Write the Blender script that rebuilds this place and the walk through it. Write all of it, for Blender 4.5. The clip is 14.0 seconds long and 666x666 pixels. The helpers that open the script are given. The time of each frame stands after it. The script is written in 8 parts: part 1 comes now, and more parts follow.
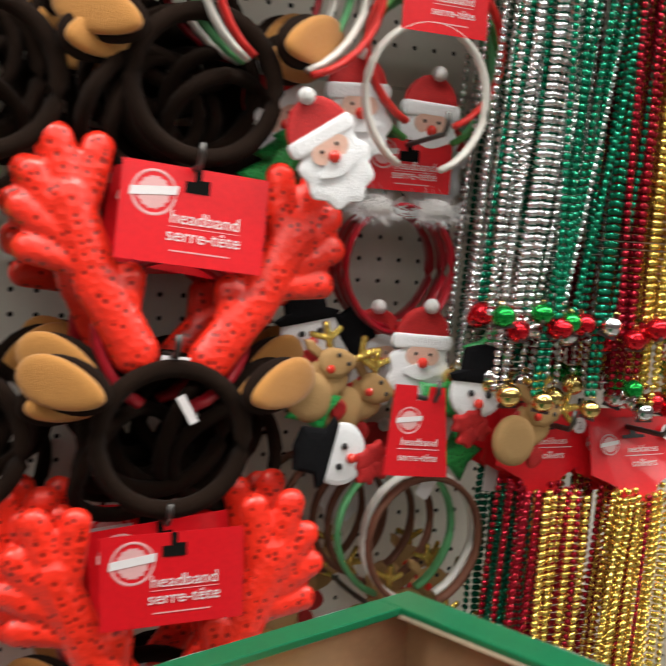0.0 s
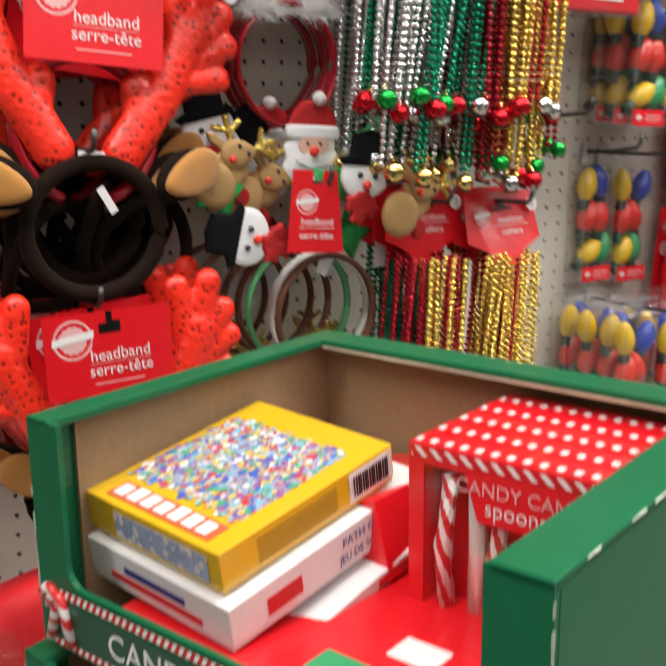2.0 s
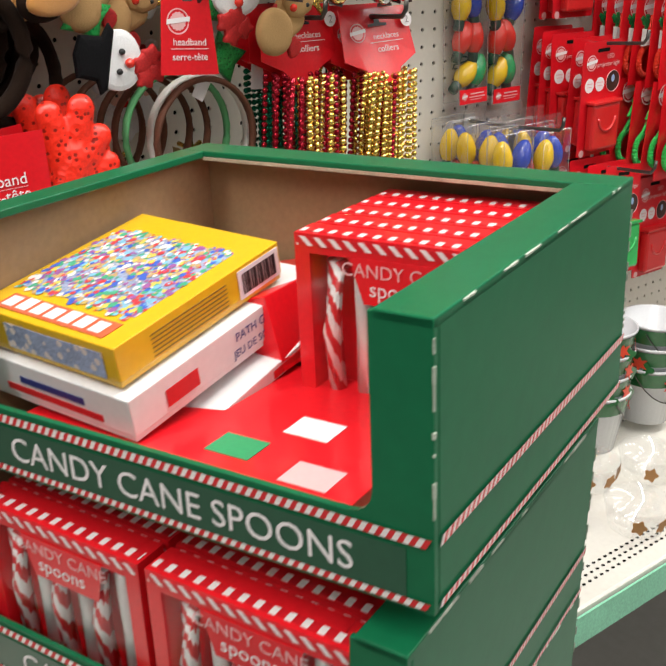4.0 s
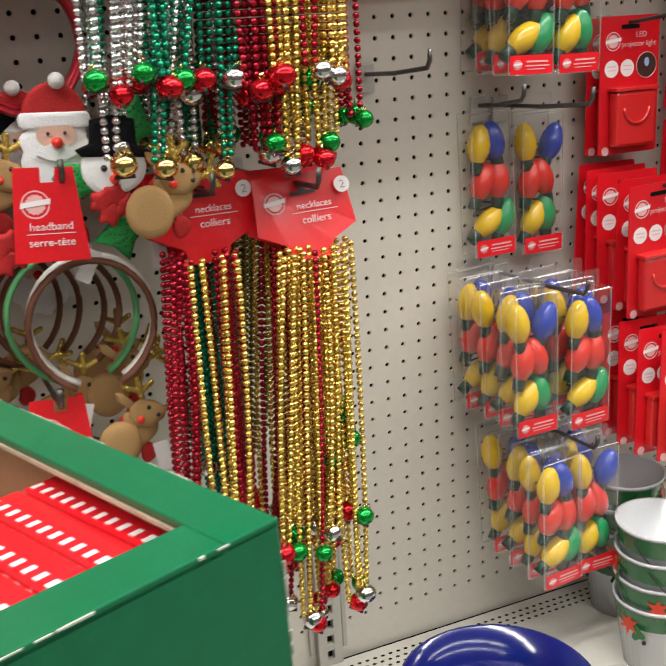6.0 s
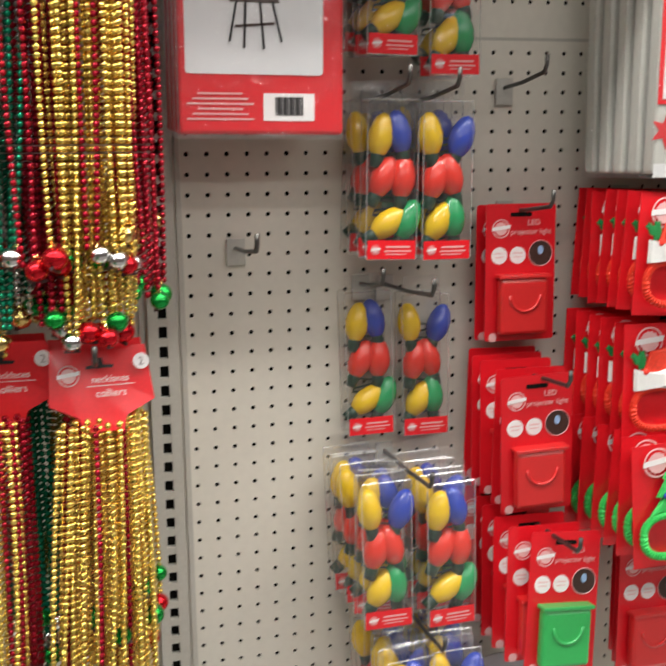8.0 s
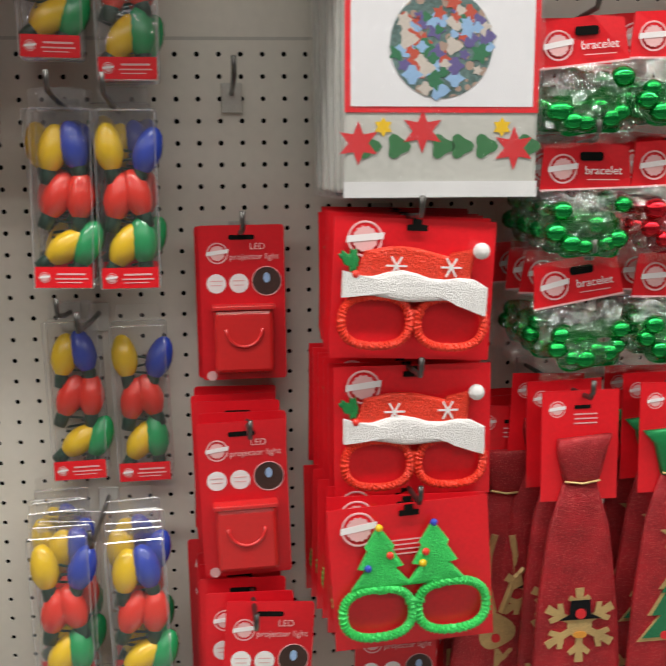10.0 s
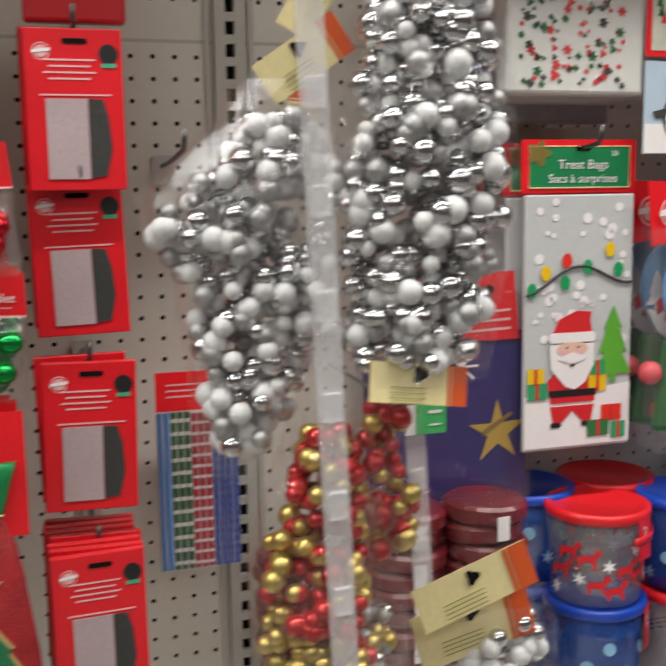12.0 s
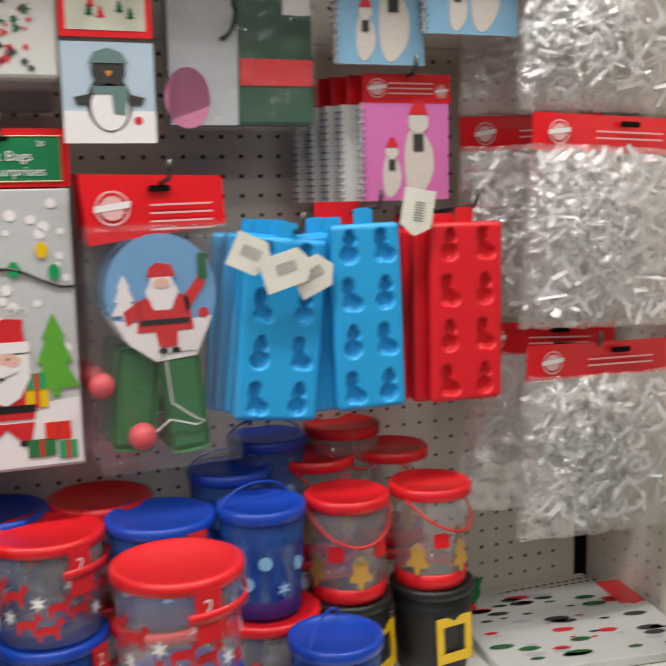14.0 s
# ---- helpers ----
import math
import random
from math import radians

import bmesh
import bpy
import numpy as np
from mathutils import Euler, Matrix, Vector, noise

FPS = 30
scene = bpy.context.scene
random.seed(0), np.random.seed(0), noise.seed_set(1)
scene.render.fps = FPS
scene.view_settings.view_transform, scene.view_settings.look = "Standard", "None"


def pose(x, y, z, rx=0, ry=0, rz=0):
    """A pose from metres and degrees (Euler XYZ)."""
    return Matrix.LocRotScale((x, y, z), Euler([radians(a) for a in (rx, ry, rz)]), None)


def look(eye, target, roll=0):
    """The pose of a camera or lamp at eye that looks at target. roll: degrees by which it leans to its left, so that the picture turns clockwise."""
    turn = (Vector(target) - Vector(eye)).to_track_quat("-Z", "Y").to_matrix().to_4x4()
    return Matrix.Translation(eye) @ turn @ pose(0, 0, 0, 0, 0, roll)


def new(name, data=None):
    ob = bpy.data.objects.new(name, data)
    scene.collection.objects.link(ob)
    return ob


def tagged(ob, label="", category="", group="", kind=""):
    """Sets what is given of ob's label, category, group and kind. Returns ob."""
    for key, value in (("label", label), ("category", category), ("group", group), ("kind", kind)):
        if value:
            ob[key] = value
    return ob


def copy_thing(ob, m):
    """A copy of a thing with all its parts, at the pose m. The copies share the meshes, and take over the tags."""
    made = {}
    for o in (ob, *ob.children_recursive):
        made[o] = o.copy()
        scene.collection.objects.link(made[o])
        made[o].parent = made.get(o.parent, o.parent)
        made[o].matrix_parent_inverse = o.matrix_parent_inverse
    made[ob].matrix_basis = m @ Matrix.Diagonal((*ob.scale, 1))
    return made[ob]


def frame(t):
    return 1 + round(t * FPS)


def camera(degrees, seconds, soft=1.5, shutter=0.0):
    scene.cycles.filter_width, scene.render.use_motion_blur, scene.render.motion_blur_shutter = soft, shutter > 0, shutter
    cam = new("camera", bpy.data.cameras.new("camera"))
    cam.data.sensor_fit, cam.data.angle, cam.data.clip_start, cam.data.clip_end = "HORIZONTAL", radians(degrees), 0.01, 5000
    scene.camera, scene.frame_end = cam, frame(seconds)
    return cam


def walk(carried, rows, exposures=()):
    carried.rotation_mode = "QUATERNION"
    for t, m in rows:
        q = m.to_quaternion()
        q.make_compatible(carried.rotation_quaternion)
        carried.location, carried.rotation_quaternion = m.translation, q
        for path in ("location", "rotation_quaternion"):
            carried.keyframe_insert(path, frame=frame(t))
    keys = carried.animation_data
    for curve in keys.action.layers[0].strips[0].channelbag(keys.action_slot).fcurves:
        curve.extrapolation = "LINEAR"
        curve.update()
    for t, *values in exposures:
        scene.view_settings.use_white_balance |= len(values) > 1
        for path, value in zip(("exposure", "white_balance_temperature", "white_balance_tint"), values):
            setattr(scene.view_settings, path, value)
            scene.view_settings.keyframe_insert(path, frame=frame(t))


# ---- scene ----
# The place: a shop aisle along a perforated steel wall unit hung with Christmas goods.
PATH = [
    (0.0, look((-0.811, -1.040, 1.335), (-0.432, -0.121, 1.226), 3.91)),
    (0.5, look((-0.697, -1.014, 1.339), (-0.306, -0.101, 1.226), 3.30)),
    (1.0, look((-0.721, -1.050, 1.326), (-0.332, -0.139, 1.193), 2.14)),
    (1.5, look((-0.802, -1.124, 1.311), (-0.397, -0.228, 1.133), 1.21)),
    (2.0, look((-0.896, -1.125, 1.283), (-0.399, -0.294, 1.031), 1.11)),
    (2.3, look((-0.965, -1.120, 1.261), (-0.407, -0.352, 0.948), 0.74)),
    (2.5, look((-1.008, -1.120, 1.245), (-0.420, -0.391, 0.893), 0.59)),
    (2.7, look((-1.035, -1.126, 1.232), (-0.430, -0.429, 0.846), 0.17)),
    (4.8, look((-0.760, -1.187, 1.275), (-0.279, -0.383, 0.925), -2.14)),
    (5.0, look((-0.723, -1.200, 1.284), (-0.268, -0.374, 0.950), -2.78)),
    (5.5, look((-0.602, -1.167, 1.288), (-0.208, -0.304, 0.973), -3.40)),
    (5.6, look((-0.565, -1.160, 1.294), (-0.194, -0.286, 0.980), -3.21)),
    (6.0, look((-0.489, -1.145, 1.308), (-0.117, -0.270, 0.998), -3.17)),
    (6.5, look((-0.397, -1.136, 1.308), (-0.064, -0.242, 1.008), -2.93)),
    (7.0, look((-0.276, -1.175, 1.330), (-0.014, -0.252, 1.049), -1.75)),
    (7.5, look((-0.189, -1.228, 1.344), (0.038, -0.283, 1.107), -0.79)),
    (8.0, look((-0.123, -1.247, 1.359), (0.113, -0.294, 1.172), -0.51)),
    (8.2, look((-0.087, -1.240, 1.364), (0.155, -0.286, 1.189), -0.26)),
    (10.3, look((0.464, -1.190, 1.369), (0.578, -0.214, 1.183), -0.64)),
    (10.5, look((0.508, -1.209, 1.363), (0.623, -0.233, 1.177), -0.59)),
    (11.0, look((0.623, -1.225, 1.365), (0.776, -0.256, 1.169), -0.95)),
    (11.7, look((0.893, -1.196, 1.368), (1.112, -0.239, 1.176), -0.12)),
    (12.0, look((0.946, -1.181, 1.325), (1.234, -0.235, 1.178), -0.80)),
    (12.5, look((1.089, -1.190, 1.328), (1.404, -0.250, 1.194), -0.38)),
    (12.7, look((1.149, -1.218, 1.329), (1.461, -0.278, 1.191), 0.30)),
    (13.0, look((1.241, -1.225, 1.331), (1.546, -0.282, 1.197), 0.25)),
    (13.2, look((1.305, -1.242, 1.317), (1.625, -0.305, 1.178), -0.04)),
    (13.5, look((1.355, -1.266, 1.304), (1.662, -0.322, 1.177), -1.00)),
    (13.6, look((1.393, -1.268, 1.297), (1.704, -0.328, 1.161), -1.05)),
    (14.0, look((1.526, -1.256, 1.302), (1.877, -0.330, 1.160), -1.22)),
]
cam = camera(37.4, 14.0, soft=1.5, shutter=0.4)
walk(cam, PATH, ((0.0, -0.14), (2.7, -0.03), (4.8, 0.06), (8.2, 0.08), (10.3, -0.25), (14.0, -0.32)))

# ---- light: long ceiling fittings of a shop, running along the aisle ----
world = bpy.data.worlds.new("world")
scene.world = world
world.use_nodes = True
world.node_tree.nodes["Background"].inputs[0].default_value = (0.95, 0.97, 1.0, 1)
world.node_tree.nodes["Background"].inputs[1].default_value = 0.015
scene.view_settings.exposure = 0.0


def tube_light(x, y, power, length=1.2):
    data = bpy.data.lights.new("tube", "AREA")
    data.shape, data.size, data.size_y = "RECTANGLE", length, 0.16
    data.energy, data.color = power, (1.0, 0.975, 0.93)
    ob = new("tube_light", data)
    ob.matrix_basis = pose(x, y, 2.985)
    return ob


for lx in (-2.6, -1.3, 0.0, 1.3, 2.6, 3.9):
    tube_light(lx, -0.88, 30)
    tube_light(lx, -2.5, 10)
    tube_light(lx, -3.9, 12)

# ---- materials ----
MATS = {}


def mat(name, color, rough=0.5, metal=0.0, grain=60.0, vary=0.12, bump=0.0, coat=0.0, sheen=0.0, bump_scale=None, rnd=0.0, fleck=None, emission=None, spec=0.5):
    """A surface with fine grain and slow blotches; fleck=(scale, colour, size) strews spots."""
    if name in MATS:
        return MATS[name]
    m = bpy.data.materials.new(name)
    m.use_nodes = True
    nt = m.node_tree
    b = nt.nodes["Principled BSDF"]
    tc = nt.nodes.new("ShaderNodeTexCoord")

    def noise_at(scale, detail=4):
        n = nt.nodes.new("ShaderNodeTexNoise")
        n.inputs["Scale"].default_value, n.inputs["Detail"].default_value = scale, detail
        nt.links.new(tc.outputs["Object"], n.inputs["Vector"])
        return n
    fine, slow = noise_at(grain * 6), noise_at(grain * 0.25, 3)
    add = nt.nodes.new("ShaderNodeMath")
    add.operation = "ADD"
    nt.links.new(fine.outputs[0], add.inputs[0])
    nt.links.new(slow.outputs[0], add.inputs[1])
    ramp = nt.nodes.new("ShaderNodeMapRange")
    ramp.inputs[1].default_value, ramp.inputs[2].default_value = 0.6, 1.4
    ramp.inputs[3].default_value, ramp.inputs[4].default_value = 1 - vary, 1 + vary
    nt.links.new(add.outputs[0], ramp.inputs[0])
    value = ramp.outputs[0]
    if rnd:
        info = nt.nodes.new("ShaderNodeObjectInfo")
        r2 = nt.nodes.new("ShaderNodeMapRange")
        r2.inputs[3].default_value, r2.inputs[4].default_value = 1 - rnd, 1 + rnd
        nt.links.new(info.outputs["Random"], r2.inputs[0])
        mul = nt.nodes.new("ShaderNodeMath")
        mul.operation = "MULTIPLY"
        nt.links.new(value, mul.inputs[0])
        nt.links.new(r2.outputs[0], mul.inputs[1])
        value = mul.outputs[0]
    hsv = nt.nodes.new("ShaderNodeHueSaturation")
    hsv.inputs["Color"].default_value = (*color, 1)
    nt.links.new(value, hsv.inputs["Value"])
    col = hsv.outputs[0]
    if fleck:
        v = nt.nodes.new("ShaderNodeTexVoronoi")
        v.inputs["Scale"].default_value = fleck[0]
        nt.links.new(tc.outputs["Object"], v.inputs["Vector"])
        lt = nt.nodes.new("ShaderNodeMath")
        lt.operation, lt.inputs[1].default_value = "LESS_THAN", fleck[2]
        nt.links.new(v.outputs["Distance"], lt.inputs[0])
        mix = nt.nodes.new("ShaderNodeMix")
        mix.data_type = "RGBA"
        nt.links.new(lt.outputs[0], mix.inputs["Factor"])
        nt.links.new(col, mix.inputs[6])
        mix.inputs[7].default_value = (*fleck[1], 1)
        col = mix.outputs[2]
    nt.links.new(col, b.inputs["Base Color"])
    b.inputs["Roughness"].default_value, b.inputs["Metallic"].default_value = rough, metal
    b.inputs["Coat Weight"].default_value = coat
    b.inputs["Specular IOR Level"].default_value = spec
    b.inputs["Coat Roughness"].default_value = 0.12
    if sheen:
        b.inputs["Sheen Weight"].default_value = sheen
    if bump:
        bn = nt.nodes.new("ShaderNodeBump")
        bn.inputs["Strength"].default_value = bump
        bn.inputs["Distance"].default_value = 0.002
        src = noise_at(bump_scale or grain * 3, 5)
        nt.links.new(src.outputs[0], bn.inputs["Height"])
        nt.links.new(bn.outputs[0], b.inputs["Normal"])
    if emission:
        b.inputs["Emission Color"].default_value = (*color, 1)
        b.inputs["Emission Strength"].default_value = emission
    MATS[name] = m
    return m


def sequin(name, color, scale=260.0):
    """Shiny cloth sewn with small round dots."""
    if name in MATS:
        return MATS[name]
    m = mat(name, color, 0.36, 0.0, 80, 0.2, coat=0.25, fleck=(scale, tuple(c * 0.32 for c in color), 0.27))
    nt = m.node_tree
    b = nt.nodes["Principled BSDF"]
    tc = nt.nodes.new("ShaderNodeTexCoord")
    v = nt.nodes.new("ShaderNodeTexVoronoi")
    v.inputs["Scale"].default_value = scale
    nt.links.new(tc.outputs["Object"], v.inputs["Vector"])
    n = nt.nodes.new("ShaderNodeTexNoise")
    n.inputs["Scale"].default_value = 55
    nt.links.new(tc.outputs["Object"], n.inputs["Vector"])
    s = nt.nodes.new("ShaderNodeMath")
    s.operation = "ADD"
    nt.links.new(v.outputs["Distance"], s.inputs[0])
    nt.links.new(n.outputs[0], s.inputs[1])
    bn = nt.nodes.new("ShaderNodeBump")
    bn.inputs["Strength"].default_value, bn.inputs["Distance"].default_value = 0.35, 0.003
    nt.links.new(s.outputs[0], bn.inputs["Height"])
    nt.links.new(bn.outputs[0], b.inputs["Normal"])
    return m


def clear(name, tint=(1, 1, 1), gloss=0.16, rough=0.08, crinkle=0.0, haze=0.0, scale=45.0, body=(0.85, 0.85, 0.86)):
    """Thin clear plastic: lets light through, with a broken gloss over it."""
    if name in MATS:
        return MATS[name]
    m = bpy.data.materials.new(name)
    m.use_nodes = True
    nt = m.node_tree
    nt.nodes.remove(nt.nodes["Principled BSDF"])
    out = nt.nodes["Material Output"]
    tr, gl, df = nt.nodes.new("ShaderNodeBsdfTransparent"), nt.nodes.new("ShaderNodeBsdfGlossy"), nt.nodes.new("ShaderNodeBsdfDiffuse")
    tr.inputs[0].default_value = (*tint, 1)
    gl.inputs["Roughness"].default_value = rough
    gl.inputs[0].default_value = (1, 1, 1, 1)
    df.inputs[0].default_value = (*body, 1)
    m1, m2 = nt.nodes.new("ShaderNodeMixShader"), nt.nodes.new("ShaderNodeMixShader")
    m1.inputs[0].default_value = haze
    nt.links.new(tr.outputs[0], m1.inputs[1])
    nt.links.new(df.outputs[0], m1.inputs[2])
    m2.inputs[0].default_value = gloss
    nt.links.new(m1.outputs[0], m2.inputs[1])
    nt.links.new(gl.outputs[0], m2.inputs[2])
    nt.links.new(m2.outputs[0], out.inputs[0])
    if crinkle:
        tc, n, bn = nt.nodes.new("ShaderNodeTexCoord"), nt.nodes.new("ShaderNodeTexNoise"), nt.nodes.new("ShaderNodeBump")
        n.inputs["Scale"].default_value, n.inputs["Detail"].default_value, n.inputs["Distortion"].default_value = scale, 5, 1.5
        nt.links.new(tc.outputs["Object"], n.inputs["Vector"])
        bn.inputs["Strength"].default_value, bn.inputs["Distance"].default_value = crinkle, 0.01
        nt.links.new(n.outputs[0], bn.inputs["Height"])
        nt.links.new(bn.outputs[0], gl.inputs["Normal"])
    MATS[name] = m
    return m


RED_CARD = mat("red_card", (0.74, 0.010, 0.018), 0.30, 0, 40, 0.1, 0.12, coat=0.55, rnd=0.08, bump_scale=25)
RED_PACK = mat("red_blister_card", (0.66, 0.008, 0.016), 0.32, 0, 40, 0.08, 0.04, coat=0.3, rnd=0.08)
PRINT_WHITE = mat("white_print", (0.8, 0.76, 0.76), 0.45, 0, 60, 0.06)
PRINT_PINK = mat("pale_print", (0.75, 0.42, 0.42), 0.45, 0, 60, 0.06)
BLACK = mat("black_plastic", (0.012, 0.012, 0.013), 0.4, 0, 60, 0.2)
STEEL = mat("dark_hook_steel", (0.11, 0.105, 0.1), 0.38, 0.85, 90, 0.2)
PANEL = mat("beige_painted_steel", (0.69, 0.655, 0.58), 0.5, 0, 14, 0.05, 0.05, bump_scale=500)
# Near-black colour standing in for the shade inside holes and slots.
HOLE_SHADE = mat("hollow_shade_black", (0.006, 0.006, 0.005), 0.9, 0, 60, 0.2, spec=0.1)
UPRIGHT = mat("upright_painted_steel", (0.5, 0.48, 0.43), 0.45, 0, 30, 0.08, 0.05)
SHELF = mat("white_shelf_steel", (0.66, 0.64, 0.58), 0.42, 0, 20, 0.06, 0.04)
FLOOR_TILE = mat("vinyl_floor_tile", (0.22, 0.21, 0.195), 0.35, 0, 8, 0.1, 0.03)
CEIL = mat("ceiling_board", (0.55, 0.55, 0.53), 0.8, 0, 30, 0.06, 0.2)
FAR_WALL = mat("far_shelving_goods", (0.12, 0.10, 0.095), 0.6, 0, 3, 0.35, 0.1)
GREEN_BOX = mat("green_printed_carton", (0.004, 0.125, 0.05), 0.35, 0, 12, 0.12, 0.08, spec=0.3, coat=0.12, bump_scale=40)
KRAFT = mat("kraft_cardboard", (0.30, 0.19, 0.10), 0.75, 0, 30, 0.14, 0.12)
CLEAR = clear("clear_plastic", gloss=0.09, rough=0.1, haze=0.01, crinkle=0.25, scale=18)
POLY = clear("crinkled_poly_bag", gloss=0.10, rough=0.045, haze=0.0, crinkle=0.35, scale=40)
FILM = clear("poly_bag_film", gloss=0.06, rough=0.15, haze=0.02, crinkle=0.5, scale=25)

# ---- building helpers ----


def mesh_of(name, bm, material, smooth=False):
    bmesh.ops.recalc_face_normals(bm, faces=bm.faces)
    me = bpy.data.meshes.new(name)
    if smooth:
        for f in bm.faces:
            f.smooth = True
    bm.to_mesh(me)
    bm.free()
    if material:
        me.materials.append(material)
    return me


def part(name, bm, material, parent, label="", smooth=False, m=None):
    me = bm if isinstance(bm, bpy.types.Mesh) else mesh_of(name, bm, material, smooth)
    ob = new(name, me)
    if parent:
        ob.parent = parent
    if m is not None:
        ob.matrix_basis = m
    if label:
        tagged(ob, label)
    return ob


def thing(name, m, label, category, group=""):
    ob = new(name)
    ob.empty_display_size = 0.02
    ob.matrix_basis = m
    return tagged(ob, label, category, group)


def single(name, bm, material, label, category, group="", kind="", m=None, smooth=False):
    ob = part(name, bm, material, None, label, smooth, m)
    return tagged(ob, label, category, group, kind)


def add_box(bm, a, b, bevel=0.0, turn=None):
    r = bmesh.ops.create_cube(bm, size=1)
    vs = r["verts"]
    for v in vs:
        v.co = Vector([(p + q) / 2 + c * (q - p) for p, q, c in zip(a, b, v.co)])
    if bevel:
        es = list({e for v in vs for e in v.link_edges})
        out = bmesh.ops.bevel(bm, geom=es, offset=bevel, segments=2, affect="EDGES", profile=0.5)
        vs = list({v for f in out["faces"] for v in f.verts} | {v for v in vs if v.is_valid})
    if turn is not None:
        bmesh.ops.transform(bm, matrix=turn, verts=[v for v in vs if v.is_valid])
    return bm


def box(a, b, bevel=0.0):
    return add_box(bmesh.new(), a, b, bevel)


def plate(pts, t=0.001, bend=0.0, y=0.0, bm=None, fine=False):
    """A flat outline in x and z, facing -y, with thickness t; bend curls its ends away in y."""
    bm = bm or bmesh.new()
    front = [bm.verts.new((x, y - t + bend * x * x, z)) for x, z in pts]
    back = [bm.verts.new((x, y + bend * x * x, z)) for x, z in pts]
    bm.faces.new(front)
    bm.faces.new(list(reversed(back)))
    n = len(pts)
    for i in range(n):
        bm.faces.new((front[i], back[i], back[(i + 1) % n], front[(i + 1) % n]))
    return bm


def rect(w, h, x=0.0, z=0.0, r=0.0):
    """The outline of a rectangle about (x, z), with corners rounded by r."""
    if not r:
        return [(x - w / 2, z - h / 2), (x + w / 2, z - h / 2), (x + w / 2, z + h / 2), (x - w / 2, z + h / 2)]
    out = []
    for cx, cz, a0 in ((1, -1, -90), (1, 1, 0), (-1, 1, 90), (-1, -1, 180)):
        for k in range(4):
            a = radians(a0 + k * 30)
            out.append((x + cx * (w / 2 - r) + r * math.cos(a), z + cz * (h / 2 - r) + r * math.sin(a)))
    return out


def disc(r, x=0.0, z=0.0, n=20, rz=None, a0=0.0):
    return [(x + r * math.cos(2 * math.pi * k / n + a0), z + (rz or r) * math.sin(2 * math.pi * k / n + a0)) for k in range(n)]


def star(r1, r2, n=5, x=0.0, z=0.0):
    return [(x + (r1 if k % 2 == 0 else r2) * math.sin(math.pi * k / n), z + (r1 if k % 2 == 0 else r2) * math.cos(math.pi * k / n)) for k in range(2 * n)]


def wavy(r, amp, waves, x=0.0, z=0.0, n=40, rz=None, seed=0.0):
    """A round outline with scallops."""
    out = []
    for k in range(n):
        a = 2 * math.pi * k / n
        s = 1 + amp * math.cos(waves * a + seed)
        out.append((x + r * s * math.cos(a), z + (rz or r) * s * math.sin(a)))
    return out


def fir(w, h, tiers=3, x=0.0, z=0.0):
    """The outline of a fir tree whose foot is at (x, z)."""
    right = []
    for k in range(tiers):
        z0, z1 = z + h * (0.1 + 0.3 * k), z + h * (0.1 + 0.3 * (k + 1))
        w0 = w / 2 * (1 - 0.26 * k)
        right += [(w0, z0), (w0 * 0.45 if k < tiers - 1 else 0.0, z + h if k == tiers - 1 else z1)]
    pts = [(x + a, b) for a, b in right]
    pts += [(x - a, b) for a, b in reversed(right[:-1])]
    return [(x - w * 0.08, z), (x + w * 0.08, z), (x + w * 0.08, z + h * 0.1)] + pts + [(x - w * 0.08, z + h * 0.1)]


def tube(points, r, segs=8, closed=False, taper=None, bm=None):
    """A round rod along points."""
    bm = bm or bmesh.new()
    ps = [Vector(p) for p in points]
    n = len(ps)
    rings = []
    up = Vector((0.03, 0.05, 1)).normalized()
    for i, p in enumerate(ps):
        d = (ps[(i + 1) % n] - ps[i - 1]) if closed else (ps[min(i + 1, n - 1)] - ps[max(i - 1, 0)])
        d.normalize()
        a = d.cross(up)
        if a.length < 0.05:
            a = d.cross(Vector((1, 0, 0)))
        a.normalize()
        b = d.cross(a)
        rr = r if taper is None else r * taper(i / max(n - 1, 1))
        rings.append([bm.verts.new(p + rr * (a * math.cos(2 * math.pi * k / segs) + b * math.sin(2 * math.pi * k / segs))) for k in range(segs)])
    for i in range(n if closed else n - 1):
        p, q = rings[i], rings[(i + 1) % n]
        for k in range(segs):
            bm.faces.new((p[k], p[(k + 1) % segs], q[(k + 1) % segs], q[k]))
    if not closed:
        bm.faces.new(rings[0])
        bm.faces.new(list(reversed(rings[-1])))
    return bm


def lathe(profile, segs=28, bm=None, off=(0, 0, 0)):
    """Turns a profile of (radius, height) round the z axis."""
    bm = bm or bmesh.new()
    rings = [[bm.verts.new((off[0] + r * math.cos(2 * math.pi * k / segs), off[1] + r * math.sin(2 * math.pi * k / segs), off[2] + z)) for k in range(segs)] for r, z in profile]
    for p, q in zip(rings, rings[1:]):
        for k in range(segs):
            bm.faces.new((p[k], p[(k + 1) % segs], q[(k + 1) % segs], q[k]))
    return bm


def ball(r, c=(0, 0, 0), u=12, v=8, bm=None, scale=(1, 1, 1), turn=None):
    bm = bm or bmesh.new()
    out = bmesh.ops.create_uvsphere(bm, u_segments=u, v_segments=v, radius=r)
    m = Matrix.Translation(c) @ (turn or Matrix()) @ Matrix.Diagonal((*scale, 1))
    bmesh.ops.transform(bm, matrix=m, verts=out["verts"])
    return bm


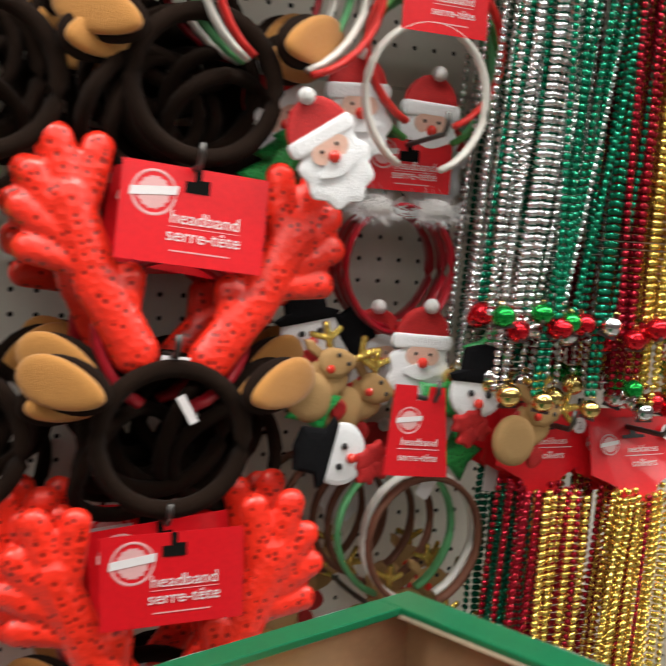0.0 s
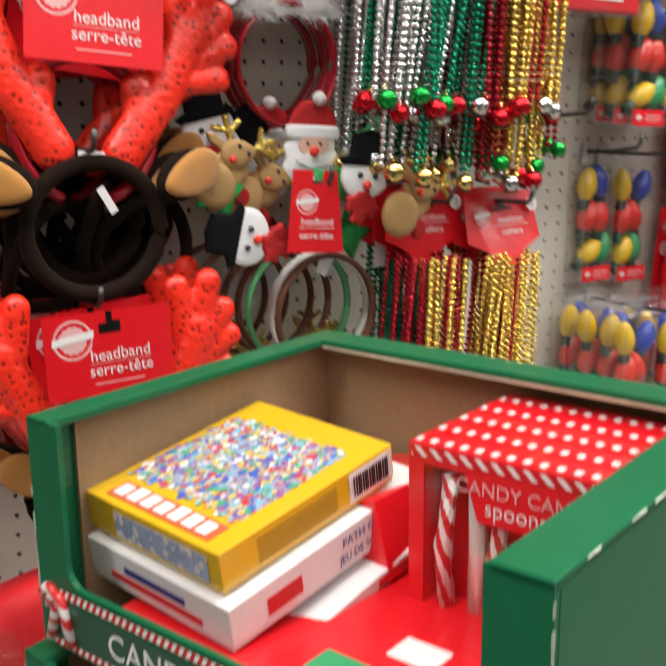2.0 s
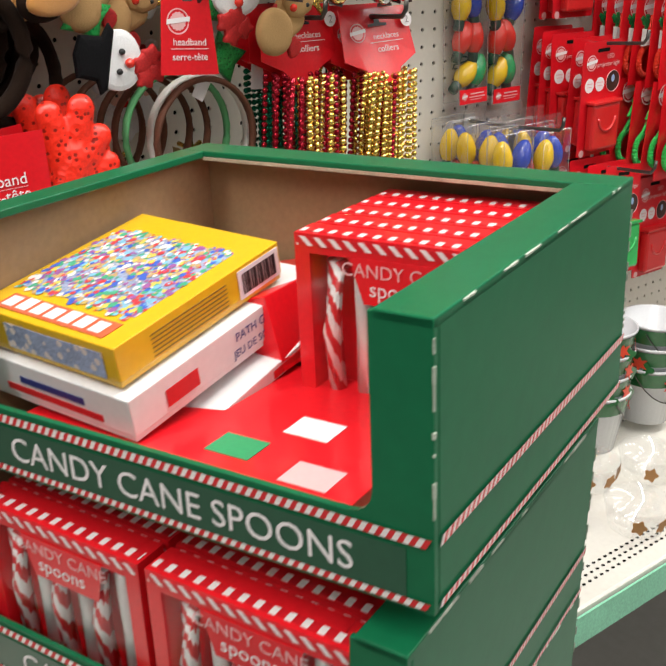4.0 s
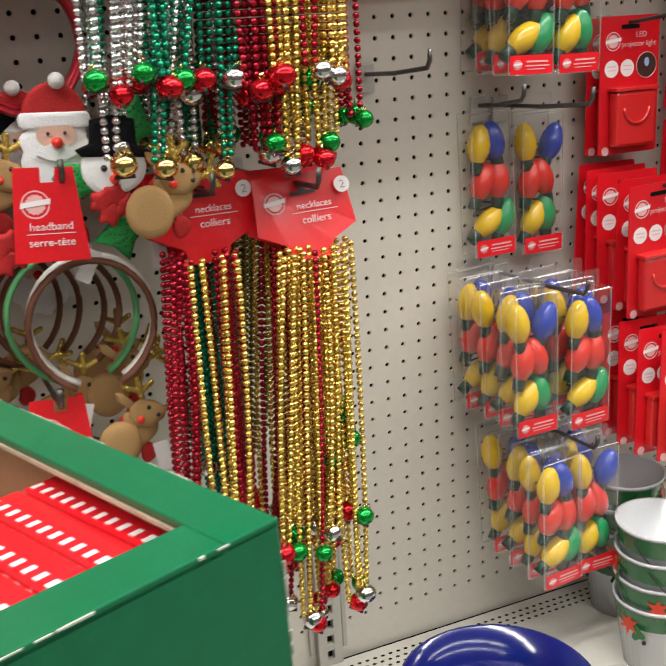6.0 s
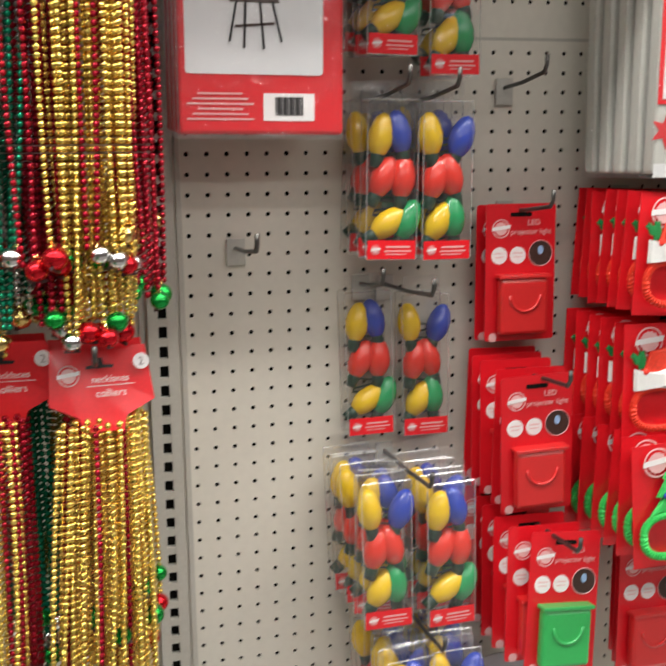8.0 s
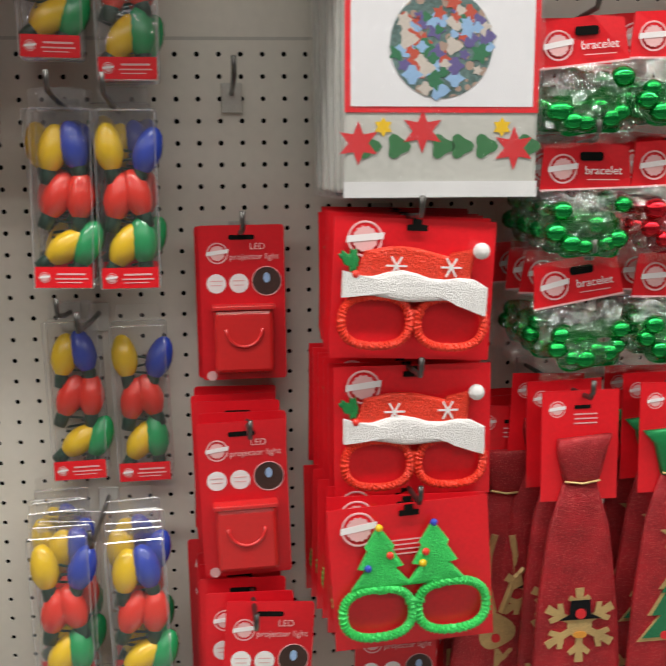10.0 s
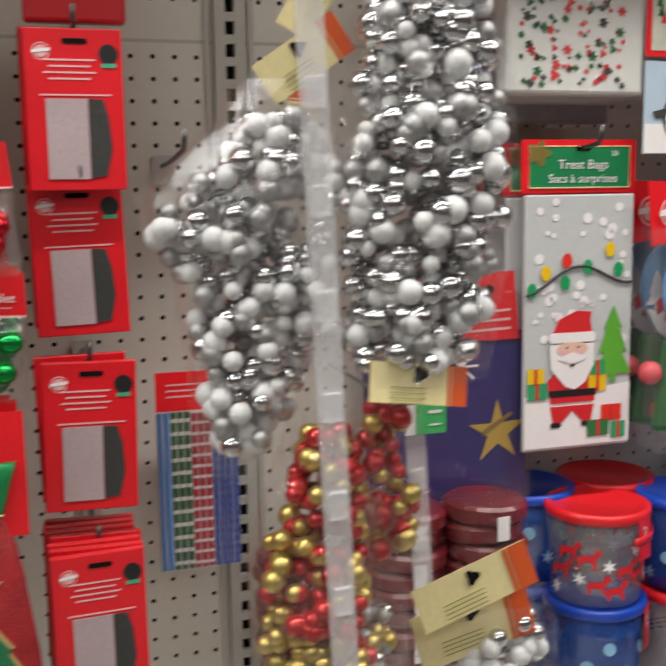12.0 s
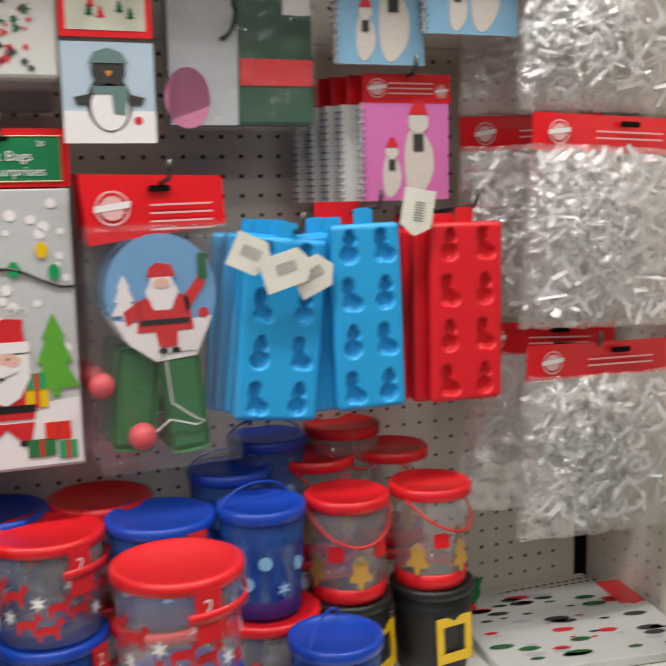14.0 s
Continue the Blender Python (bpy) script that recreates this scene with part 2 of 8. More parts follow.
def pillow(pts, t, puff, y=0.0):
    """A stuffed flat shape: the outline is rounded and swells towards -y."""
    bm = bmesh.new()
    n = len(pts)
    cx, cz = sum(p[0] for p in pts) / n, sum(p[1] for p in pts) / n
    rings = []
    for s, d in ((1.0, 0.0), (0.97, 0.45), (0.82, 0.8), (0.55, 0.95)):
        rings.append([bm.verts.new((cx + (x - cx) * s, y - t - puff * d, cz + (z - cz) * s)) for x, z in pts])
    back = [bm.verts.new((x, y, z)) for x, z in pts]
    for p, q in zip([back] + rings, rings):
        for k in range(n):
            bm.faces.new((p[k], p[(k + 1) % n], q[(k + 1) % n], q[k]))
    bm.faces.new(rings[-1])
    bm.faces.new(list(reversed(back)))
    return bm


LETTERS = {}


def words(text, size, material, parent, x, y, z, align="CENTER", name="lettering", lean=0.0, rot=None, bold=0.0):
    """Printed words standing on a face that looks to -y."""
    key = (text, size, align, material.name, bold)
    if key not in LETTERS:
        c = bpy.data.curves.new("lettering", "FONT")
        c.body, c.size, c.align_x, c.extrude, c.shear, c.offset, c.resolution_u = text, size, align, 0.0001, lean, bold, 3
        ob = new("lettering", c)
        me = bpy.data.meshes.new_from_object(ob.evaluated_get(bpy.context.evaluated_depsgraph_get()))
        bpy.data.objects.remove(ob)
        me.materials.clear()
        me.materials.append(material)
        LETTERS[key] = me
    ob = new(name, LETTERS[key])
    ob.parent = parent
    ob.matrix_basis = (rot or Matrix()) @ pose(x, y, z, 90)
    return ob


def bars(rows, material, parent, y, name="print_line", bm=None):
    """Unreadable small print as thin bars: rows of (x, z, width, height)."""
    bm = bmesh.new()
    for x, z, w, h in rows:
        plate(rect(w, h, x, z), 0.0002, y=y, bm=bm)
    return part(name, bm, material, parent)


MARKS = {}


def logo(r, parent, x, y, z, material=None):
    """A round mark with a band across it, drawn as plain shapes."""
    key = (round(r, 4), (material or PRINT_PINK).name)
    if key not in MARKS:
        ring = tube([(r * math.cos(a), 0, r * math.sin(a)) for a in [2 * math.pi * k / 28 for k in range(28)]], r * 0.07, 5, True)
        for v in ring.verts:
            v.co.y *= 0.3
        MARKS[key] = (mesh_of("round_mark", plate(wavy(r * 0.74, 0.06, 14, 0, 0, 56), 0.0003), material or PRINT_PINK), mesh_of("mark_ring", ring, material or PRINT_PINK), mesh_of("mark_band", plate([(-r * 1.12, -r * 0.25), (r * 1.08, r * 0.02), (r * 1.12, r * 0.42), (-r * 1.08, r * 0.15)], 0.0003), PRINT_WHITE))
    for nm, me, dy in zip(("round_mark", "mark_ring", "mark_band"), MARKS[key], (0.0, -0.0002, -0.0005)):
        part(nm, me, None, parent, m=pose(x, y + dy, z))


def hook(x, z, length=0.22, y=-0.004, rise=0.012, label="dark steel peg hook on the perforated wall"):
    """A peg hook: back plate in the holes, rod and turned-up tip."""
    h = thing("peg_hook", pose(x, y, z), label, "hook", "peg hooks")
    part("back_plate", box((-0.012, -0.004, -0.022), (0.012, 0.0, 0.012), 0.001), mat("clear_back_plate", (0.5, 0.49, 0.45), 0.3, 0, 60, 0.1), h)
    part("rod", tube([(0, -0.003, 0), (0, -length * 0.5, rise * 0.3), (0, -length, rise), (0, -length - 0.006, rise + 0.008), (0, -length - 0.007, rise + 0.02)], 0.0028, 8), STEEL, h, smooth=True)
    return h


# ---- structure ----
P = 0.0254
BAY = 48 * P


def perforated(name, x0, cols, z_rows, z_lo, z_hi, x_lo, x_hi, y=0.0, r=0.0031, label="beige perforated steel panel"):
    """A steel sheet with real round holes on a 25 mm grid."""
    verts, faces = [], []

    def v(x, yy, z):
        verts.append((x, yy, z))
        return len(verts) - 1
    n = 8
    z_rows = sorted(z_rows)
    zs0, zs1 = z_rows[0] - P / 2, z_rows[-1] + P / 2
    xs0, xs1 = x0 - P / 2, x0 + (cols - 1) * P + P / 2
    for i in range(cols):
        for zc in z_rows:
            xc = x0 + i * P
            sq, ring, deep = [], [], []
            for k in range(n):
                a = 2 * math.pi * (k + 0.5) / n
                c, s = math.cos(a), math.sin(a)
                q = max(abs(c), abs(s))
                sq.append(v(xc + c / q * P / 2, y, zc + s / q * P / 2))
                ring.append(v(xc + c * r, y, zc + s * r))
                deep.append(v(xc + c * r, y + 0.003, zc + s * r))
            for k in range(n):
                j = (k + 1) % n
                faces.append((sq[k], sq[j], ring[j], ring[k]))
                faces.append((ring[k], ring[j], deep[j], deep[k]))
            for c0, c1, kk in ((1, 1, 0), (-1, 1, 2), (-1, -1, 4), (1, -1, 6)):
                faces.append((sq[kk], v(xc + c0 * P / 2, y, zc + c1 * P / 2), sq[(kk + 1) % n]))
    for a0, b0, a1, b1 in ((x_lo, z_lo, xs0, z_hi), (xs1, z_lo, x_hi, z_hi), (xs0, z_lo, xs1, zs0), (xs0, zs1, xs1, z_hi)):
        if a1 - a0 > 1e-4 and b1 - b0 > 1e-4:
            faces.append((v(a0, y, b0), v(a1, y, b0), v(a1, y, b1), v(a0, y, b1)))
    me = bpy.data.meshes.new(name)
    me.from_pydata(verts, [], faces)
    me.materials.append(PANEL)
    return tagged(new(name, me), label, "wall panel", "", "structure")


for bay in (-1, 0, 1):
    bx = bay * BAY
    rows_low = [1.35 - P * r for r in range(-5, 36)]
    perforated("wall_panel", bx, 46, rows_low, 0.396, 1.4925, bx - 0.0375, bx + 45 * P + 0.0375)
    perforated("wall_panel", bx, 46, [1.542 + P * r for r in range(0, 10)], 1.4965, 1.79, bx - 0.0375, bx + 45 * P + 0.0375)
# The board is added; its near-black colour is the shade behind the holes.
tagged(part("wall_back", box((-1.3, 0.0045, 0.0), (2.5, 0.03, 1.8)), HOLE_SHADE, None), "near-black board added as the shade behind the panel holes", "wall", "", "structure")
tagged(part("wall_strip", box((-1.3, 0.0005, 1.4922), (2.5, 0.004, 1.4968)), UPRIGHT, None), "thin joint strip between wall panels", "trim", "", "structure")


def upright(x):
    """A slotted steel post between two bays."""
    u = thing("upright_post", pose(x, -0.001, 0.0), "beige slotted steel upright between wall panels", "upright post", "slotted uprights")
    bm = bmesh.new()
    for a, b in ((-0.0185, -0.0055), (0.0055, 0.0185)):
        add_box(bm, (a, -0.012, 0.0), (b, 0.0, 1.8))
    z = 0.40
    while z < 1.8:
        add_box(bm, (-0.0055, -0.0115, z), (0.0055, -0.0005, z + 0.0100))
        z += P
    part("post", bm, UPRIGHT, u)
    # Near-black strip painted as the shade in the post's slots.
    part("slot_back", box((-0.0055, -0.003, 0.0), (0.0055, -0.0015, 1.8)), HOLE_SHADE, u)
    for sx in (-0.026, 0.026):
        part("edge_lip", box((sx - 0.0035, -0.005, 0.42), (sx + 0.0035, 0.0, 1.8), 0.001), UPRIGHT, u)
    return u


for ux in (-1.5 * P, 46.5 * P):
    upright(ux)

# Unseen shelves added to block the tubes; each depth sets how far shade falls.
for cx0, cx1, deep in ((-1.3, -0.04, 0.26), (-0.036, 2.5, 0.31)):
    tagged(part("canopy", box((cx0, -deep, 1.80), (cx1, 0.03, 1.825), 0.003), SHELF, None), "unseen top shelf added to shade the upper wall panels", "shelf", "", "structure")
tagged(part("floor", box((-4, -4.2, -0.05), (5.5, 0.6, 0.0)), FLOOR_TILE, None), "pale vinyl shop floor", "floor", "", "structure")
tagged(part("ceiling", box((-4, -4.2, 3.0), (5.5, 0.6, 3.05)), CEIL, None), "white ceiling boards", "ceiling", "", "structure")
for nm, a, b in (("wall_south", (-4, -4.25, 0), (5.5, -4.2, 3.0)), ("wall_east", (5.5, -4.2, 0), (5.55, 0.6, 3.0)), ("wall_west", (-4.05, -4.2, 0), (-4, 0.6, 3.0)), ("wall_north", (-4, 0.6, 0), (5.5, 0.65, 3.0))):
    tagged(part(nm, box(a, b), FAR_WALL, None), "plain shop wall", "wall", "", "structure")


def base_shelf(name, x0, x1, z, depth, front=0.055, perf=True):
    """A steel shelf deck with a strip of small perforations at the back and front."""
    s = thing(name, pose(0, 0, z), "white painted steel shelf with perforated strips", "shelf")
    part("deck", box((x0, -depth, -0.03), (x1, -0.006, 0.0), 0.003), SHELF, s)
    # Flat near-black spots painted as the shade in small holes.
    bm = bmesh.new()
    for y0 in (-0.052, -depth + 0.03):
        for k in range(int((x1 - x0) / 0.0127)):
            for j in range(3):
                x = x0 + 0.01 + k * 0.0127 + (j % 2) * 0.006
                y = y0 + j * 0.012
                add = [bm.verts.new((x + 0.0036 * math.cos(a), y + 0.0026 * math.sin(a), 0.0006)) for a in (0.5, 1.6, 2.6, 3.7, 4.7, 5.8)]
                bm.faces.new(add)
    tagged(part("perforation", bm, HOLE_SHADE, s), kind="stuff")
    part("front_lip", box((x0, -depth - 0.004, -front), (x1, -depth - 0.0005, 0.002), 0.001), SHELF, s)
    return s


low_shelf = base_shelf("base_shelf", -1.23, 1.15, 0.40, 0.50)
mid_shelf = base_shelf("mid_shelf", 1.20, 2.41, 0.70, 0.50)
tag_green = part("price_strip", box((-1.23, -0.509, -0.052), (1.15, -0.506, -0.004)), mat("pale_green_price_strip", (0.25, 0.62, 0.42), 0.4, 0, 50, 0.25), low_shelf, "pale green patterned price strip")

# ---- the stack of green display cartons ----
CAND = pose(-0.762, -0.530, 0.0, 0, 0, -69.5)
CW, CD, CH = 0.360, 0.296, 0.152
TOP = CAND @ pose(0.07, 0, 1.077) @ pose(0, 0, 0, 0, -2.3, 0) @ pose(-0.07, 0, -CH)
LOWER = CAND @ pose(-0.003, -0.010, 0)
STRIPE_W = mat("white_stripe_print", (0.78, 0.74, 0.72), 0.4, 0, 60, 0.08)
STRIPE_R = mat("red_stripe_print", (0.6, 0.02, 0.025), 0.4, 0, 60, 0.08)
GREEN_DARK = mat("dark_green_front_print", (0.012, 0.075, 0.038), 0.35, 0, 20, 0.12, coat=0.4)


def rope_stripe(parent, p0, p1, h, name="striped_border"):
    """A printed red and white slanted rope line from p0 to p1."""
    p0, p1 = Vector(p0), Vector(p1)
    d = p1 - p0
    n = max(2, int(d.length / 0.0062))
    white, red = bmesh.new(), bmesh.new()
    up = Vector((0, 0, h / 2))
    nrm = d.normalized().cross(Vector((0, 0, 1))) * 0.0006
    for k in range(n):
        a, b, m = p0 + d * (k / n), p0 + d * ((k + 1) / n), p0 + d * ((k + 0.5) / n)
        lean = d.normalized() * h * 0.55
        for bm, s, e in ((white, a, m), (red, m, b)):
            bm.faces.new([bm.verts.new(q + nrm) for q in (s - up, e - up, e + up + lean, s + up + lean)])
    part(name, white, STRIPE_W, parent)
    part(name, red, STRIPE_R, parent)


def tray(m):
    """One display carton: open on top, cut low in front, with a folded rim."""
    t = thing("display_carton", m, "green cardboard display carton with striped border and cut-down front", "display carton", "stacked display cartons")
    w, d, h, th = CW, CD, CH, 0.004
    part("back_wall", box((0.003, d - th, 0), (w - 0.003, d, h - 0.004), 0.001), GREEN_BOX, t)
    part("side_wall", box((0, 0.0045, 0), (th, d, h), 0.0015), GREEN_BOX, t)
    part("side_wall", box((w - th, 0.0045, 0), (w, d, h), 0.0015), GREEN_BOX, t)
    part("inner_liner", box((th, d - th - 0.0035, 0.004), (w - th, d - th - 0.0005, h - 0.008)), KRAFT, t, "bare brown cardboard inside")
    for a in (th + 0.0005, w - th - 0.0035):
        part("inner_liner", box((a, 0.03, 0.004), (a + 0.003, d - th - 0.004, h - 0.008)), KRAFT, t)
    part("bottom", box((th, th, 0.0), (w - th, d - th, 0.004)), KRAFT, t)
    low = 0.046
    bm = bmesh.new()
    pts = [(0, 0), (w, 0), (w, h), (w - 0.033, h)]
    for k in range(5):
        a = radians(90 * k / 4)
        pts.append((w - 0.033 - 0.014 + 0.014 * math.cos(a), low + 0.014 - 0.014 * math.sin(a)))
    for k in range(5):
        a = radians(90 * k / 4)
        pts.append((0.030 + 0.014 - 0.014 * math.sin(a) - 0.0, low + 0.014 - 0.014 * math.cos(a)))
    pts += [(0.030, h), (0, h)]
    part("front_panel", plate(pts, 0.004, y=0.004, bm=bm), GREEN_BOX, t)
    part("front_print", plate(rect(w - 0.02, 0.028, w / 2 - 0.005, 0.020), 0.0004, y=-0.0003), GREEN_DARK, t, "dark green lettered band")
    rim = 0.031
    bm = bmesh.new()
    add_box(bm, (0.0, d - rim, h - 0.004), (w, d, h + 0.001), 0.001)
    add_box(bm, (w - rim, 0.0, h - 0.0045), (w, d - rim - 0.0003, h + 0.0012), 0.001)
    add_box(bm, (0.0, 0.0, h - 0.0045), (0.022, d - rim - 0.0003, h + 0.0012), 0.001)
    part("folded_rim", bm, GREEN_BOX, t)
    bm = bmesh.new()
    for a, b in (((rim * 0.7, d - rim - 0.0014, h - 0.006), (w - rim, d - rim - 0.0004, h - 0.0035)), ((w - rim - 0.0012, 0.03, h - 0.006), (w - rim - 0.0003, d - rim, h - 0.0035))):
        add_box(bm, a, b)
    part("torn_edge", bm, mat("torn_cardboard_edge", (0.45, 0.38, 0.27), 0.9, 0, 200, 0.4, 0.4), t)
    # Pale strips for scuffed board and, in the same colour, glossy edge highlights.
    wear_glint = random.Random(int(1000 * m.translation.z))
    bm = bmesh.new()
    for p, q in (((0, 0, h), (0, d, h)), ((0, d, h), (w, d, h)), ((w, d, h), (w, 0, h)), ((w, 0, h), (w, 0, 0.02)), ((0, 0, h), (0, 0, 0.02)), ((w, d, h), (w, d, 0.02))):
        p, q = Vector(p), Vector(q)
        for _ in range(12):
            a, ln = wear_glint.uniform(0, 0.95), wear_glint.uniform(0.01, 0.07)
            e, f_ = p + (q - p) * a, p + (q - p) * min(1, a + ln)
            tube([e, (e + f_) / 2, f_], wear_glint.uniform(0.0005, 0.0011), 5, bm=bm)
    tagged(part("worn_edge", bm, mat("scuffed_glint_edge", (0.40, 0.45, 0.37), 0.6, 0, 200, 0.4, 0.3), t, "pale scuffed corners with painted edge glints"), kind="stuff")
    rope_stripe(t, (0.02, -0.0006, 0.040), (w - 0.004, -0.0006, 0.040), 0.0055)
    rope_stripe(t, (0.012, -0.0006, 0.0045), (w - 0.004, -0.0006, 0.0045), 0.0042)
    rope_stripe(t, (w + 0.0006, 0.004, 0.040), (w + 0.0006, d - 0.004, 0.040), 0.0055)
    rope_stripe(t, (w + 0.0006, 0.004, 0.0045), (w + 0.0006, d - 0.004, 0.0045), 0.0042)
    words("CANDY CANE SPOONS", 0.0235, PRINT_WHITE, t, w / 2 + 0.012, -0.0012, 0.0125)
    # crossed candy canes drawn at the corner of the front
    for sx, lean in ((0.012, 18), (0.034, -14)):
        pts = [Vector((0, 0, 0.001)), Vector((0, 0, 0.028))] + [Vector((-0.007 + 0.007 * math.cos(radians(a)), 0, 0.028 + 0.007 * math.sin(radians(a)))) for a in range(30, 200, 30)]
        bm = tube([pose(sx, -0.003, 0.006, 0, lean) @ p for p in pts], 0.0036, 8)
        part("candy_cane_print", bm, candy_stripe, t, smooth=True)
    return t


def stripes(name, a, b, scale, turn=(0.0, 0.0, 0.0), sharp=0.5):
    """Slanted two-colour stripes."""
    m = mat(name, a, 0.3, 0, 60, 0.06, coat=0.4)
    nt = m.node_tree
    bs = nt.nodes["Principled BSDF"]
    tc, mp, wv = nt.nodes.new("ShaderNodeTexCoord"), nt.nodes.new("ShaderNodeMapping"), nt.nodes.new("ShaderNodeTexWave")
    mp.inputs["Rotation"].default_value = turn
    wv.inputs["Scale"].default_value = scale
    st = nt.nodes.new("ShaderNodeMath")
    st.operation, st.inputs[1].default_value = "GREATER_THAN", sharp
    mix = nt.nodes.new("ShaderNodeMix")
    mix.data_type = "RGBA"
    mix.inputs[6].default_value, mix.inputs[7].default_value = (*a, 1), (*b, 1)
    nt.links.new(tc.outputs["Object"], mp.inputs[0])
    nt.links.new(mp.outputs[0], wv.inputs[0])
    nt.links.new(wv.outputs[0], st.inputs[0])
    nt.links.new(st.outputs[0], mix.inputs["Factor"])
    nt.links.new(mix.outputs[2], bs.inputs["Base Color"])
    return m


candy_stripe = stripes("candy_stripe", (0.65, 0.03, 0.03), (0.8, 0.76, 0.74), 34, (0, radians(55), 0))
spoon_stripe = stripes("spoon_stripe", (0.62, 0.02, 0.025), (0.82, 0.78, 0.76), 38, (0, radians(20), 0))
dash_print = stripes("dash_print", (0.62, 0.012, 0.02), (0.8, 0.76, 0.75), 42, (0, radians(45), 0), 0.62)
tiers = [tray(TOP)] + [tray(LOWER @ pose(0, 0, 0.914 - CH - 0.153 * k)) for k in range(5)]
single("carton_plinth", box((0.01, 0.01, 0.0), (CW - 0.01, CD - 0.01, 0.914 - CH - 0.153 * 4 - 0.004), 0.002), KRAFT, "brown cardboard plinth under the cartons", "plinth", m=LOWER)
SILVER_TEXT = mat("silver_spoon_steel", (0.75, 0.74, 0.72), 0.3, 0.35, 60, 0.1)


def spoon_box(m, label="red window box of striped candy cane spoons"):
    """A red window carton, with candy canes behind clear film."""
    w, d, h = 0.142, 0.024, 0.128
    b = thing("candy_spoon_box", m, label, "candy box", "candy spoon boxes")
    bm = bmesh.new()
    for a, c in (((0, 0, 0), (0.011, d, h)), ((w - 0.011, 0, 0), (w, d, h)), ((0.0112, 0, 0), (w - 0.0112, d, 0.009)), ((0.0112, 0, h - 0.013), (w - 0.0112, d, h)), ((0.0112, d - 0.002, 0.0092), (w - 0.0112, d, h - 0.0132))):
        add_box(bm, a, c)
    part("carton", bm, RED_CARD, b)
    part("window_film", box((0.011, 0.001, 0.009), (w - 0.011, 0.0014, h - 0.013)), clear("carton_window_film", gloss=0.03, rough=0.1), b)
    for k in range(6):
        x = 0.024 + k * 0.0187
        if k % 2 == 0:
            part("candy_cane", tube([(x, 0.009, 0.012), (x - 0.003, 0.008, 0.06), (x + 0.002, 0.009, 0.110)], 0.0066, 8), spoon_stripe, b, smooth=True)
        else:
            part("spoon", tube([(x, 0.012, 0.012), (x + 0.002, 0.011, 0.06), (x, 0.012, 0.110)], 0.0062, 6), SILVER_TEXT, b, "silver spoon", smooth=True)
    part("label_tab", plate([(0.040, h - 0.012), (w - 0.030, h - 0.012), (w - 0.036, h - 0.042), (0.05, h - 0.042)], 0.0004, y=-0.0006), RED_CARD, b)
    words("CANDY CANE", 0.0125, PRINT_PINK, b, 0.075, -0.0014, h - 0.024)
    words("spoons", 0.0145, PRINT_WHITE, b, 0.075, -0.0014, h - 0.036)
    part("dashed_print", plate(rect(w - 0.004, 0.006, w / 2, h - 0.005), 0.0003, y=-0.0003), dash_print, b)
    part("top_print", box((0.002, 0.004, h + 0.0002), (w - 0.002, 0.011, h + 0.0006)), dash_print, b)
    return b


# boxes standing in the top carton, one behind the other, and rows in the carton below
for k in range(5):
    spoon_box(TOP @ pose(0.186, 0.150 + k * 0.0262, 0.0055, 0, 0, 2))
for tier in range(2):
    for k in range(2):
        for j in range(3 - tier):
            spoon_box(LOWER @ pose(0.034 + k * 0.148, 0.012 + j * 0.028, 0.914 - CH + 0.006 - 0.153 * tier, 2, 0, 0))

# game boxes lying in the top carton
YEL = mat("yellow_box_print", (0.72, 0.42, 0.012), 0.35, 0, 30, 0.06, coat=0.4)
PUZ = mat("busy_picture_print", (0.3, 0.35, 0.5), 0.4, 0, 90, 0.5, fleck=(140, (0.7, 0.6, 0.55), 0.35))


def patches(parent, n, x0, x1, y0, y1, z, seed, s=(0.006, 0.016)):
    """Many small coloured patches lying on a top face: a busy printed picture."""
    rng = random.Random(seed)
    cols = [(0.05, 0.12, 0.5), (0.55, 0.05, 0.06), (0.06, 0.35, 0.2), (0.75, 0.72, 0.7), (0.5, 0.33, 0.15), (0.2, 0.45, 0.6), (0.65, 0.5, 0.1), (0.3, 0.1, 0.3)]
    groups = {}
    for _ in range(n):
        groups.setdefault(rng.randrange(len(cols)), []).append((rng.uniform(x0, x1), rng.uniform(y0, y1), rng.uniform(*s), rng.uniform(0, 3), rng.randint(5, 9), rng.random()))
    for g, ps in groups.items():
        bm = bmesh.new()
        for x, y, r, a, k, hh in ps:
            bm.faces.new([bm.verts.new((x + r * math.cos(a + 6.283 * i / k), y + 0.7 * r * math.sin(a + 6.283 * i / k), z + 0.0004 * hh)) for i in range(k)])
        tagged(part("picture_patch", bm, mat("picture_colour_%s" % "abcdefgh"[g], cols[g], 0.4, 0, 60, 0.1), parent), kind="stuff")


def game_box(m, w, d, h, body, label):
    b = thing("game_box", m, label, "game box")
    part("lid", box((-w / 2, -d / 2, h * 0.12), (w / 2, d / 2, h), 0.0008), body, b)
    part("base", box((-w / 2 + 0.001, -d / 2 + 0.001, 0), (w / 2 - 0.001, d / 2 - 0.001, h * 0.12)), body, b)
    return b


STACK = pose(-0.627, -0.564, 0, 0, 0, 17.5)
yb = game_box(STACK @ pose(0, 0, 1.001, 0, -9, 0), 0.160, 0.131, 0.028, YEL, "yellow picture puzzle box lying on a white box")
part("picture_ground", box((-0.046, -0.050, 0.0281), (0.050, 0.058, 0.0283)), PUZ, yb)
patches(yb, 1100, -0.050, 0.052, -0.050, 0.059, 0.0285, 5, (0.0010, 0.0040))
for k in range(7):
    part("title_patch", box((-0.071, -0.044 + 0.0135 * k, 0.0288), (-0.059 + 0.001 * (k % 3), -0.034 + 0.0135 * k, 0.0291), 0.0001), PRINT_WHITE, yb)
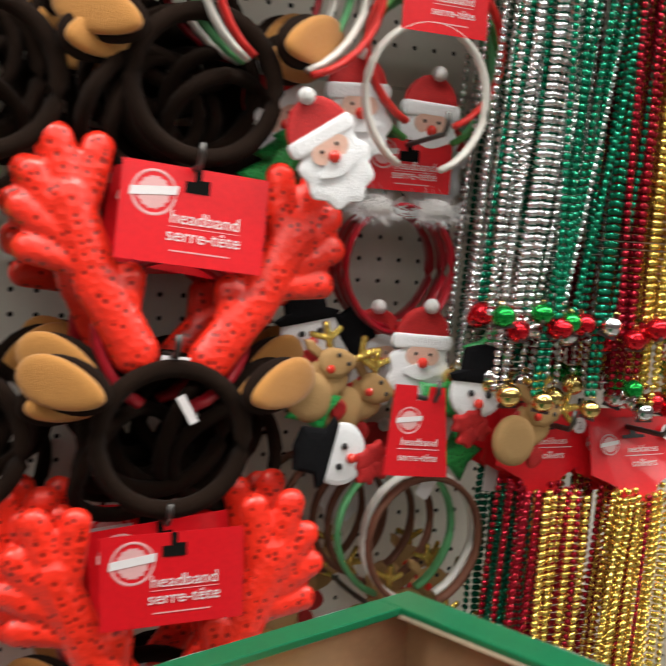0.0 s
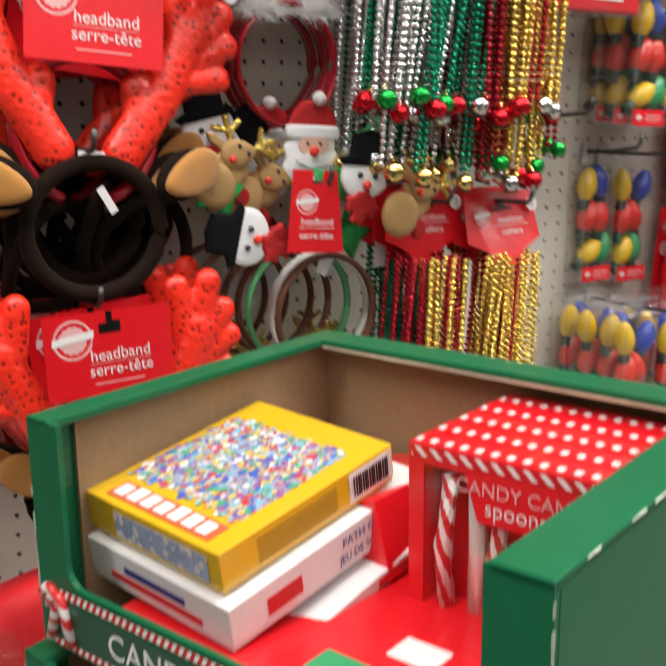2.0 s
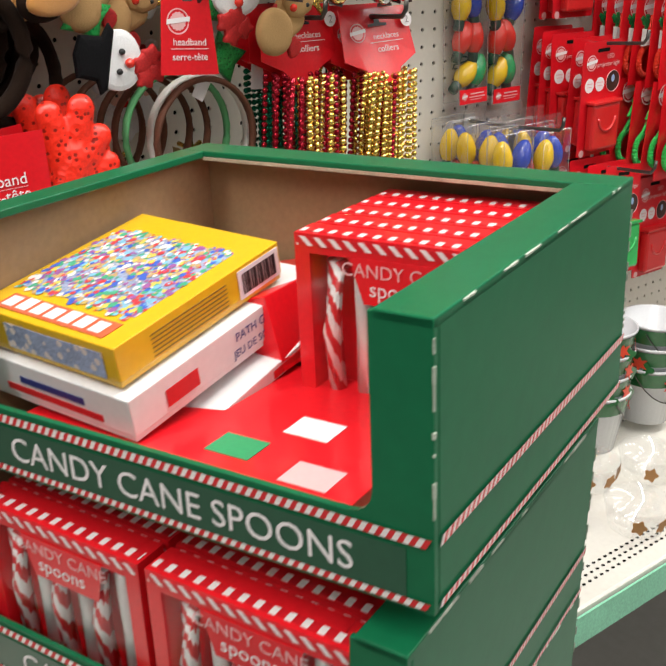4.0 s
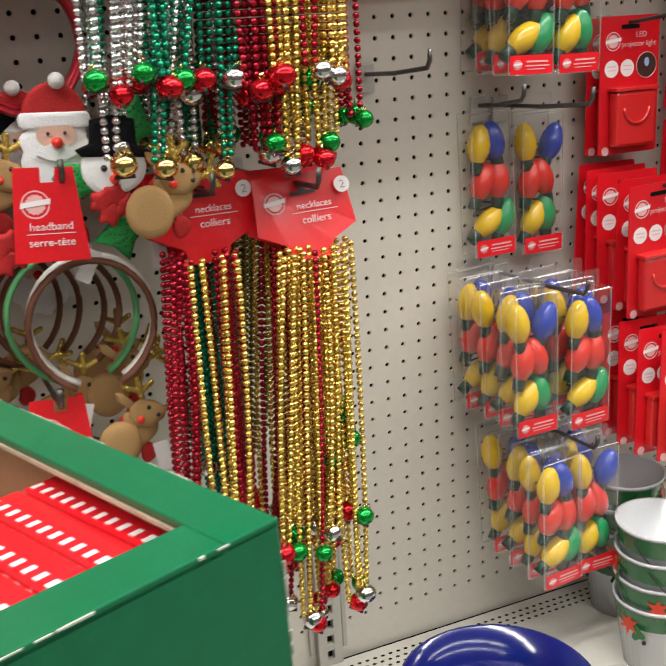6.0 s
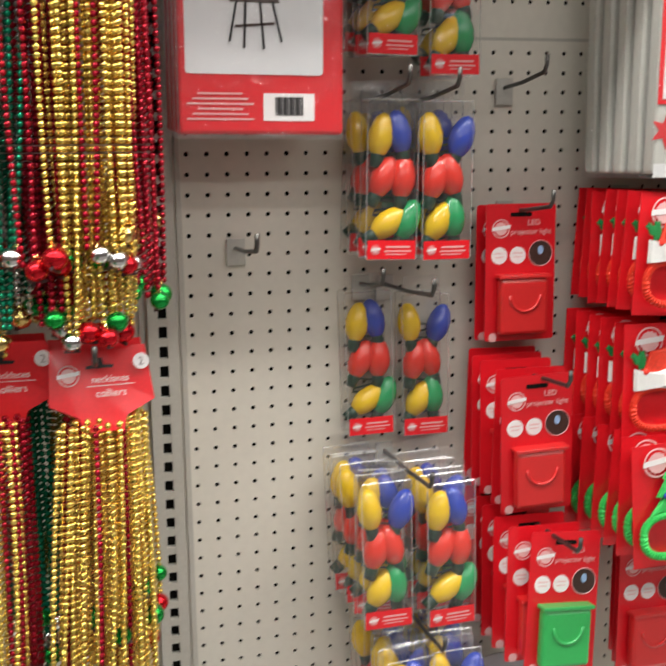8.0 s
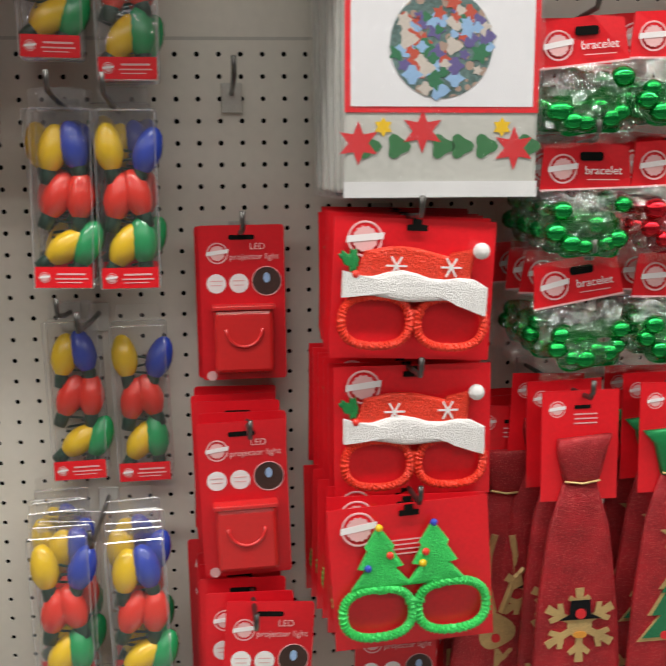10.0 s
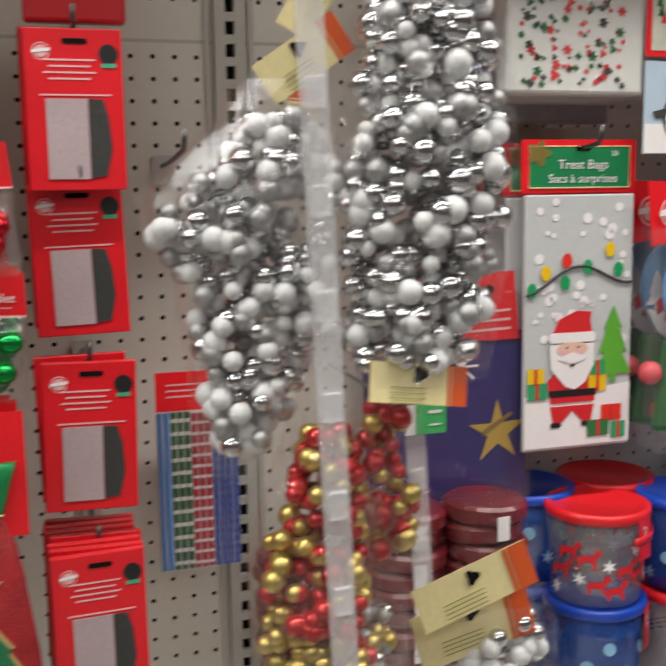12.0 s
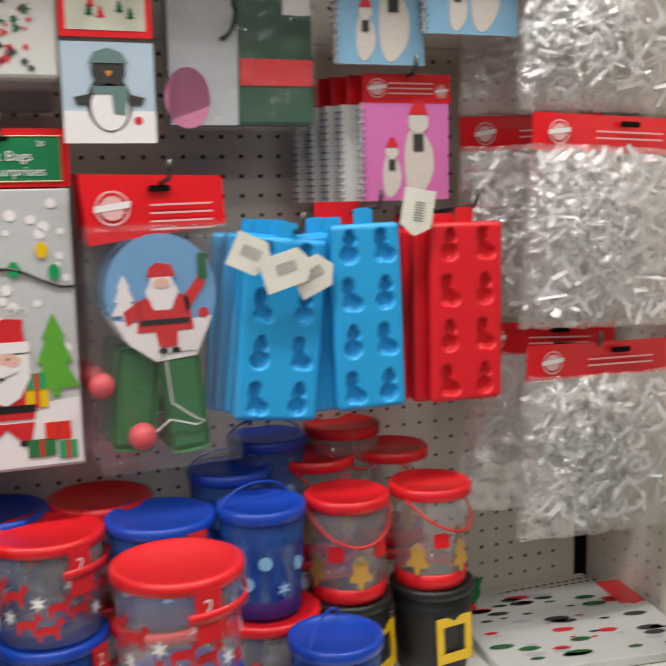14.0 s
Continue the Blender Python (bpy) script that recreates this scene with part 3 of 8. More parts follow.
part("title_band", box((-0.074, -0.050, 0.0283), (-0.056, 0.05, 0.0287)), mat("red_title_print", (0.6, 0.12, 0.05), 0.4, 0, 60, 0.3), yb)
part("barcode_panel", box((0.034, -0.0661, 0.004), (0.078, -0.0657, 0.025)), PRINT_WHITE, yb)
bm = bmesh.new()
for k in range(16):
    add_box(bm, (0.038 + k * 0.0023, -0.0666, 0.007), (0.0389 + k * 0.0023 + 0.0004 * (k % 3), -0.0662, 0.022))
part("barcode", bm, BLACK, yb)
bm = bmesh.new()
for k in range(6):
    add_box(bm, (-0.05, -0.0659, 0.006 + k * 0.0030), (0.022, -0.0656, 0.0069 + k * 0.0030))
part("print_line", bm, mat("brown_print", (0.2, 0.12, 0.02), 0.5), yb)
WHITE_BOX = mat("white_box_print", (0.76, 0.74, 0.74), 0.35, 0, 30, 0.05, coat=0.3)
part("side_picture", plate(rect(0.09, 0.018, 0.01, 0.014), 0.0004, y=-0.0004), PUZ, yb, m=pose(-0.0803, 0, 0, 0, 0, -90))
wb = game_box(STACK @ pose(0.014, -0.004, 0.970, 0, -9, 0), 0.190, 0.142, 0.030, WHITE_BOX, "white board game box under the yellow one")
words("PATH GAME", 0.009, mat("dark_blue_print", (0.03, 0.04, 0.2), 0.5), wb, 0.028, -0.0718, 0.018)
words("JEU DE SOCIÉTÉ", 0.008, MATS["dark_blue_print"], wb, 0.028, -0.0718, 0.007)
part("red_mark", plate(rect(0.030, 0.012, -0.05, 0.014), 0.0004, y=-0.0712), STRIPE_R, wb)
part("green_picture", plate(rect(0.022, 0.018, 0.078, 0.015), 0.0004, y=-0.0712), mat("leaf_print", (0.05, 0.12, 0.03), 0.5, 0, 200, 0.6), wb)
for zz, ww, cc in ((0.018, 0.06, MATS["dark_blue_print"]), (0.010, 0.09, STRIPE_R)):
    part("side_print", plate(rect(ww, 0.005, 0.0, zz), 0.0004), cc, wb, m=pose(-0.0952, 0, 0, 0, 0, -90))
lb = game_box(STACK @ pose(0.042, -0.010, 0.957, 2, -12, 0), 0.205, 0.158, 0.012, WHITE_BOX, "thin white picture box at the bottom of the pile")
part("picture_print", plate(rect(0.05, 0.006, 0.02, 0.006), 0.0004, y=-0.0792), STRIPE_R, lb)
rb = game_box(TOP @ pose(0.170, 0.098, 0.0055), 0.25, 0.16, 0.020, RED_CARD, "flat red card box with printed spots in the carton")
for x, y, c in ((0.03, -0.04, "leaf_green"), (0.06, 0.0, "white"), (0.09, -0.05, "pink")):
    part("printed_spot", box((x - 0.016, y - 0.012, 0.0203), (x + 0.016, y + 0.012, 0.0206)), {"leaf_green": mat("leaf_green_print", (0.03, 0.3, 0.12), 0.4), "white": PRINT_WHITE, "pink": PRINT_PINK}[c], rb)
bx2 = game_box(TOP @ pose(0.120, 0.215, 0.018, 0, -14), 0.10, 0.12, 0.055, RED_CARD, "red carton leaning at the back of the display tray")

# ---- bead necklaces ----
BEAD = {
    "silver": mat("silver_bead", (0.74, 0.74, 0.75), 0.2, 0.95, 60, 0.1),
    "green": mat("green_bead", (0.007, 0.24, 0.125), 0.2, 0.7, 60, 0.15),
    "dark_red": mat("red_bead", (0.36, 0.007, 0.022), 0.22, 0.7, 60, 0.15),
    "gold": mat("gold_bead", (0.84, 0.62, 0.14), 0.2, 0.9, 60, 0.1),
    "olive": mat("olive_gold_bead", (0.30, 0.25, 0.05), 0.25, 0.9, 60, 0.15),
}
BELL = {"red": mat("red_bell", (0.6, 0.01, 0.02), 0.15, 0.75, 60, 0.1), "green": mat("green_bell", (0.01, 0.32, 0.05), 0.15, 0.75, 60, 0.1), "silver": mat("silver_bell", (0.7, 0.7, 0.7), 0.12, 1, 60, 0.05), "gold": mat("gold_bell", (0.75, 0.55, 0.2), 0.15, 1, 60, 0.05)}
SLOT_SHADE = mat("bell_slot_shade", (0.03, 0.005, 0.005), 0.5)


def unit_ball(u, v):
    vs, fs = [(0, 0, 1)], []
    for i in range(1, v):
        for k in range(u):
            a, b = math.pi * i / v, 2 * math.pi * (k + 0.5 * (i % 2)) / u
            vs.append((math.sin(a) * math.cos(b), math.sin(a) * math.sin(b), math.cos(a)))
    vs.append((0, 0, -1))
    for k in range(u):
        fs.append((0, 1 + k, 1 + (k + 1) % u))
        e = 1 + (v - 2) * u
        fs.append((len(vs) - 1, e + (k + 1) % u, e + k))
    for i in range(v - 2):
        for k in range(u):
            a, b = 1 + i * u, 1 + (i + 1) * u
            fs.append((a + k, b + k, b + (k + 1) % u, a + (k + 1) % u))
    return np.array(vs), fs


UB, UF = unit_ball(7, 5)


def beads(name, centres, r, material, parent, label=""):
    """A string of beads as one mesh."""
    c = np.array(centres)
    rr = np.broadcast_to(np.asarray(r, float), (len(c),))
    vs = (c[:, None, :] + UB[None] * rr[:, None, None]).reshape(-1, 3)
    n = len(UB)
    fs = [tuple(i * n + k for k in f) for i in range(len(c)) for f in UF]
    me = bpy.data.meshes.new(name)
    me.from_pydata(vs.tolist(), [], fs)
    me.polygons.foreach_set("use_smooth", [True] * len(me.polygons))
    me.materials.append(material)
    ob = part(name, me, None, parent, label)
    tagged(ob, kind="stuff")
    return ob


def strand(top, mid, low, gap):
    """Points spaced along a hanging string."""
    t, m, l = Vector(top), Vector(mid), Vector(low)
    pts, out, acc = [], [], 0.0
    for k in range(61):
        s = k / 60
        pts.append((1 - s) ** 2 * t + 2 * s * (1 - s) * m + s * s * l)
    last = pts[0]
    out.append(tuple(last))
    for a, b in zip(pts, pts[1:]):
        seg = (b - a).length
        acc += seg
        while acc >= gap:
            acc -= gap
            out.append(tuple(b - (b - a).normalized() * acc))
    return out


def bell(parent, c, r, kind, spin):
    b = part("bell", ball(r, (0, 0, 0), 14, 10, scale=(1, 1, 0.92)), BELL[kind], parent, kind + " jingle bell", True, pose(*c, 15 * math.sin(spin * 3), 20 * math.sin(spin * 7), spin * 57))
    # Dark bar on the closed ball, painted as the shade in its slot.
    part("slot", box((-r * 0.75, -r * 0.12, -r * 0.99), (r * 0.75, r * 0.12, -r * 0.72)), SLOT_SHADE, b)
    part("loop", tube([(r * 0.25 * math.cos(a), 0, r * 1.02 + r * 0.25 * math.sin(a)) for a in (0, 1, 2, 3, 4, 5)], r * 0.08, 5, True), BELL["gold"], b)


def necklace(top, low, color, rng, bells=(), gap=0.0078, r=0.0036):
    """One necklace hanging double from its hook."""
    n = thing("bead_necklace", pose(*low), color.replace("_", " ") + " metallic bead necklace with jingle bells hanging on a hook", "necklace", "bead necklaces")
    L = Vector(low)
    for s in (-1, 1):
        lo = Vector((s * rng.uniform(0.002, 0.007), rng.uniform(-0.004, 0.004), 0))
        tp = Vector(top) - L + Vector((s * 0.006, rng.uniform(-0.004, 0.004), 0))
        md = (tp + lo) / 2 + Vector((rng.uniform(-0.006, 0.006) + lo.x * 1.2, rng.uniform(-0.006, 0.004), -0.03))
        beads("bead_strand", strand(tp, md, lo, gap), r, BEAD[color], n)
    for k, (kind, dz, br) in enumerate(bells):
        bell(n, (rng.uniform(-0.008, 0.008), rng.uniform(-0.012, 0.0), dz), br, kind, rng.uniform(0, 6))
    return n


rng = random.Random(11)


def bunch(hx, hz, spread_x, y_rng, low_z, colors, bell_rows, top_w=0.03, step=0.0):
    n = len(colors)
    for k, c in enumerate(colors):
        s = (k + 0.5) / n
        x = spread_x[0] + (spread_x[1] - spread_x[0]) * s + rng.uniform(-0.003, 0.003)
        y = y_rng[0] + (y_rng[1] - y_rng[0]) * ((k * 7) % n) / n
        z = low_z[k % len(low_z)] + rng.uniform(-0.006, 0.006)
        bl = [(b, dz + rng.uniform(-0.004, 0.004), rng.uniform(0.0100, 0.0126)) for b, dz in bell_rows[k % len(bell_rows)]]
        necklace((hx + top_w * (s - 0.5) * 2, y, hz), (x, y, z), c, rng, bl)


S, G, R, O, V = "silver", "green", "dark_red", "gold", "olive"
# two upper hooks
bunch(-0.235, 1.74, (-0.330, -0.235), (-0.255, -0.14), (1.262, 1.255, 1.190), [S, S, S, G, S, S, S, S, G, S, S, S, G, S], [[("green", -0.004)], [("red", -0.004)], [("gold", -0.004)], [("red", -0.008)], [("red", -0.004)], [("silver", 0.0), ("gold", -0.01)]], 0.075)
bunch(-0.215, 1.74, (-0.262, -0.190), (-0.262, -0.15), (1.258, 1.252, 1.186), [G, G, S, G, G, S, G, G, G, G, G, G, S, G, S], [[("red", -0.006)], [("silver", -0.004)], [("gold", -0.004)], [("red", -0.008)], [("red", -0.004)], [("gold", -0.006)]], 0.055)
bunch(-0.225, 1.74, (-0.315, -0.182), (-0.15, -0.06), (1.190, 1.182, 1.20), [S, S, S, S, S] + [G] * 8, [[("gold", -0.005)], [("gold", -0.007)], [("silver", -0.002)]], 0.06)
bunch(-0.160, 1.74, (-0.184, -0.146), (-0.262, -0.05), (1.245, 1.20, 1.18), [R] * 18, [[("red", -0.004)], [("green", -0.006)], []], 0.028)
bunch(-0.11, 1.74, (-0.156, -0.078), (-0.265, -0.20), (1.258, 1.252, 1.185, 1.180), [O, O, O, O, O, O, O, O, R, O, O, O, O, O, O, O, O, O], [[("red", -0.006)], [("red", -0.010)], [("silver", -0.005)], [("silver", -0.006)], [("green", -0.004)]], 0.040)
bunch(-0.11, 1.74, (-0.150, -0.080), (-0.19, -0.12), (1.20, 1.19), [R, O, O, O, O, R, O, O, O, O], [[("silver", -0.005)], []], 0.036)
bunch(-0.078, 1.74, (-0.085, -0.050), (-0.24, -0.08), (1.27, 1.21), [R] * 12, [[("gold", 0.004)], [("green", -0.006)]], 0.022)
# two lower hooks
bunch(-0.258, 1.085, (-0.286, -0.262), (-0.255, -0.17), (0.800, 0.790, 0.765), [R] * 5, [[("silver", -0.004)], [("red", -0.004)], [("green", -0.006)]], 0.007)
bunch(-0.247, 1.085, (-0.254, -0.236), (-0.262, -0.22), (0.770, 0.690), [O, O], [[("red", -0.004)], [("silver", -0.006), ("red", 0.09)]], 0.006)
bunch(-0.214, 1.085, (-0.234, -0.222), (-0.262, -0.22), (0.775, 0.695), [O, O], [[("red", -0.004)], [("silver", -0.004)]], 0.005)
bunch(-0.208, 1.085, (-0.222, -0.200), (-0.250, -0.15), (0.785, 0.775, 0.745), [R] * 5, [[("red", -0.004)], [("gold", -0.004)], [("green", -0.006)]], 0.007)
bunch(-0.205, 1.085, (-0.228, -0.180), (-0.14, -0.04), (0.83, 0.79, 0.75), [G] * 14, [[("silver", -0.004)], [], [("green", -0.006)], []], 0.022)
bunch(-0.118, 1.080, (-0.182, -0.076), (-0.262, -0.19), (0.765, 0.755, 0.672, 0.664), [O, O, R, O, O, O, R, O, O, O, O, O, O, R, O, O, O, O, O, O], [[("red", -0.004)], [("red", -0.006)], [("silver", -0.005)], [("silver", -0.006), ("green", 0.09)], [("green", -0.004)]], 0.040)
bunch(-0.118, 1.080, (-0.175, -0.080), (-0.18, -0.13), (0.76, 0.70), [R, O, O, R, O, O, R, O, O, O], [[("silver", -0.005)], [("red", -0.004)]], 0.036)
bunch(-0.150, 1.080, (-0.196, -0.160), (-0.13, -0.04), (0.80, 0.76), [V] * 8, [[("silver", -0.003)], [("red", -0.003)]], 0.016)
bunch(-0.090, 1.080, (-0.082, -0.064), (-0.20, -0.12), (0.85, 0.81), [O, O, O], [[("green", -0.003), ("green", 0.03)], [("red", -0.003), ("red", 0.04)]], 0.012)


def necklace_card(m, label):
    """A red header card cut with sloping corners and a small neck."""
    c = thing("necklace_card", m, label, "header card", "necklace cards")
    w, h = 0.108, 0.058
    pts = [(-w / 2, 0.0), (-w / 2 + 0.004, h), (w / 2 - 0.006, h), (w / 2, 0.0), (w / 2 - 0.028, -0.014), (0.024, -0.016), (0.020, -0.03), (-0.020, -0.03), (-0.024, -0.016), (-w / 2 + 0.028, -0.014)]
    part("card", plate(pts, 0.0012, bend=1.2), RED_CARD, c)
    # Black plate on the uncut card, painted as the dark of its slot.
    part("hang_slot", plate([(-0.014, 0.036), (0.014, 0.036), (0.014, 0.039), (0.004, 0.040), (0.003, 0.047), (-0.003, 0.047), (-0.004, 0.040), (-0.014, 0.039)], 0.0004, y=-0.0014), BLACK, c)
    logo(0.0105, c, -0.032, -0.0034, 0.030)
    part("number_disc", plate(disc(0.0085, 0.043, 0.040), 0.0004, y=-0.004), PRINT_WHITE, c)
    words("2", 0.012, mat("grey_print", (0.35, 0.3, 0.3), 0.5), c, 0.043, -0.0052, 0.0358)
    words("necklaces", 0.010, PRINT_WHITE, c, 0.010, -0.0022, 0.021)
    words("colliers", 0.011, PRINT_WHITE, c, 0.010, -0.0022, 0.006)
    bars([(0.010, 0.0175, 0.05, 0.0007)], PRINT_WHITE, c, -0.0018)
    return c


for k in range(4):
    necklace_card(pose(-0.225 + 0.002 * k, -0.135 - 0.021 * k, 1.100 + 0.003 * (k % 2), -6, 0, 1), "red necklace header card hanging on its hook")
    necklace_card(pose(-0.124 + 0.002 * k, -0.155 - 0.023 * k, 1.094 + 0.004 * (k % 2), -8 - 3 * k, 1 - k, -2), "red glossy necklace header card on its hook")
for hx, hz, hl in ((-0.225, 1.742, 0.27), (-0.165, 1.742, 0.2), (-0.09, 1.742, 0.27), (-0.223, 1.138, 0.24), (-0.123, 1.135, 0.26)):
    hook(hx, hz, hl)

# ---- middle bay: packs of bulbs ----
BULB = {"yellow": mat("yellow_bulb", (0.78, 0.50, 0.012), 0.25, 0, 60, 0.06, coat=0.4), "red": mat("red_bulb", (0.72, 0.035, 0.02), 0.25, 0, 60, 0.06, coat=0.4), "green": mat("green_bulb", (0.015, 0.30, 0.10), 0.25, 0, 60, 0.06, coat=0.4), "blue": mat("blue_bulb", (0.025, 0.06, 0.42), 0.25, 0, 60, 0.06, coat=0.4)}
SOCKET = mat("dark_green_socket", (0.012, 0.045, 0.03), 0.4, 0, 60, 0.15)
EGG = [(0.0, 0.044), (0.0046, 0.0425), (0.0088, 0.038), (0.0124, 0.029), (0.0140, 0.020), (0.0132, 0.011), (0.0098, 0.003), (0.0075, 0.0)]
SOCK = [(0.0072, 0.0), (0.0075, -0.004), (0.0068, -0.014), (0.0, -0.0142)]
EGG_ME = {c: mesh_of("bulb", lathe(EGG, 14), BULB[c], True) for c in BULB}
SOCK_ME = mesh_of("socket", lathe(SOCK, 10), SOCKET, True)


BULB_BOX = clear("bulb_box_plastic", gloss=0.08, rough=0.10, haze=0.012, crinkle=0.3, scale=22)
# Pale haze for rods that draw the gleam along clear box edges.
BOX_OUTLINE = clear("hazy_box_outline", gloss=0.22, rough=0.2, haze=0.16)


def bulb_pack(m, flip=False):
    """A clear hanging box with six large coloured bulbs."""
    b = thing("bulb_pack", m, "clear plastic box of six coloured light bulbs on a peg hook", "light bulbs", "bulb packs")
    w, h, d = 0.064, 0.190, 0.034
    part("clear_box", box((-w / 2, -d, 0), (w / 2, 0, h), 0.0015), BULB_BOX, b)
    part("hang_tab", plate(rect(w * 0.8, 0.022, 0, h + 0.012, 0.004), 0.0006, y=-d / 2), BULB_BOX, b)
    # Rods added front and back so that the clear edges show pale.
    for y in (-d - 0.0002, 0.0002):
        part("box_seam", tube([(x, y, z) for x, z in rect(w - 0.001, h, 0, h / 2, 0.002)], 0.0007, 4, True), BOX_OUTLINE, b)
    rows = (("yellow", -0.0155, 0.026, 30), ("green", 0.0155, 0.028, -4), ("red", -0.0155, 0.076, 14), ("red", 0.0155, 0.080, -16), ("yellow", -0.0155, 0.128, -6), ("blue", 0.0155, 0.126, 20))
    if flip:
        rows = (("yellow", -0.017, 0.030, 52), ("green", 0.0155, 0.026, 22), ("red", -0.0165, 0.078, 24), ("red", 0.0155, 0.076, 4), ("yellow", -0.0150, 0.126, 10), ("blue", 0.0155, 0.130, -12))
    for k, (c, x, z, a) in enumerate(rows):
        ob = part("bulb", EGG_ME[c], None, b, c + " glossy bulb", m=pose(x, -d / 2 - 0.0003 * k, z, 0, a, 0) @ Matrix.Diagonal((1.13, 1.13, 1.13, 1)))
        part("socket", SOCK_ME, None, ob)
    part("wire", tube([(0.024 * math.sin(1.7 * k), -d / 2 + 0.008 + 0.003 * math.cos(k), 0.022 + 0.0052 * k) for k in range(26)], 0.0016, 5), SOCKET, b, "dark green wire")
    part("label_strip", plate(rect(0.060, 0.0225, 0, 0.012), 0.0004, y=-d - 0.0010), RED_CARD, b, "red label strip")
    logo(0.0055, b, -0.020, -d - 0.0020, 0.012)
    bars([(0.008, 0.0155, 0.03, 0.002), (0.008, 0.0105, 0.034, 0.0015), (0.006, 0.0065, 0.026, 0.001)], PRINT_PINK, b, -d - 0.0016)
    return b


proto_a, proto_b = None, None
rng = random.Random(5)
for x, z, y, deep, gap in ((0.231, 1.462, -0.078, 3, 0.036), (0.310, 1.440, -0.078, 2, 0.036), (0.233, 1.220, -0.076, 3, 0.036), (0.302, 1.222, -0.076, 3, 0.036), (0.227, 0.984, -0.006, 1, 0.035), (0.304, 0.980, -0.006, 1, 0.035), (0.216, 0.764, -0.122, 4, 0.036), (0.299, 0.762, -0.122, 3, 0.036), (0.243, 0.542, -0.146, 4, 0.035), (0.306, 0.546, -0.142, 4, 0.036)):
    for k in range(deep):
        yy = y + k * gap
        if yy > -0.003:
            break
        m = pose(x - 0.003 * k, yy, z + rng.uniform(-0.003, 0.003) + 0.003 * k, rng.uniform(-2, 1), rng.uniform(-2.5, 2.5), rng.uniform(-3, 3))
        src = proto_a if (k + int(x * 1000)) % 2 else proto_b
        if src is None:
            src = bulb_pack(m, bool((k + int(x * 1000)) % 2))
            if (k + int(x * 1000)) % 2:
                proto_a = src
            else:
                proto_b = src
        else:
            copy_thing(src, m)
for hx, hz, hl in ((0.255, 1.655, 0.16), (0.235, 1.415, 0.16), (0.29, 1.412, 0.17), (0.222, 1.180, 0.10), (0.255, 1.178, 0.19), (0.255, 0.948, 0.19), (0.27, 0.740, 0.2), (0.058, 1.232, 0.16), (0.420, 1.432, 0.12), (1.098, 1.352, 0.17)):
    hook(hx, hz, hl)

# ---- projector light cards ----
BLISTER = mat("red_moulded_plastic", (0.6, 0.02, 0.02), 0.28, 0, 40, 0.06, coat=0.5)
BLISTER_G = mat("green_moulded_plastic", (0.03, 0.38, 0.09), 0.3, 0, 40, 0.06, coat=0.5)
DARK_PIC = mat("dark_photo_print", (0.05, 0.025, 0.02), 0.4, 0, 120, 0.5)


def led_pack(m, green=False):
    c = thing("projector_light_pack", m, ("red card with a green moulded projector light" if green else "red card with a red moulded projector light") + " hanging on a hook", "projector light", "projector light packs")
    w, h = 0.098, 0.180
    part("card", plate(rect(w, h, 0, h / 2, 0.004), 0.0012), RED_PACK, c)
    # The slot is a dark plate: shade painted on, no opening cut.
    part("hang_slot", plate(rect(0.03, 0.0055, 0, h - 0.014, 0.002), 0.0003, y=-0.0014), HOLE_SHADE, c)
    bl = BLISTER_G if green else BLISTER
    part("blister", box((-0.034, -0.018, 0.010), (0.034, -0.0014, 0.084), 0.005), bl, c, "moulded plastic case")
    part("handle_arch", tube([(0.021 * math.cos(radians(a)), -0.0185, 0.062 + 0.021 * math.sin(radians(a))) for a in range(180, 361, 20)], 0.0022, 6), bl, c, smooth=True)
    part("case_lid", box((-0.036, -0.020, 0.084), (0.036, -0.0014, 0.089), 0.001), bl, c)
    for x in (-0.030, -0.004):
        part("white_disc", plate(disc(0.0112, x, 0.113), 0.0004, y=-0.0014), PRINT_WHITE, c)
        bars([(x, 0.116, 0.014, 0.0012), (x, 0.111, 0.012, 0.001)], PRINT_PINK, c, -0.002)
    part("picture_disc", plate(disc(0.0165, 0.028, 0.115, 24), 0.0004, y=-0.0014), DARK_PIC, c, "dark round picture of the lit projector")
    part("picture_ring", tube([(0.028 + 0.0168 * math.cos(a), -0.002, 0.115 + 0.0168 * math.sin(a)) for a in [2 * math.pi * k / 24 for k in range(24)]], 0.0005, 4, True), PRINT_PINK, c)
    part("picture_spot", plate(disc(0.004, 0.028, 0.119, 10, 0.006), 0.0003, y=-0.002), mat("pale_blue_print", (0.3, 0.45, 0.7), 0.4), c)
    logo(0.0115, c, -0.028, -0.0014, 0.148)
    words("LED", 0.0105, PRINT_PINK, c, 0.018, -0.002, 0.152)
    words("projector light", 0.0098, PRINT_PINK, c, 0.014, -0.002, 0.1405)
    part("corner_mark", plate(disc(0.006, -0.038, 0.005, 12), 0.0004, y=-0.0014), PRINT_PINK, c)
    return c


led = led_pack(pose(0.425, -0.060, 1.103, -1, 0, 0))
copy_thing(led, pose(0.420, -0.036, 1.101, 0, 0, 2))
ledg = None
for k in range(5):
    copy_thing(led, pose(0.421 - 0.003 * k, -0.135 + 0.026 * k, 0.893 + 0.004 * k, rng.uniform(-3, 1), rng.uniform(-2, 2), rng.uniform(-4, 2)))
led_pack(pose(0.428, -0.198, 0.700, -6, 5, 2), True)
for k in range(5):
    copy_thing(led, pose(0.416 - 0.004 * k, -0.168 + 0.03 * k, 0.703 + 0.004 * k, rng.uniform(-4, 0), rng.uniform(-1, 4), rng.uniform(-4, 2)))
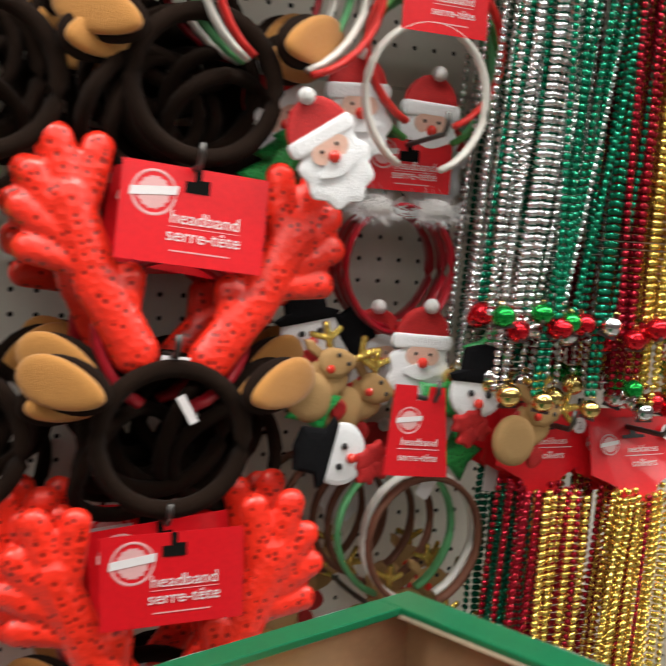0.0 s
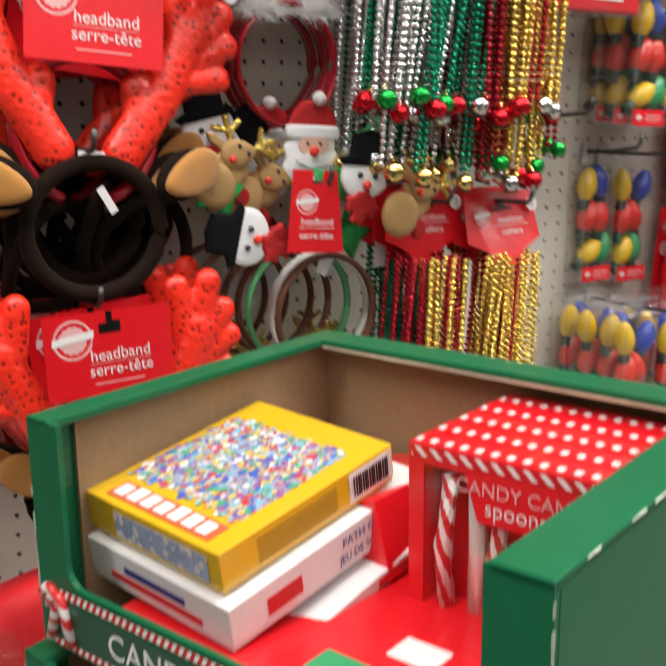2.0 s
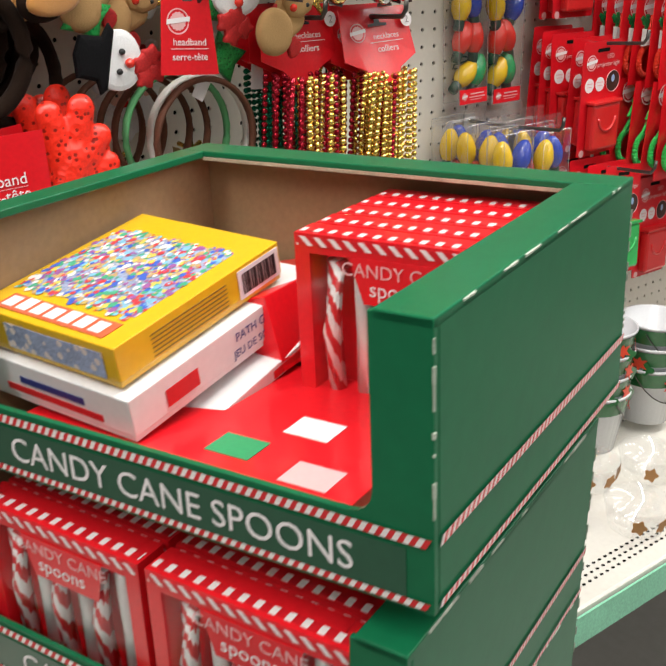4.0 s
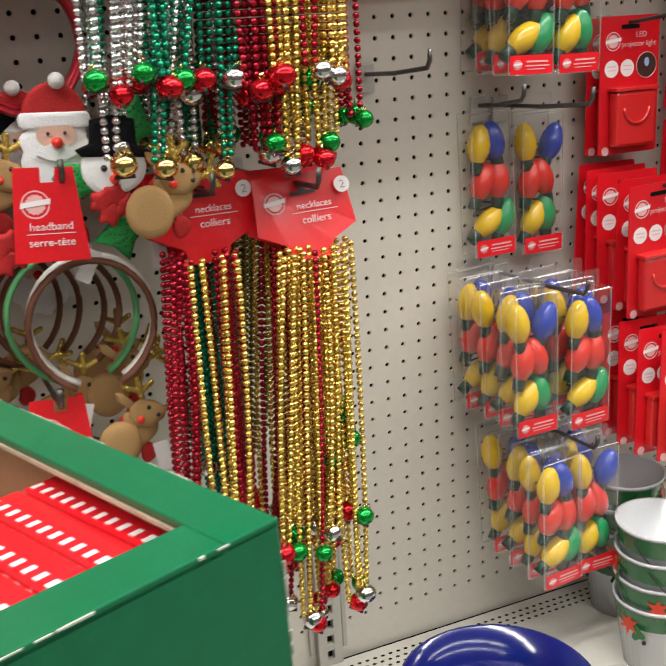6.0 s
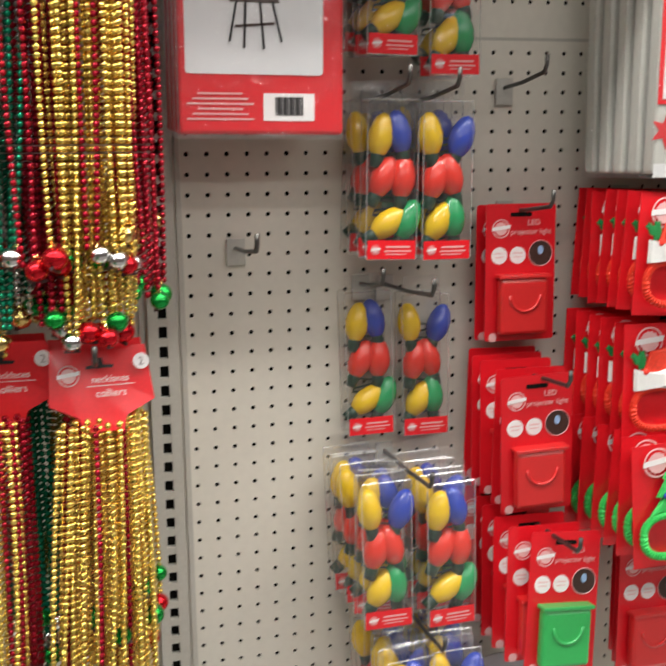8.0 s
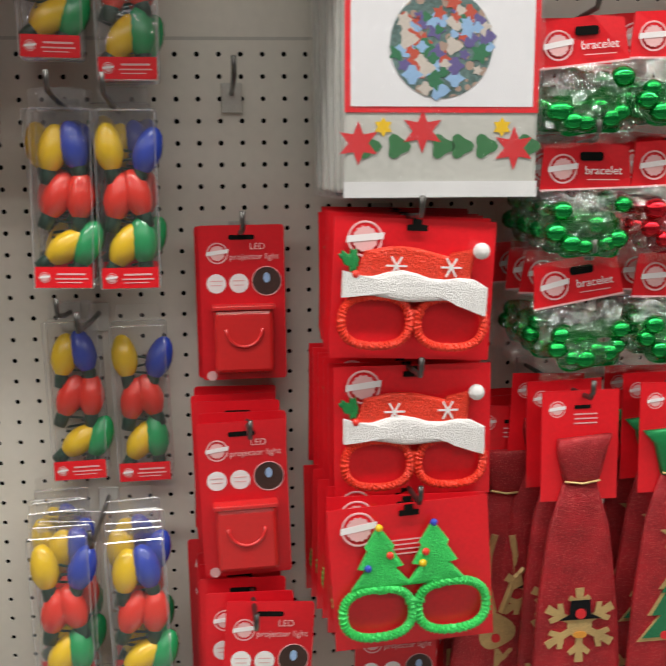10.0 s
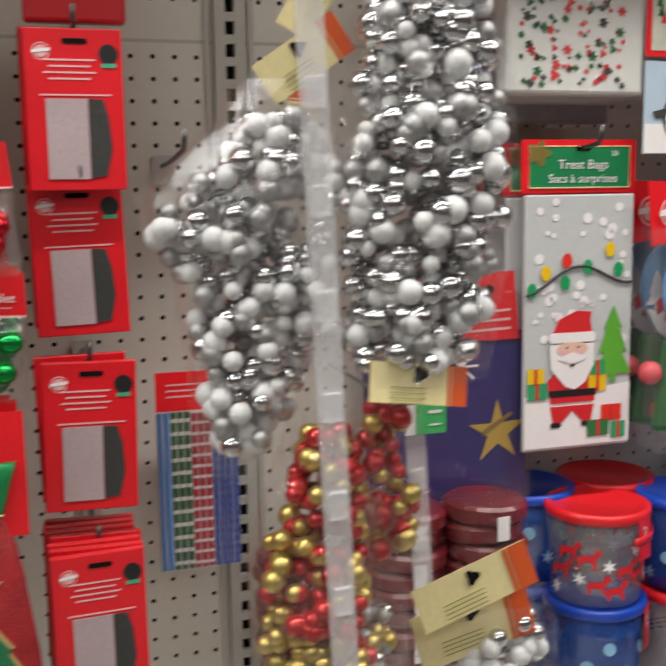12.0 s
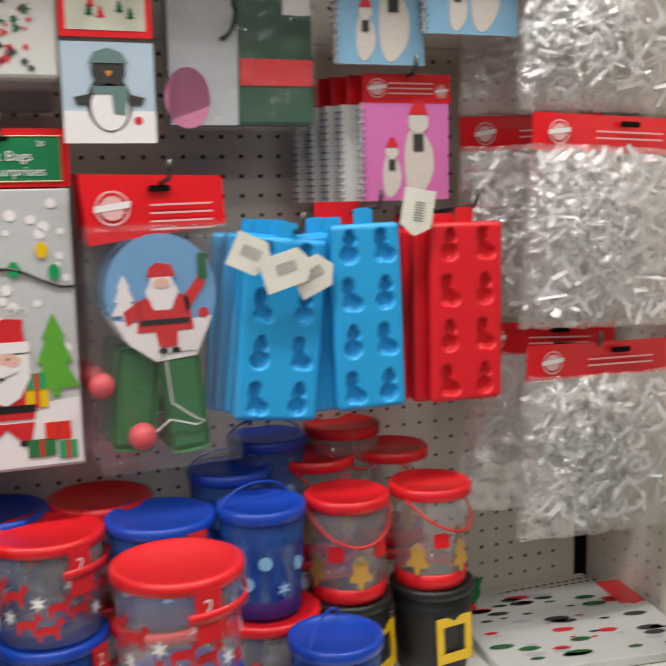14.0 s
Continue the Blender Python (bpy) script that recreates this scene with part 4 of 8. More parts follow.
for k in range(3):
    copy_thing(led, pose(0.585 + 0.012 * k, -0.15 + 0.03 * k, 0.652, -3, 2, 3))
for hz, hl in ((1.272, 0.14), (1.062, 0.2), (0.868, 0.24)):
    hook(0.424, hz, hl)

# ---- packaged tablecloth with a stool picture ----
WHITE_PIC = mat("white_photo_print", (0.74, 0.74, 0.76), 0.35, 0, 20, 0.06, coat=0.3)


def flat_pack(m, w, h, d, material, label, category, film=True, name="flat_pack"):
    p = thing(name, m, label, category)
    part("folded_cloth", box((-w / 2, -d, 0), (w / 2, -0.001, h), min(0.004, d * 0.3)), material, p)
    if film:
        part("bag_film", box((-w / 2 - 0.004, -d - 0.002, -0.006), (w / 2 + 0.004, 0.0, h + 0.004), 0.002), FILM, p, "clear bag")
    return p


for k in range(4):
    cp = flat_pack(pose(0.073 - 0.002 * k, -0.115 + 0.026 * k, 1.372 + 0.002 * k, 0, 0.6, 0), 0.186, 0.25, 0.022, RED_PACK, "red packaged chair cover with a stool picture in clear film", "chair cover", name="chair_cover_pack")
    if k == 0:
        part("picture_panel", plate(rect(0.154, 0.18, -0.008, 0.155, 0.004), 0.0005, y=-0.0225), WHITE_PIC, cp)
        for lx, top in ((-0.028, -0.020), (-0.012, -0.010), (0.010, 0.006), (0.030, 0.020)):
            part("stool_leg_print", tube([(lx - 0.008, -0.0242, 0.088 + 0.012 * abs(lx) / 0.03), (top - 0.008, -0.0242, 0.142)], 0.0013, 5), BLACK, cp)
        part("stool_seat_print", plate([(-0.036, 0.141), (0.020, 0.141), (0.018, 0.147), (-0.033, 0.147)], 0.0004, y=-0.0235), DARK_PIC, cp)
        part("stool_rail_print", plate([(-0.030, 0.114), (0.014, 0.118), (0.014, 0.121), (-0.030, 0.117)], 0.0003, y=-0.0235), DARK_PIC, cp)
        part("chair_cover_print", plate(rect(0.056, 0.05, -0.010, 0.182), 0.0004, y=-0.0235), STRIPE_R, cp)
        part("barcode_panel", plate(rect(0.058, 0.030, 0.030, 0.030), 0.0004, y=-0.0225), PRINT_WHITE, cp)
        bm = bmesh.new()
        for j in range(14):
            plate(rect(0.0014 + 0.0006 * (j % 3), 0.020, 0.015 + 0.0023 * j, 0.031), 0.0003, y=-0.0232, bm=bm)
        part("barcode", bm, BLACK, cp)
        bars([(-0.047, 0.044 - 0.0055 * j, 0.05 + 0.012 * (j % 3), 0.0018) for j in range(6)], PRINT_PINK, cp, -0.0226)

# ---- packaged tablecloth with an ornament picture ----
GLOBE = mat("ornament_picture_print", (0.10, 0.16, 0.15), 0.4, 0, 60, 0.7, fleck=(90, (0.35, 0.25, 0.2), 0.4))
POIN = mat("poinsettia_pattern_print", (0.5, 0.5, 0.46), 0.4, 0, 30, 0.15)
for k in range(5):
    op = flat_pack(pose(0.624 - 0.003 * k, -0.178 + 0.03 * k, 1.322, 0, 0.5 - 0.3 * k, 0), 0.200, 0.30, 0.024, POIN, "packaged tablecloth with a red-edged ornament picture", "tablecloth", name="tablecloth_pack")
    if k == 0:
        part("picture_border", plate(rect(0.198, 0.22, 0, 0.190), 0.0006, y=-0.0245), RED_CARD, op)
        part("picture_panel", plate(rect(0.186, 0.208, 0, 0.190), 0.0006, y=-0.0252), WHITE_PIC, op)
        part("ornament_print", plate(disc(0.052, -0.002, 0.146, 30), 0.0004, y=-0.026), GLOBE, op)
        rr = random.Random(8)
        for c, cc in (("a", (0.45, 0.08, 0.05)), ("b", (0.04, 0.16, 0.08)), ("c", (0.25, 0.4, 0.6)), ("d", (0.5, 0.45, 0.4)), ("e", (0.12, 0.1, 0.25))):
            bm = bmesh.new()
            for _ in range(16):
                a, q = rr.uniform(0, 6.28), 0.046 * rr.random() ** 0.5
                plate(wavy(rr.uniform(0.004, 0.009), 0.3, rr.randint(3, 5), -0.002 + q * math.cos(a), 0.146 + q * math.sin(a), 10), 0.0002, y=-0.0266 - 0.0001 * rr.random(), bm=bm)
            tagged(part("ornament_patch", bm, mat("ornament_patch_" + c, cc, 0.4), op), kind="stuff")
        for j, (x, z, c) in enumerate(((-0.02, 0.062, "r"), (-0.06, 0.066, "y"), (0.062, 0.066, "y"), (0.075, 0.045, "r"), (-0.085, 0.05, "r"))):
            part("poinsettia_print", plate(star(0.022 if c == "r" else 0.010, 0.010 if c == "r" else 0.006, 6, x, z), 0.0004, y=-0.0246), STRIPE_R if c == "r" else BULB["yellow"], op)
        for x in (-0.075, -0.045, 0.0, 0.02, 0.045, 0.09):
            part("leaf_print", plate(wavy(0.011, 0.25, 3, x, 0.047, 16), 0.0004, y=-0.0245), mat("leaf_pattern_print", (0.03, 0.16, 0.05), 0.4), op)
        part("bag_hem", box((-0.1, -0.0255, -0.004), (0.1, -0.0245, 0.012)), mat("white_hem", (0.7, 0.7, 0.7), 0.3), op)

# ---- novelty glasses on cards ----
TINSEL_R = mat("red_tinsel_cord", (0.80, 0.05, 0.022), 0.3, 0.25, 90, 0.35, 0.9, bump_scale=420)
TINSEL_G = mat("green_tinsel_cord", (0.045, 0.60, 0.12), 0.28, 0.25, 90, 0.35, 0.9, bump_scale=420)
HOLLY = mat("green_glitter_leaf_cloth", (0.01, 0.22, 0.05), 0.4, 0.2, 120, 0.5, 0.6, bump_scale=700)
PLUSH = mat("white_plush", (0.78, 0.77, 0.75), 0.95, 0, 90, 0.1, 1.0, sheen=0.6, bump_scale=700)


def card_with_slot(parent, w, h):
    part("card", plate(rect(w, h, 0, h / 2), 0.0012, bend=0.6), RED_CARD, parent)
    # Slot shape in near-black, the shade of a cut put into colour.
    part("hang_slot", plate([(-0.011, h - 0.012), (0.011, h - 0.012), (0.011, h - 0.006), (0.005, h - 0.0055), (0.005, h), (-0.005, h), (-0.005, h - 0.0055), (-0.011, h - 0.006)], 0.0004, y=-0.0014), HOLE_SHADE, parent)
    logo(0.0175, parent, -0.054, -0.001, h - 0.022)


def lens_ring(cx, cz, rx, rz, r, mt, parent):
    """A lens rim wound with tinsel cord: the thickness ripples along it."""
    bm = bmesh.new()
    n, segs = 90, 7
    rings = []
    for k in range(n):
        a = 2 * math.pi * k / n
        c, q = math.cos(a), math.sin(a)
        px, pz = rx * math.copysign(abs(c) ** 0.8, c), rz * math.copysign(abs(q) ** 0.8, q)
        nx, nz = px / rx ** 2, pz / rz ** 2
        ln = math.hypot(nx, nz) or 1
        rr = r * (1.14 if k % 2 else 0.9)
        rings.append([bm.verts.new((cx + px + rr * math.cos(2 * math.pi * j / segs + 0.5 * (k % 2)) * nx / ln, -0.006 + rr * math.sin(2 * math.pi * j / segs + 0.5 * (k % 2)), cz + pz + rr * math.cos(2 * math.pi * j / segs + 0.5 * (k % 2)) * nz / ln)) for j in range(segs)])
    for k in range(n):
        p, q = rings[k], rings[(k + 1) % n]
        for j in range(segs):
            bm.faces.new((p[j], p[(j + 1) % segs], q[(j + 1) % segs], q[j]))
    part("lens_rim", bm, mt, parent)


def santa_glasses(m, dark=False):
    g = thing("novelty_glasses", m, "red party glasses with white plush Santa hat on card", "party glasses", "party glasses on cards")
    w, h = 0.172, 0.146
    card_with_slot(g, w, h)
    mt = TINSEL_R
    for s in (-1, 1):
        lens_ring(s * 0.040, 0.040, 0.036, 0.026, 0.0046, mt, g)
    part("bridge", tube([(-0.010, -0.006, 0.048), (0, -0.0065, 0.051), (0.010, -0.006, 0.048)], 0.0035, 8), mt, g, smooth=True)
    hat = [(-0.066, 0.078)] + [(-0.054 + 0.012 * k, 0.112 + 0.006 * math.sin(k * 0.5)) for k in range(10)] + [(0.062, 0.118), (0.058, 0.078)]
    part("hat_crown", pillow(hat, 0.002, 0.004, y=-0.003), mt, g, "red woven hat")
    brim = [(-0.077 + 0.0154 * k, 0.064 + 0.003 * math.sin(k) - 0.0010 * max(0, k - 5) ** 2 * 0.6) for k in range(11)] + [(0.077 - 0.0154 * k, 0.090 + 0.004 * math.sin(k * 1.3) - 0.0008 * max(0, 5 - k) ** 2 * 0.6) for k in range(11)]
    part("hat_brim", pillow(brim, 0.003, 0.006, y=-0.006), PLUSH, g, "white plush brim")
    part("pompom", ball(0.0088, (0.068, -0.008, 0.116), 12, 8), PLUSH, g, "white pompom", True)
    for sx in (-0.022, 0.036):
        bm = bmesh.new()
        for k in range(3):
            a = math.pi * k / 3
            plate([(sx + 0.011 * math.cos(a) - 0.001 * math.sin(a), 0.098 + 0.011 * math.sin(a) + 0.001 * math.cos(a)), (sx - 0.011 * math.cos(a) - 0.001 * math.sin(a), 0.098 - 0.011 * math.sin(a) + 0.001 * math.cos(a)), (sx - 0.011 * math.cos(a) + 0.001 * math.sin(a), 0.098 - 0.011 * math.sin(a) - 0.001 * math.cos(a)), (sx + 0.011 * math.cos(a) + 0.001 * math.sin(a), 0.098 + 0.011 * math.sin(a) - 0.001 * math.cos(a))], 0.001, y=-0.0100 - 0.0003 * k, bm=bm)
        part("snowflake_patch", bm, PRINT_WHITE, g)
    for dx, a in ((0, 0), (-0.010, 50)):
        part("holly_leaf", pillow(wavy(0.0055, 0.14, 6, 0, 0, 24, 0.012), 0.001, 0.002, y=-0.004), HOLLY, g, "green glitter leaf", m=pose(-0.066 + dx * 0.5, 0, 0.102, 0, -a, 0))
    part("berry", ball(0.0045, (-0.064, -0.011, 0.088), 10, 6), BULB["red"], g, smooth=True)
    return g


sg = santa_glasses(pose(0.593, -0.200, 1.150, -2, 3.5, 2))
for k in range(1, 7):
    copy_thing(sg, pose(0.590 + 0.002 * k, -0.198 + 0.028 * k, 1.152, rng.uniform(-2, 2), rng.uniform(-2, 4), rng.uniform(-3, 3)))
for k in range(0, 6):
    copy_thing(sg, pose(0.601 - 0.003 * k, -0.182 + 0.028 * k, 0.992, rng.uniform(-2, 2), rng.uniform(-1, 1), rng.uniform(-3, 3)))


def tree_glasses(m):
    g = thing("novelty_glasses", m, "bright green party glasses with two fir trees on card", "party glasses", "party glasses on cards")
    w, h = 0.172, 0.156
    card_with_slot(g, w, h)
    for s in (-1, 1):
        lens_ring(s * 0.040, 0.042, 0.037, 0.027, 0.0050, TINSEL_G, g)
        cx = -0.034 if s < 0 else 0.024
        part("fir_tree", pillow(fir(0.066, 0.076, 3, cx, 0.062), 0.002, 0.004, y=-0.004), TINSEL_G, g, "green tinsel fir tree")
        for dx, dz, c in ((0, 0.071, "yellow" if s < 0 else "blue"), (0.010 * -s, 0.040, "red"), (-0.014, 0.028, "blue" if s < 0 else "yellow")):
            part("bauble", ball(0.0042, (cx + dx, -0.011, 0.066 + dz), 8, 6), BULB[c], g, c + " bauble", True)
    part("bridge", tube([(-0.010, -0.007, 0.052), (0.010, -0.007, 0.052)], 0.004, 8), TINSEL_G, g, smooth=True)
    bars([(0.0, 0.118 - 0.005 * k, 0.045, 0.0015) for k in range(4)], PRINT_PINK, g, -0.0014)
    return g


tg = tree_glasses(pose(0.594, -0.235, 0.846, -2, -3, 0))
for k in range(1, 6):
    copy_thing(tg, pose(0.592 - 0.003 * k, -0.233 + 0.03 * k, 0.845, rng.uniform(-2, 2), rng.uniform(-3, 3), rng.uniform(-3, 3)))
for hz in (1.290, 1.128, 0.992):
    hook(0.597, hz, 0.23)

# ---- bell bracelets in bags ----
FOIL_G = mat("green_foil_bell", (0.01, 0.30, 0.06), 0.15, 0.8, 60, 0.2)
FOIL_R = mat("red_foil_bell", (0.45, 0.01, 0.02), 0.15, 0.8, 60, 0.2)


def crinkled_bag(w, h, puff, r, nx=15, nz=13):
    """A clear bag hanging below z = 0: a swollen front and a flat back, both sharply creased."""
    bm = bmesh.new()
    folds = [(r.uniform(-1, 1), r.uniform(-1, 1), r.uniform(8, 26), r.uniform(0, 6)) for _ in range(6)]
    for side in (0, 1):
        grid = []
        for j in range(nz):
            row = []
            for i in range(nx):
                u, v = i / (nx - 1), j / (nz - 1)
                swell = math.sin(math.pi * u) ** 0.7 * math.sin(math.pi * min(1, v * 0.88 + 0.1)) ** 0.7
                crease = sum(abs(math.sin(f * (a * u + c * v) + p)) for a, c, f, p in folds) / 6 - 0.5
                y = -0.004 - puff * swell + 0.007 * crease + r.uniform(-0.0022, 0.0022) if side == 0 else 0.007 + 0.006 * crease
                row.append(bm.verts.new(((u - 0.5) * w * (0.98 + 0.05 * v) + r.uniform(-0.0015, 0.0015), y, -v * h + r.uniform(-0.0018, 0.0018))))
            grid.append(row)
        for j in range(nz - 1):
            for i in range(nx - 1):
                q = (grid[j][i], grid[j][i + 1], grid[j + 1][i + 1], grid[j + 1][i])
                if (i + j) % 2:
                    bm.faces.new((q[0], q[1], q[2]))
                    bm.faces.new((q[0], q[2], q[3]))
                else:
                    bm.faces.new((q[0], q[1], q[3]))
                    bm.faces.new((q[1], q[2], q[3]))
    return bm


def bracelet_pack(m, foil, seed, w=0.100, hh=0.046, bh=0.080):
    r = random.Random(seed)
    b = thing("bracelet_pack", m, ("green" if foil is FOIL_G else "red") + " jingle bell bracelet in clear bag with red header", "bracelet", "bracelet packs")
    hd = [(-w / 2, 0), (w / 2, 0.004), (w / 2 - 0.004, hh), (0.012, hh + 0.004), (-w / 2 + 0.004, hh)]
    part("header_card", plate(hd, 0.002, bend=0.8), RED_CARD, b)
    part("header_edge", plate([(-w / 2, -0.0015), (w / 2, 0.0025), (w / 2, 0.0045), (-w / 2, 0.0005)], 0.0005, y=-0.0015), PRINT_PINK, b)
    part("hang_slot", plate(rect(0.026, 0.009, 0.005, hh - 0.011, 0.003), 0.0004, y=-0.0022), HOLE_SHADE, b)
    logo(0.0145, b, -0.026, -0.002, 0.022)
    words("bracelet", 0.0125, PRINT_WHITE, b, 0.018, -0.0026, 0.0165)
    bars([(0.018, 0.011, 0.034, 0.001)], PRINT_PINK, b, -0.0022)
    part("bag", crinkled_bag(w, bh, 0.026, r, 15, 13), POLY, b, "crinkled clear bag")
    ribbon = bmesh.new()
    ring = [(0.036 * math.cos(a), -0.008 + 0.010 * math.sin(a), -0.046 + 0.016 * math.sin(a) + 0.004 * math.sin(3 * a)) for a in [2 * math.pi * k / 24 for k in range(24)]]
    vs = [[ribbon.verts.new((x, y, z + dz)) for x, y, z in ring] for dz in (-0.010, 0.0, 0.010)]
    for p, q in zip(vs, vs[1:]):
        for k in range(24):
            ribbon.faces.new((p[k], p[(k + 1) % 24], q[(k + 1) % 24], q[k]))
    part("strap", ribbon, foil, b, "foil strap", True)
    for k in range(8):
        a = math.pi * (k + 0.5) / 8 + math.pi
        up = 0.030 if k % 3 == 1 else 0.0
        part("bell", ball(r.uniform(0.0105, 0.0135), (0.036 * math.cos(a), -0.015 + r.uniform(-0.003, 0.002), -0.040 + 0.018 * math.sin(a) + up * r.random()), 10, 7, scale=(1, 0.9, 0.85)), foil, b, smooth=True)
    return b


for k, (x, z, foil) in enumerate(((0.775, 1.448, FOIL_G), (0.874, 1.455, FOIL_G), (0.782, 1.322, FOIL_G), (0.882, 1.325, FOIL_R), (0.780, 1.203, FOIL_G), (0.888, 1.205, FOIL_G))):
    base = bracelet_pack(pose(x, -0.190, z, -3, (-4, 2, 1, 0, -7, 4)[k], 0), foil, k)
    for j in range(1, 4):
        copy_thing(base, pose(x - 0.004 * j, -0.190 + 0.038 * j, z + 0.003 * j, 0, rng.uniform(-5, 5), rng.uniform(-6, 6)))
for hx, hz in ((0.782, 1.492), (0.88, 1.496), (0.786, 1.362), (0.886, 1.366), (0.786, 1.240), (0.892, 1.242)):
    hook(hx, hz, 0.2)

# ---- novelty ties on cards ----
TIE = mat("dark_red_glitter_cloth", (0.34, 0.010, 0.016), 0.42, 0.25, 120, 0.55, 0.7, bump_scale=700, fleck=(620, (0.75, 0.16, 0.13), 0.2))
GOLD_CLOTH = mat("gold_cloth", (0.55, 0.38, 0.16), 0.4, 0.4, 120, 0.3, 0.3)
FELT_G = mat("green_felt", (0.01, 0.13, 0.05), 0.9, 0, 120, 0.2, 0.4)
BLACK_FELT = mat("black_felt", (0.006, 0.006, 0.007), 0.95, 0, 90, 0.3, 0.3, spec=0.15)


def tie(m, kind):
    t = thing("novelty_tie", m, {"tree": "dark red sparkly tie with green knot and fir patch", "flake": "dark red sparkly tie with snowflake face patch", "deer": "dark red sparkly tie with gold reindeer patch"}[kind] + " on card", "tie", "novelty ties")
    part("card", plate(rect(0.086, 0.122, 0, -0.061), 0.0012), RED_CARD, t)
    part("hang_slot", plate(rect(0.018, 0.004, 0.002, -0.018), 0.0004, y=-0.0014), HOLE_SHADE, t)
    logo(0.0085, t, -0.026, -0.001, -0.020)
    bars([(0.006, -0.026 - 0.005 * k, 0.026, 0.0014) for k in range(3)], PRINT_PINK, t, -0.0014)
    knot = [(-0.040 if kind == "tree" else -0.026, -0.052), (0.034, -0.048), (0.030, -0.062), (0.019, -0.102), (-0.018, -0.102), (-0.027, -0.066)]
    part("knot", pillow(knot, 0.003, 0.008, y=-0.002), mat("green_glitter_cloth", (0.01, 0.24, 0.07), 0.4, 0.3, 120, 0.3, 0.4) if kind == "tree" else TIE, t, smooth=True)
    part("gold_cord", tube([(-0.019, -0.010, -0.098), (0, -0.013, -0.100), (0.020, -0.010, -0.098)], 0.0012, 6), GOLD_CLOTH, t)
    blade = [(-0.018, -0.100), (0.018, -0.100), (0.034, -0.150), (0.046, -0.24), (0.054, -0.36), (0.052, -0.40), (0, -0.44), (-0.052, -0.40), (-0.054, -0.36), (-0.046, -0.24), (-0.034, -0.150)]
    part("blade", pillow(blade, 0.002, 0.007, y=-0.002), TIE, t, smooth=True)
    y = -0.0110
    if kind == "tree":
        part("fir_border", plate(fir(0.090, 0.100, 3, 0.002, -0.300), 0.001, y=y), GOLD_CLOTH, t)
        part("fir_patch", plate(fir(0.078, 0.086, 3, 0.002, -0.294), 0.0014, y=y - 0.001), FELT_G, t, "green fir tree patch")
        part("star_patch", plate(star(0.019, 0.008, 5, -0.002, -0.168), 0.0012, y=y), GOLD_CLOTH, t)
        for x, z in ((-0.002, -0.224), (0.003, -0.250), (-0.012, -0.283)):
            part("felt_dot", plate(disc(0.005, x, z, 12), 0.001, y=y - 0.0026), STRIPE_R, t)
    elif kind == "flake":
        bm = bmesh.new()
        for k in range(6):
            a = math.pi * k / 3
            q = Matrix.Rotation(a, 2)
            pts = [q @ Vector(p) for p in ((-0.004, 0.008), (0.004, 0.008), (0.004, 0.022), (0.013, 0.030), (0.010, 0.035), (0.004, 0.031), (0.005, 0.043), (-0.005, 0.043), (-0.004, 0.031), (-0.010, 0.035), (-0.013, 0.030), (-0.004, 0.022))]
            plate([(p.x, p.y - 0.262) for p in pts], 0.001, y=y - 0.0002 * k, bm=bm)
        plate(disc(0.014, 0, -0.262), 0.0012, y=y - 0.001, bm=bm)
        part("snowflake_patch", bm, GOLD_CLOTH, t, "gold snowflake patch")
        part("hat_patch", plate([(-0.024, -0.254), (0.024, -0.254), (0.012, -0.248), (0.011, -0.232), (-0.011, -0.232), (-0.012, -0.248)], 0.001, y=y - 0.003), BLACK_FELT, t)
        part("nose_patch", plate(disc(0.006, 0.0, -0.247, 12), 0.001, y=y - 0.0045), STRIPE_R, t)
        part("carrot_patch", plate(disc(0.008, 0.0, -0.272, 12, 0.004), 0.001, y=y - 0.003), mat("orange_felt", (0.6, 0.25, 0.03), 0.8), t)
    else:
        for s in (-1, 1):
            part("antler_patch", tube([(s * 0.005, y, -0.245), (s * 0.014, y, -0.215), (s * 0.016, y, -0.175), (s * 0.010, y, -0.150)], 0.0045, 6), GOLD_CLOTH, t)
            part("antler_patch", tube([(s * 0.015, y, -0.205), (s * 0.028, y, -0.190)], 0.0035, 6), GOLD_CLOTH, t)
        part("head_patch", plate(wavy(0.022, 0.1, 3, 0, -0.268, 24), 0.001, y=y), GOLD_CLOTH, t)
        part("nose_patch", plate(disc(0.0055, 0, -0.276, 12), 0.001, y=y - 0.002), STRIPE_R, t)
    words("MERRY", 0.030, GOLD_CLOTH, t, 0.0, y - 0.001, -0.352, bold=0.0012)
    return t


for kind, x, y, z in (("flake", 0.779, -0.205, 1.110), ("tree", 0.886, -0.212, 1.117), ("deer", 0.726, -0.130, 1.075)):
    base = tie(pose(x, y, z, -2, 0 if kind != "deer" else 4, 0), kind)
    for j in range(1, 3):
        copy_thing(base, pose(x - 0.006 * j, y + 0.034 * j, z + 0.004, 0, rng.uniform(-3, 3), rng.uniform(-4, 4)))
for hx, hz in ((0.783, 1.094), (0.889, 1.100)):
    hook(hx, hz, 0.22)

# ---- packs with a grey cloth window ----
GREYC = mat("pale_grey_cloth", (0.42, 0.33, 0.34), 0.8, 0, 60, 0.1, 0.2)
DKGREY = mat("charcoal_cloth", (0.035, 0.035, 0.032), 0.9, 0, 60, 0.3, 0.3)


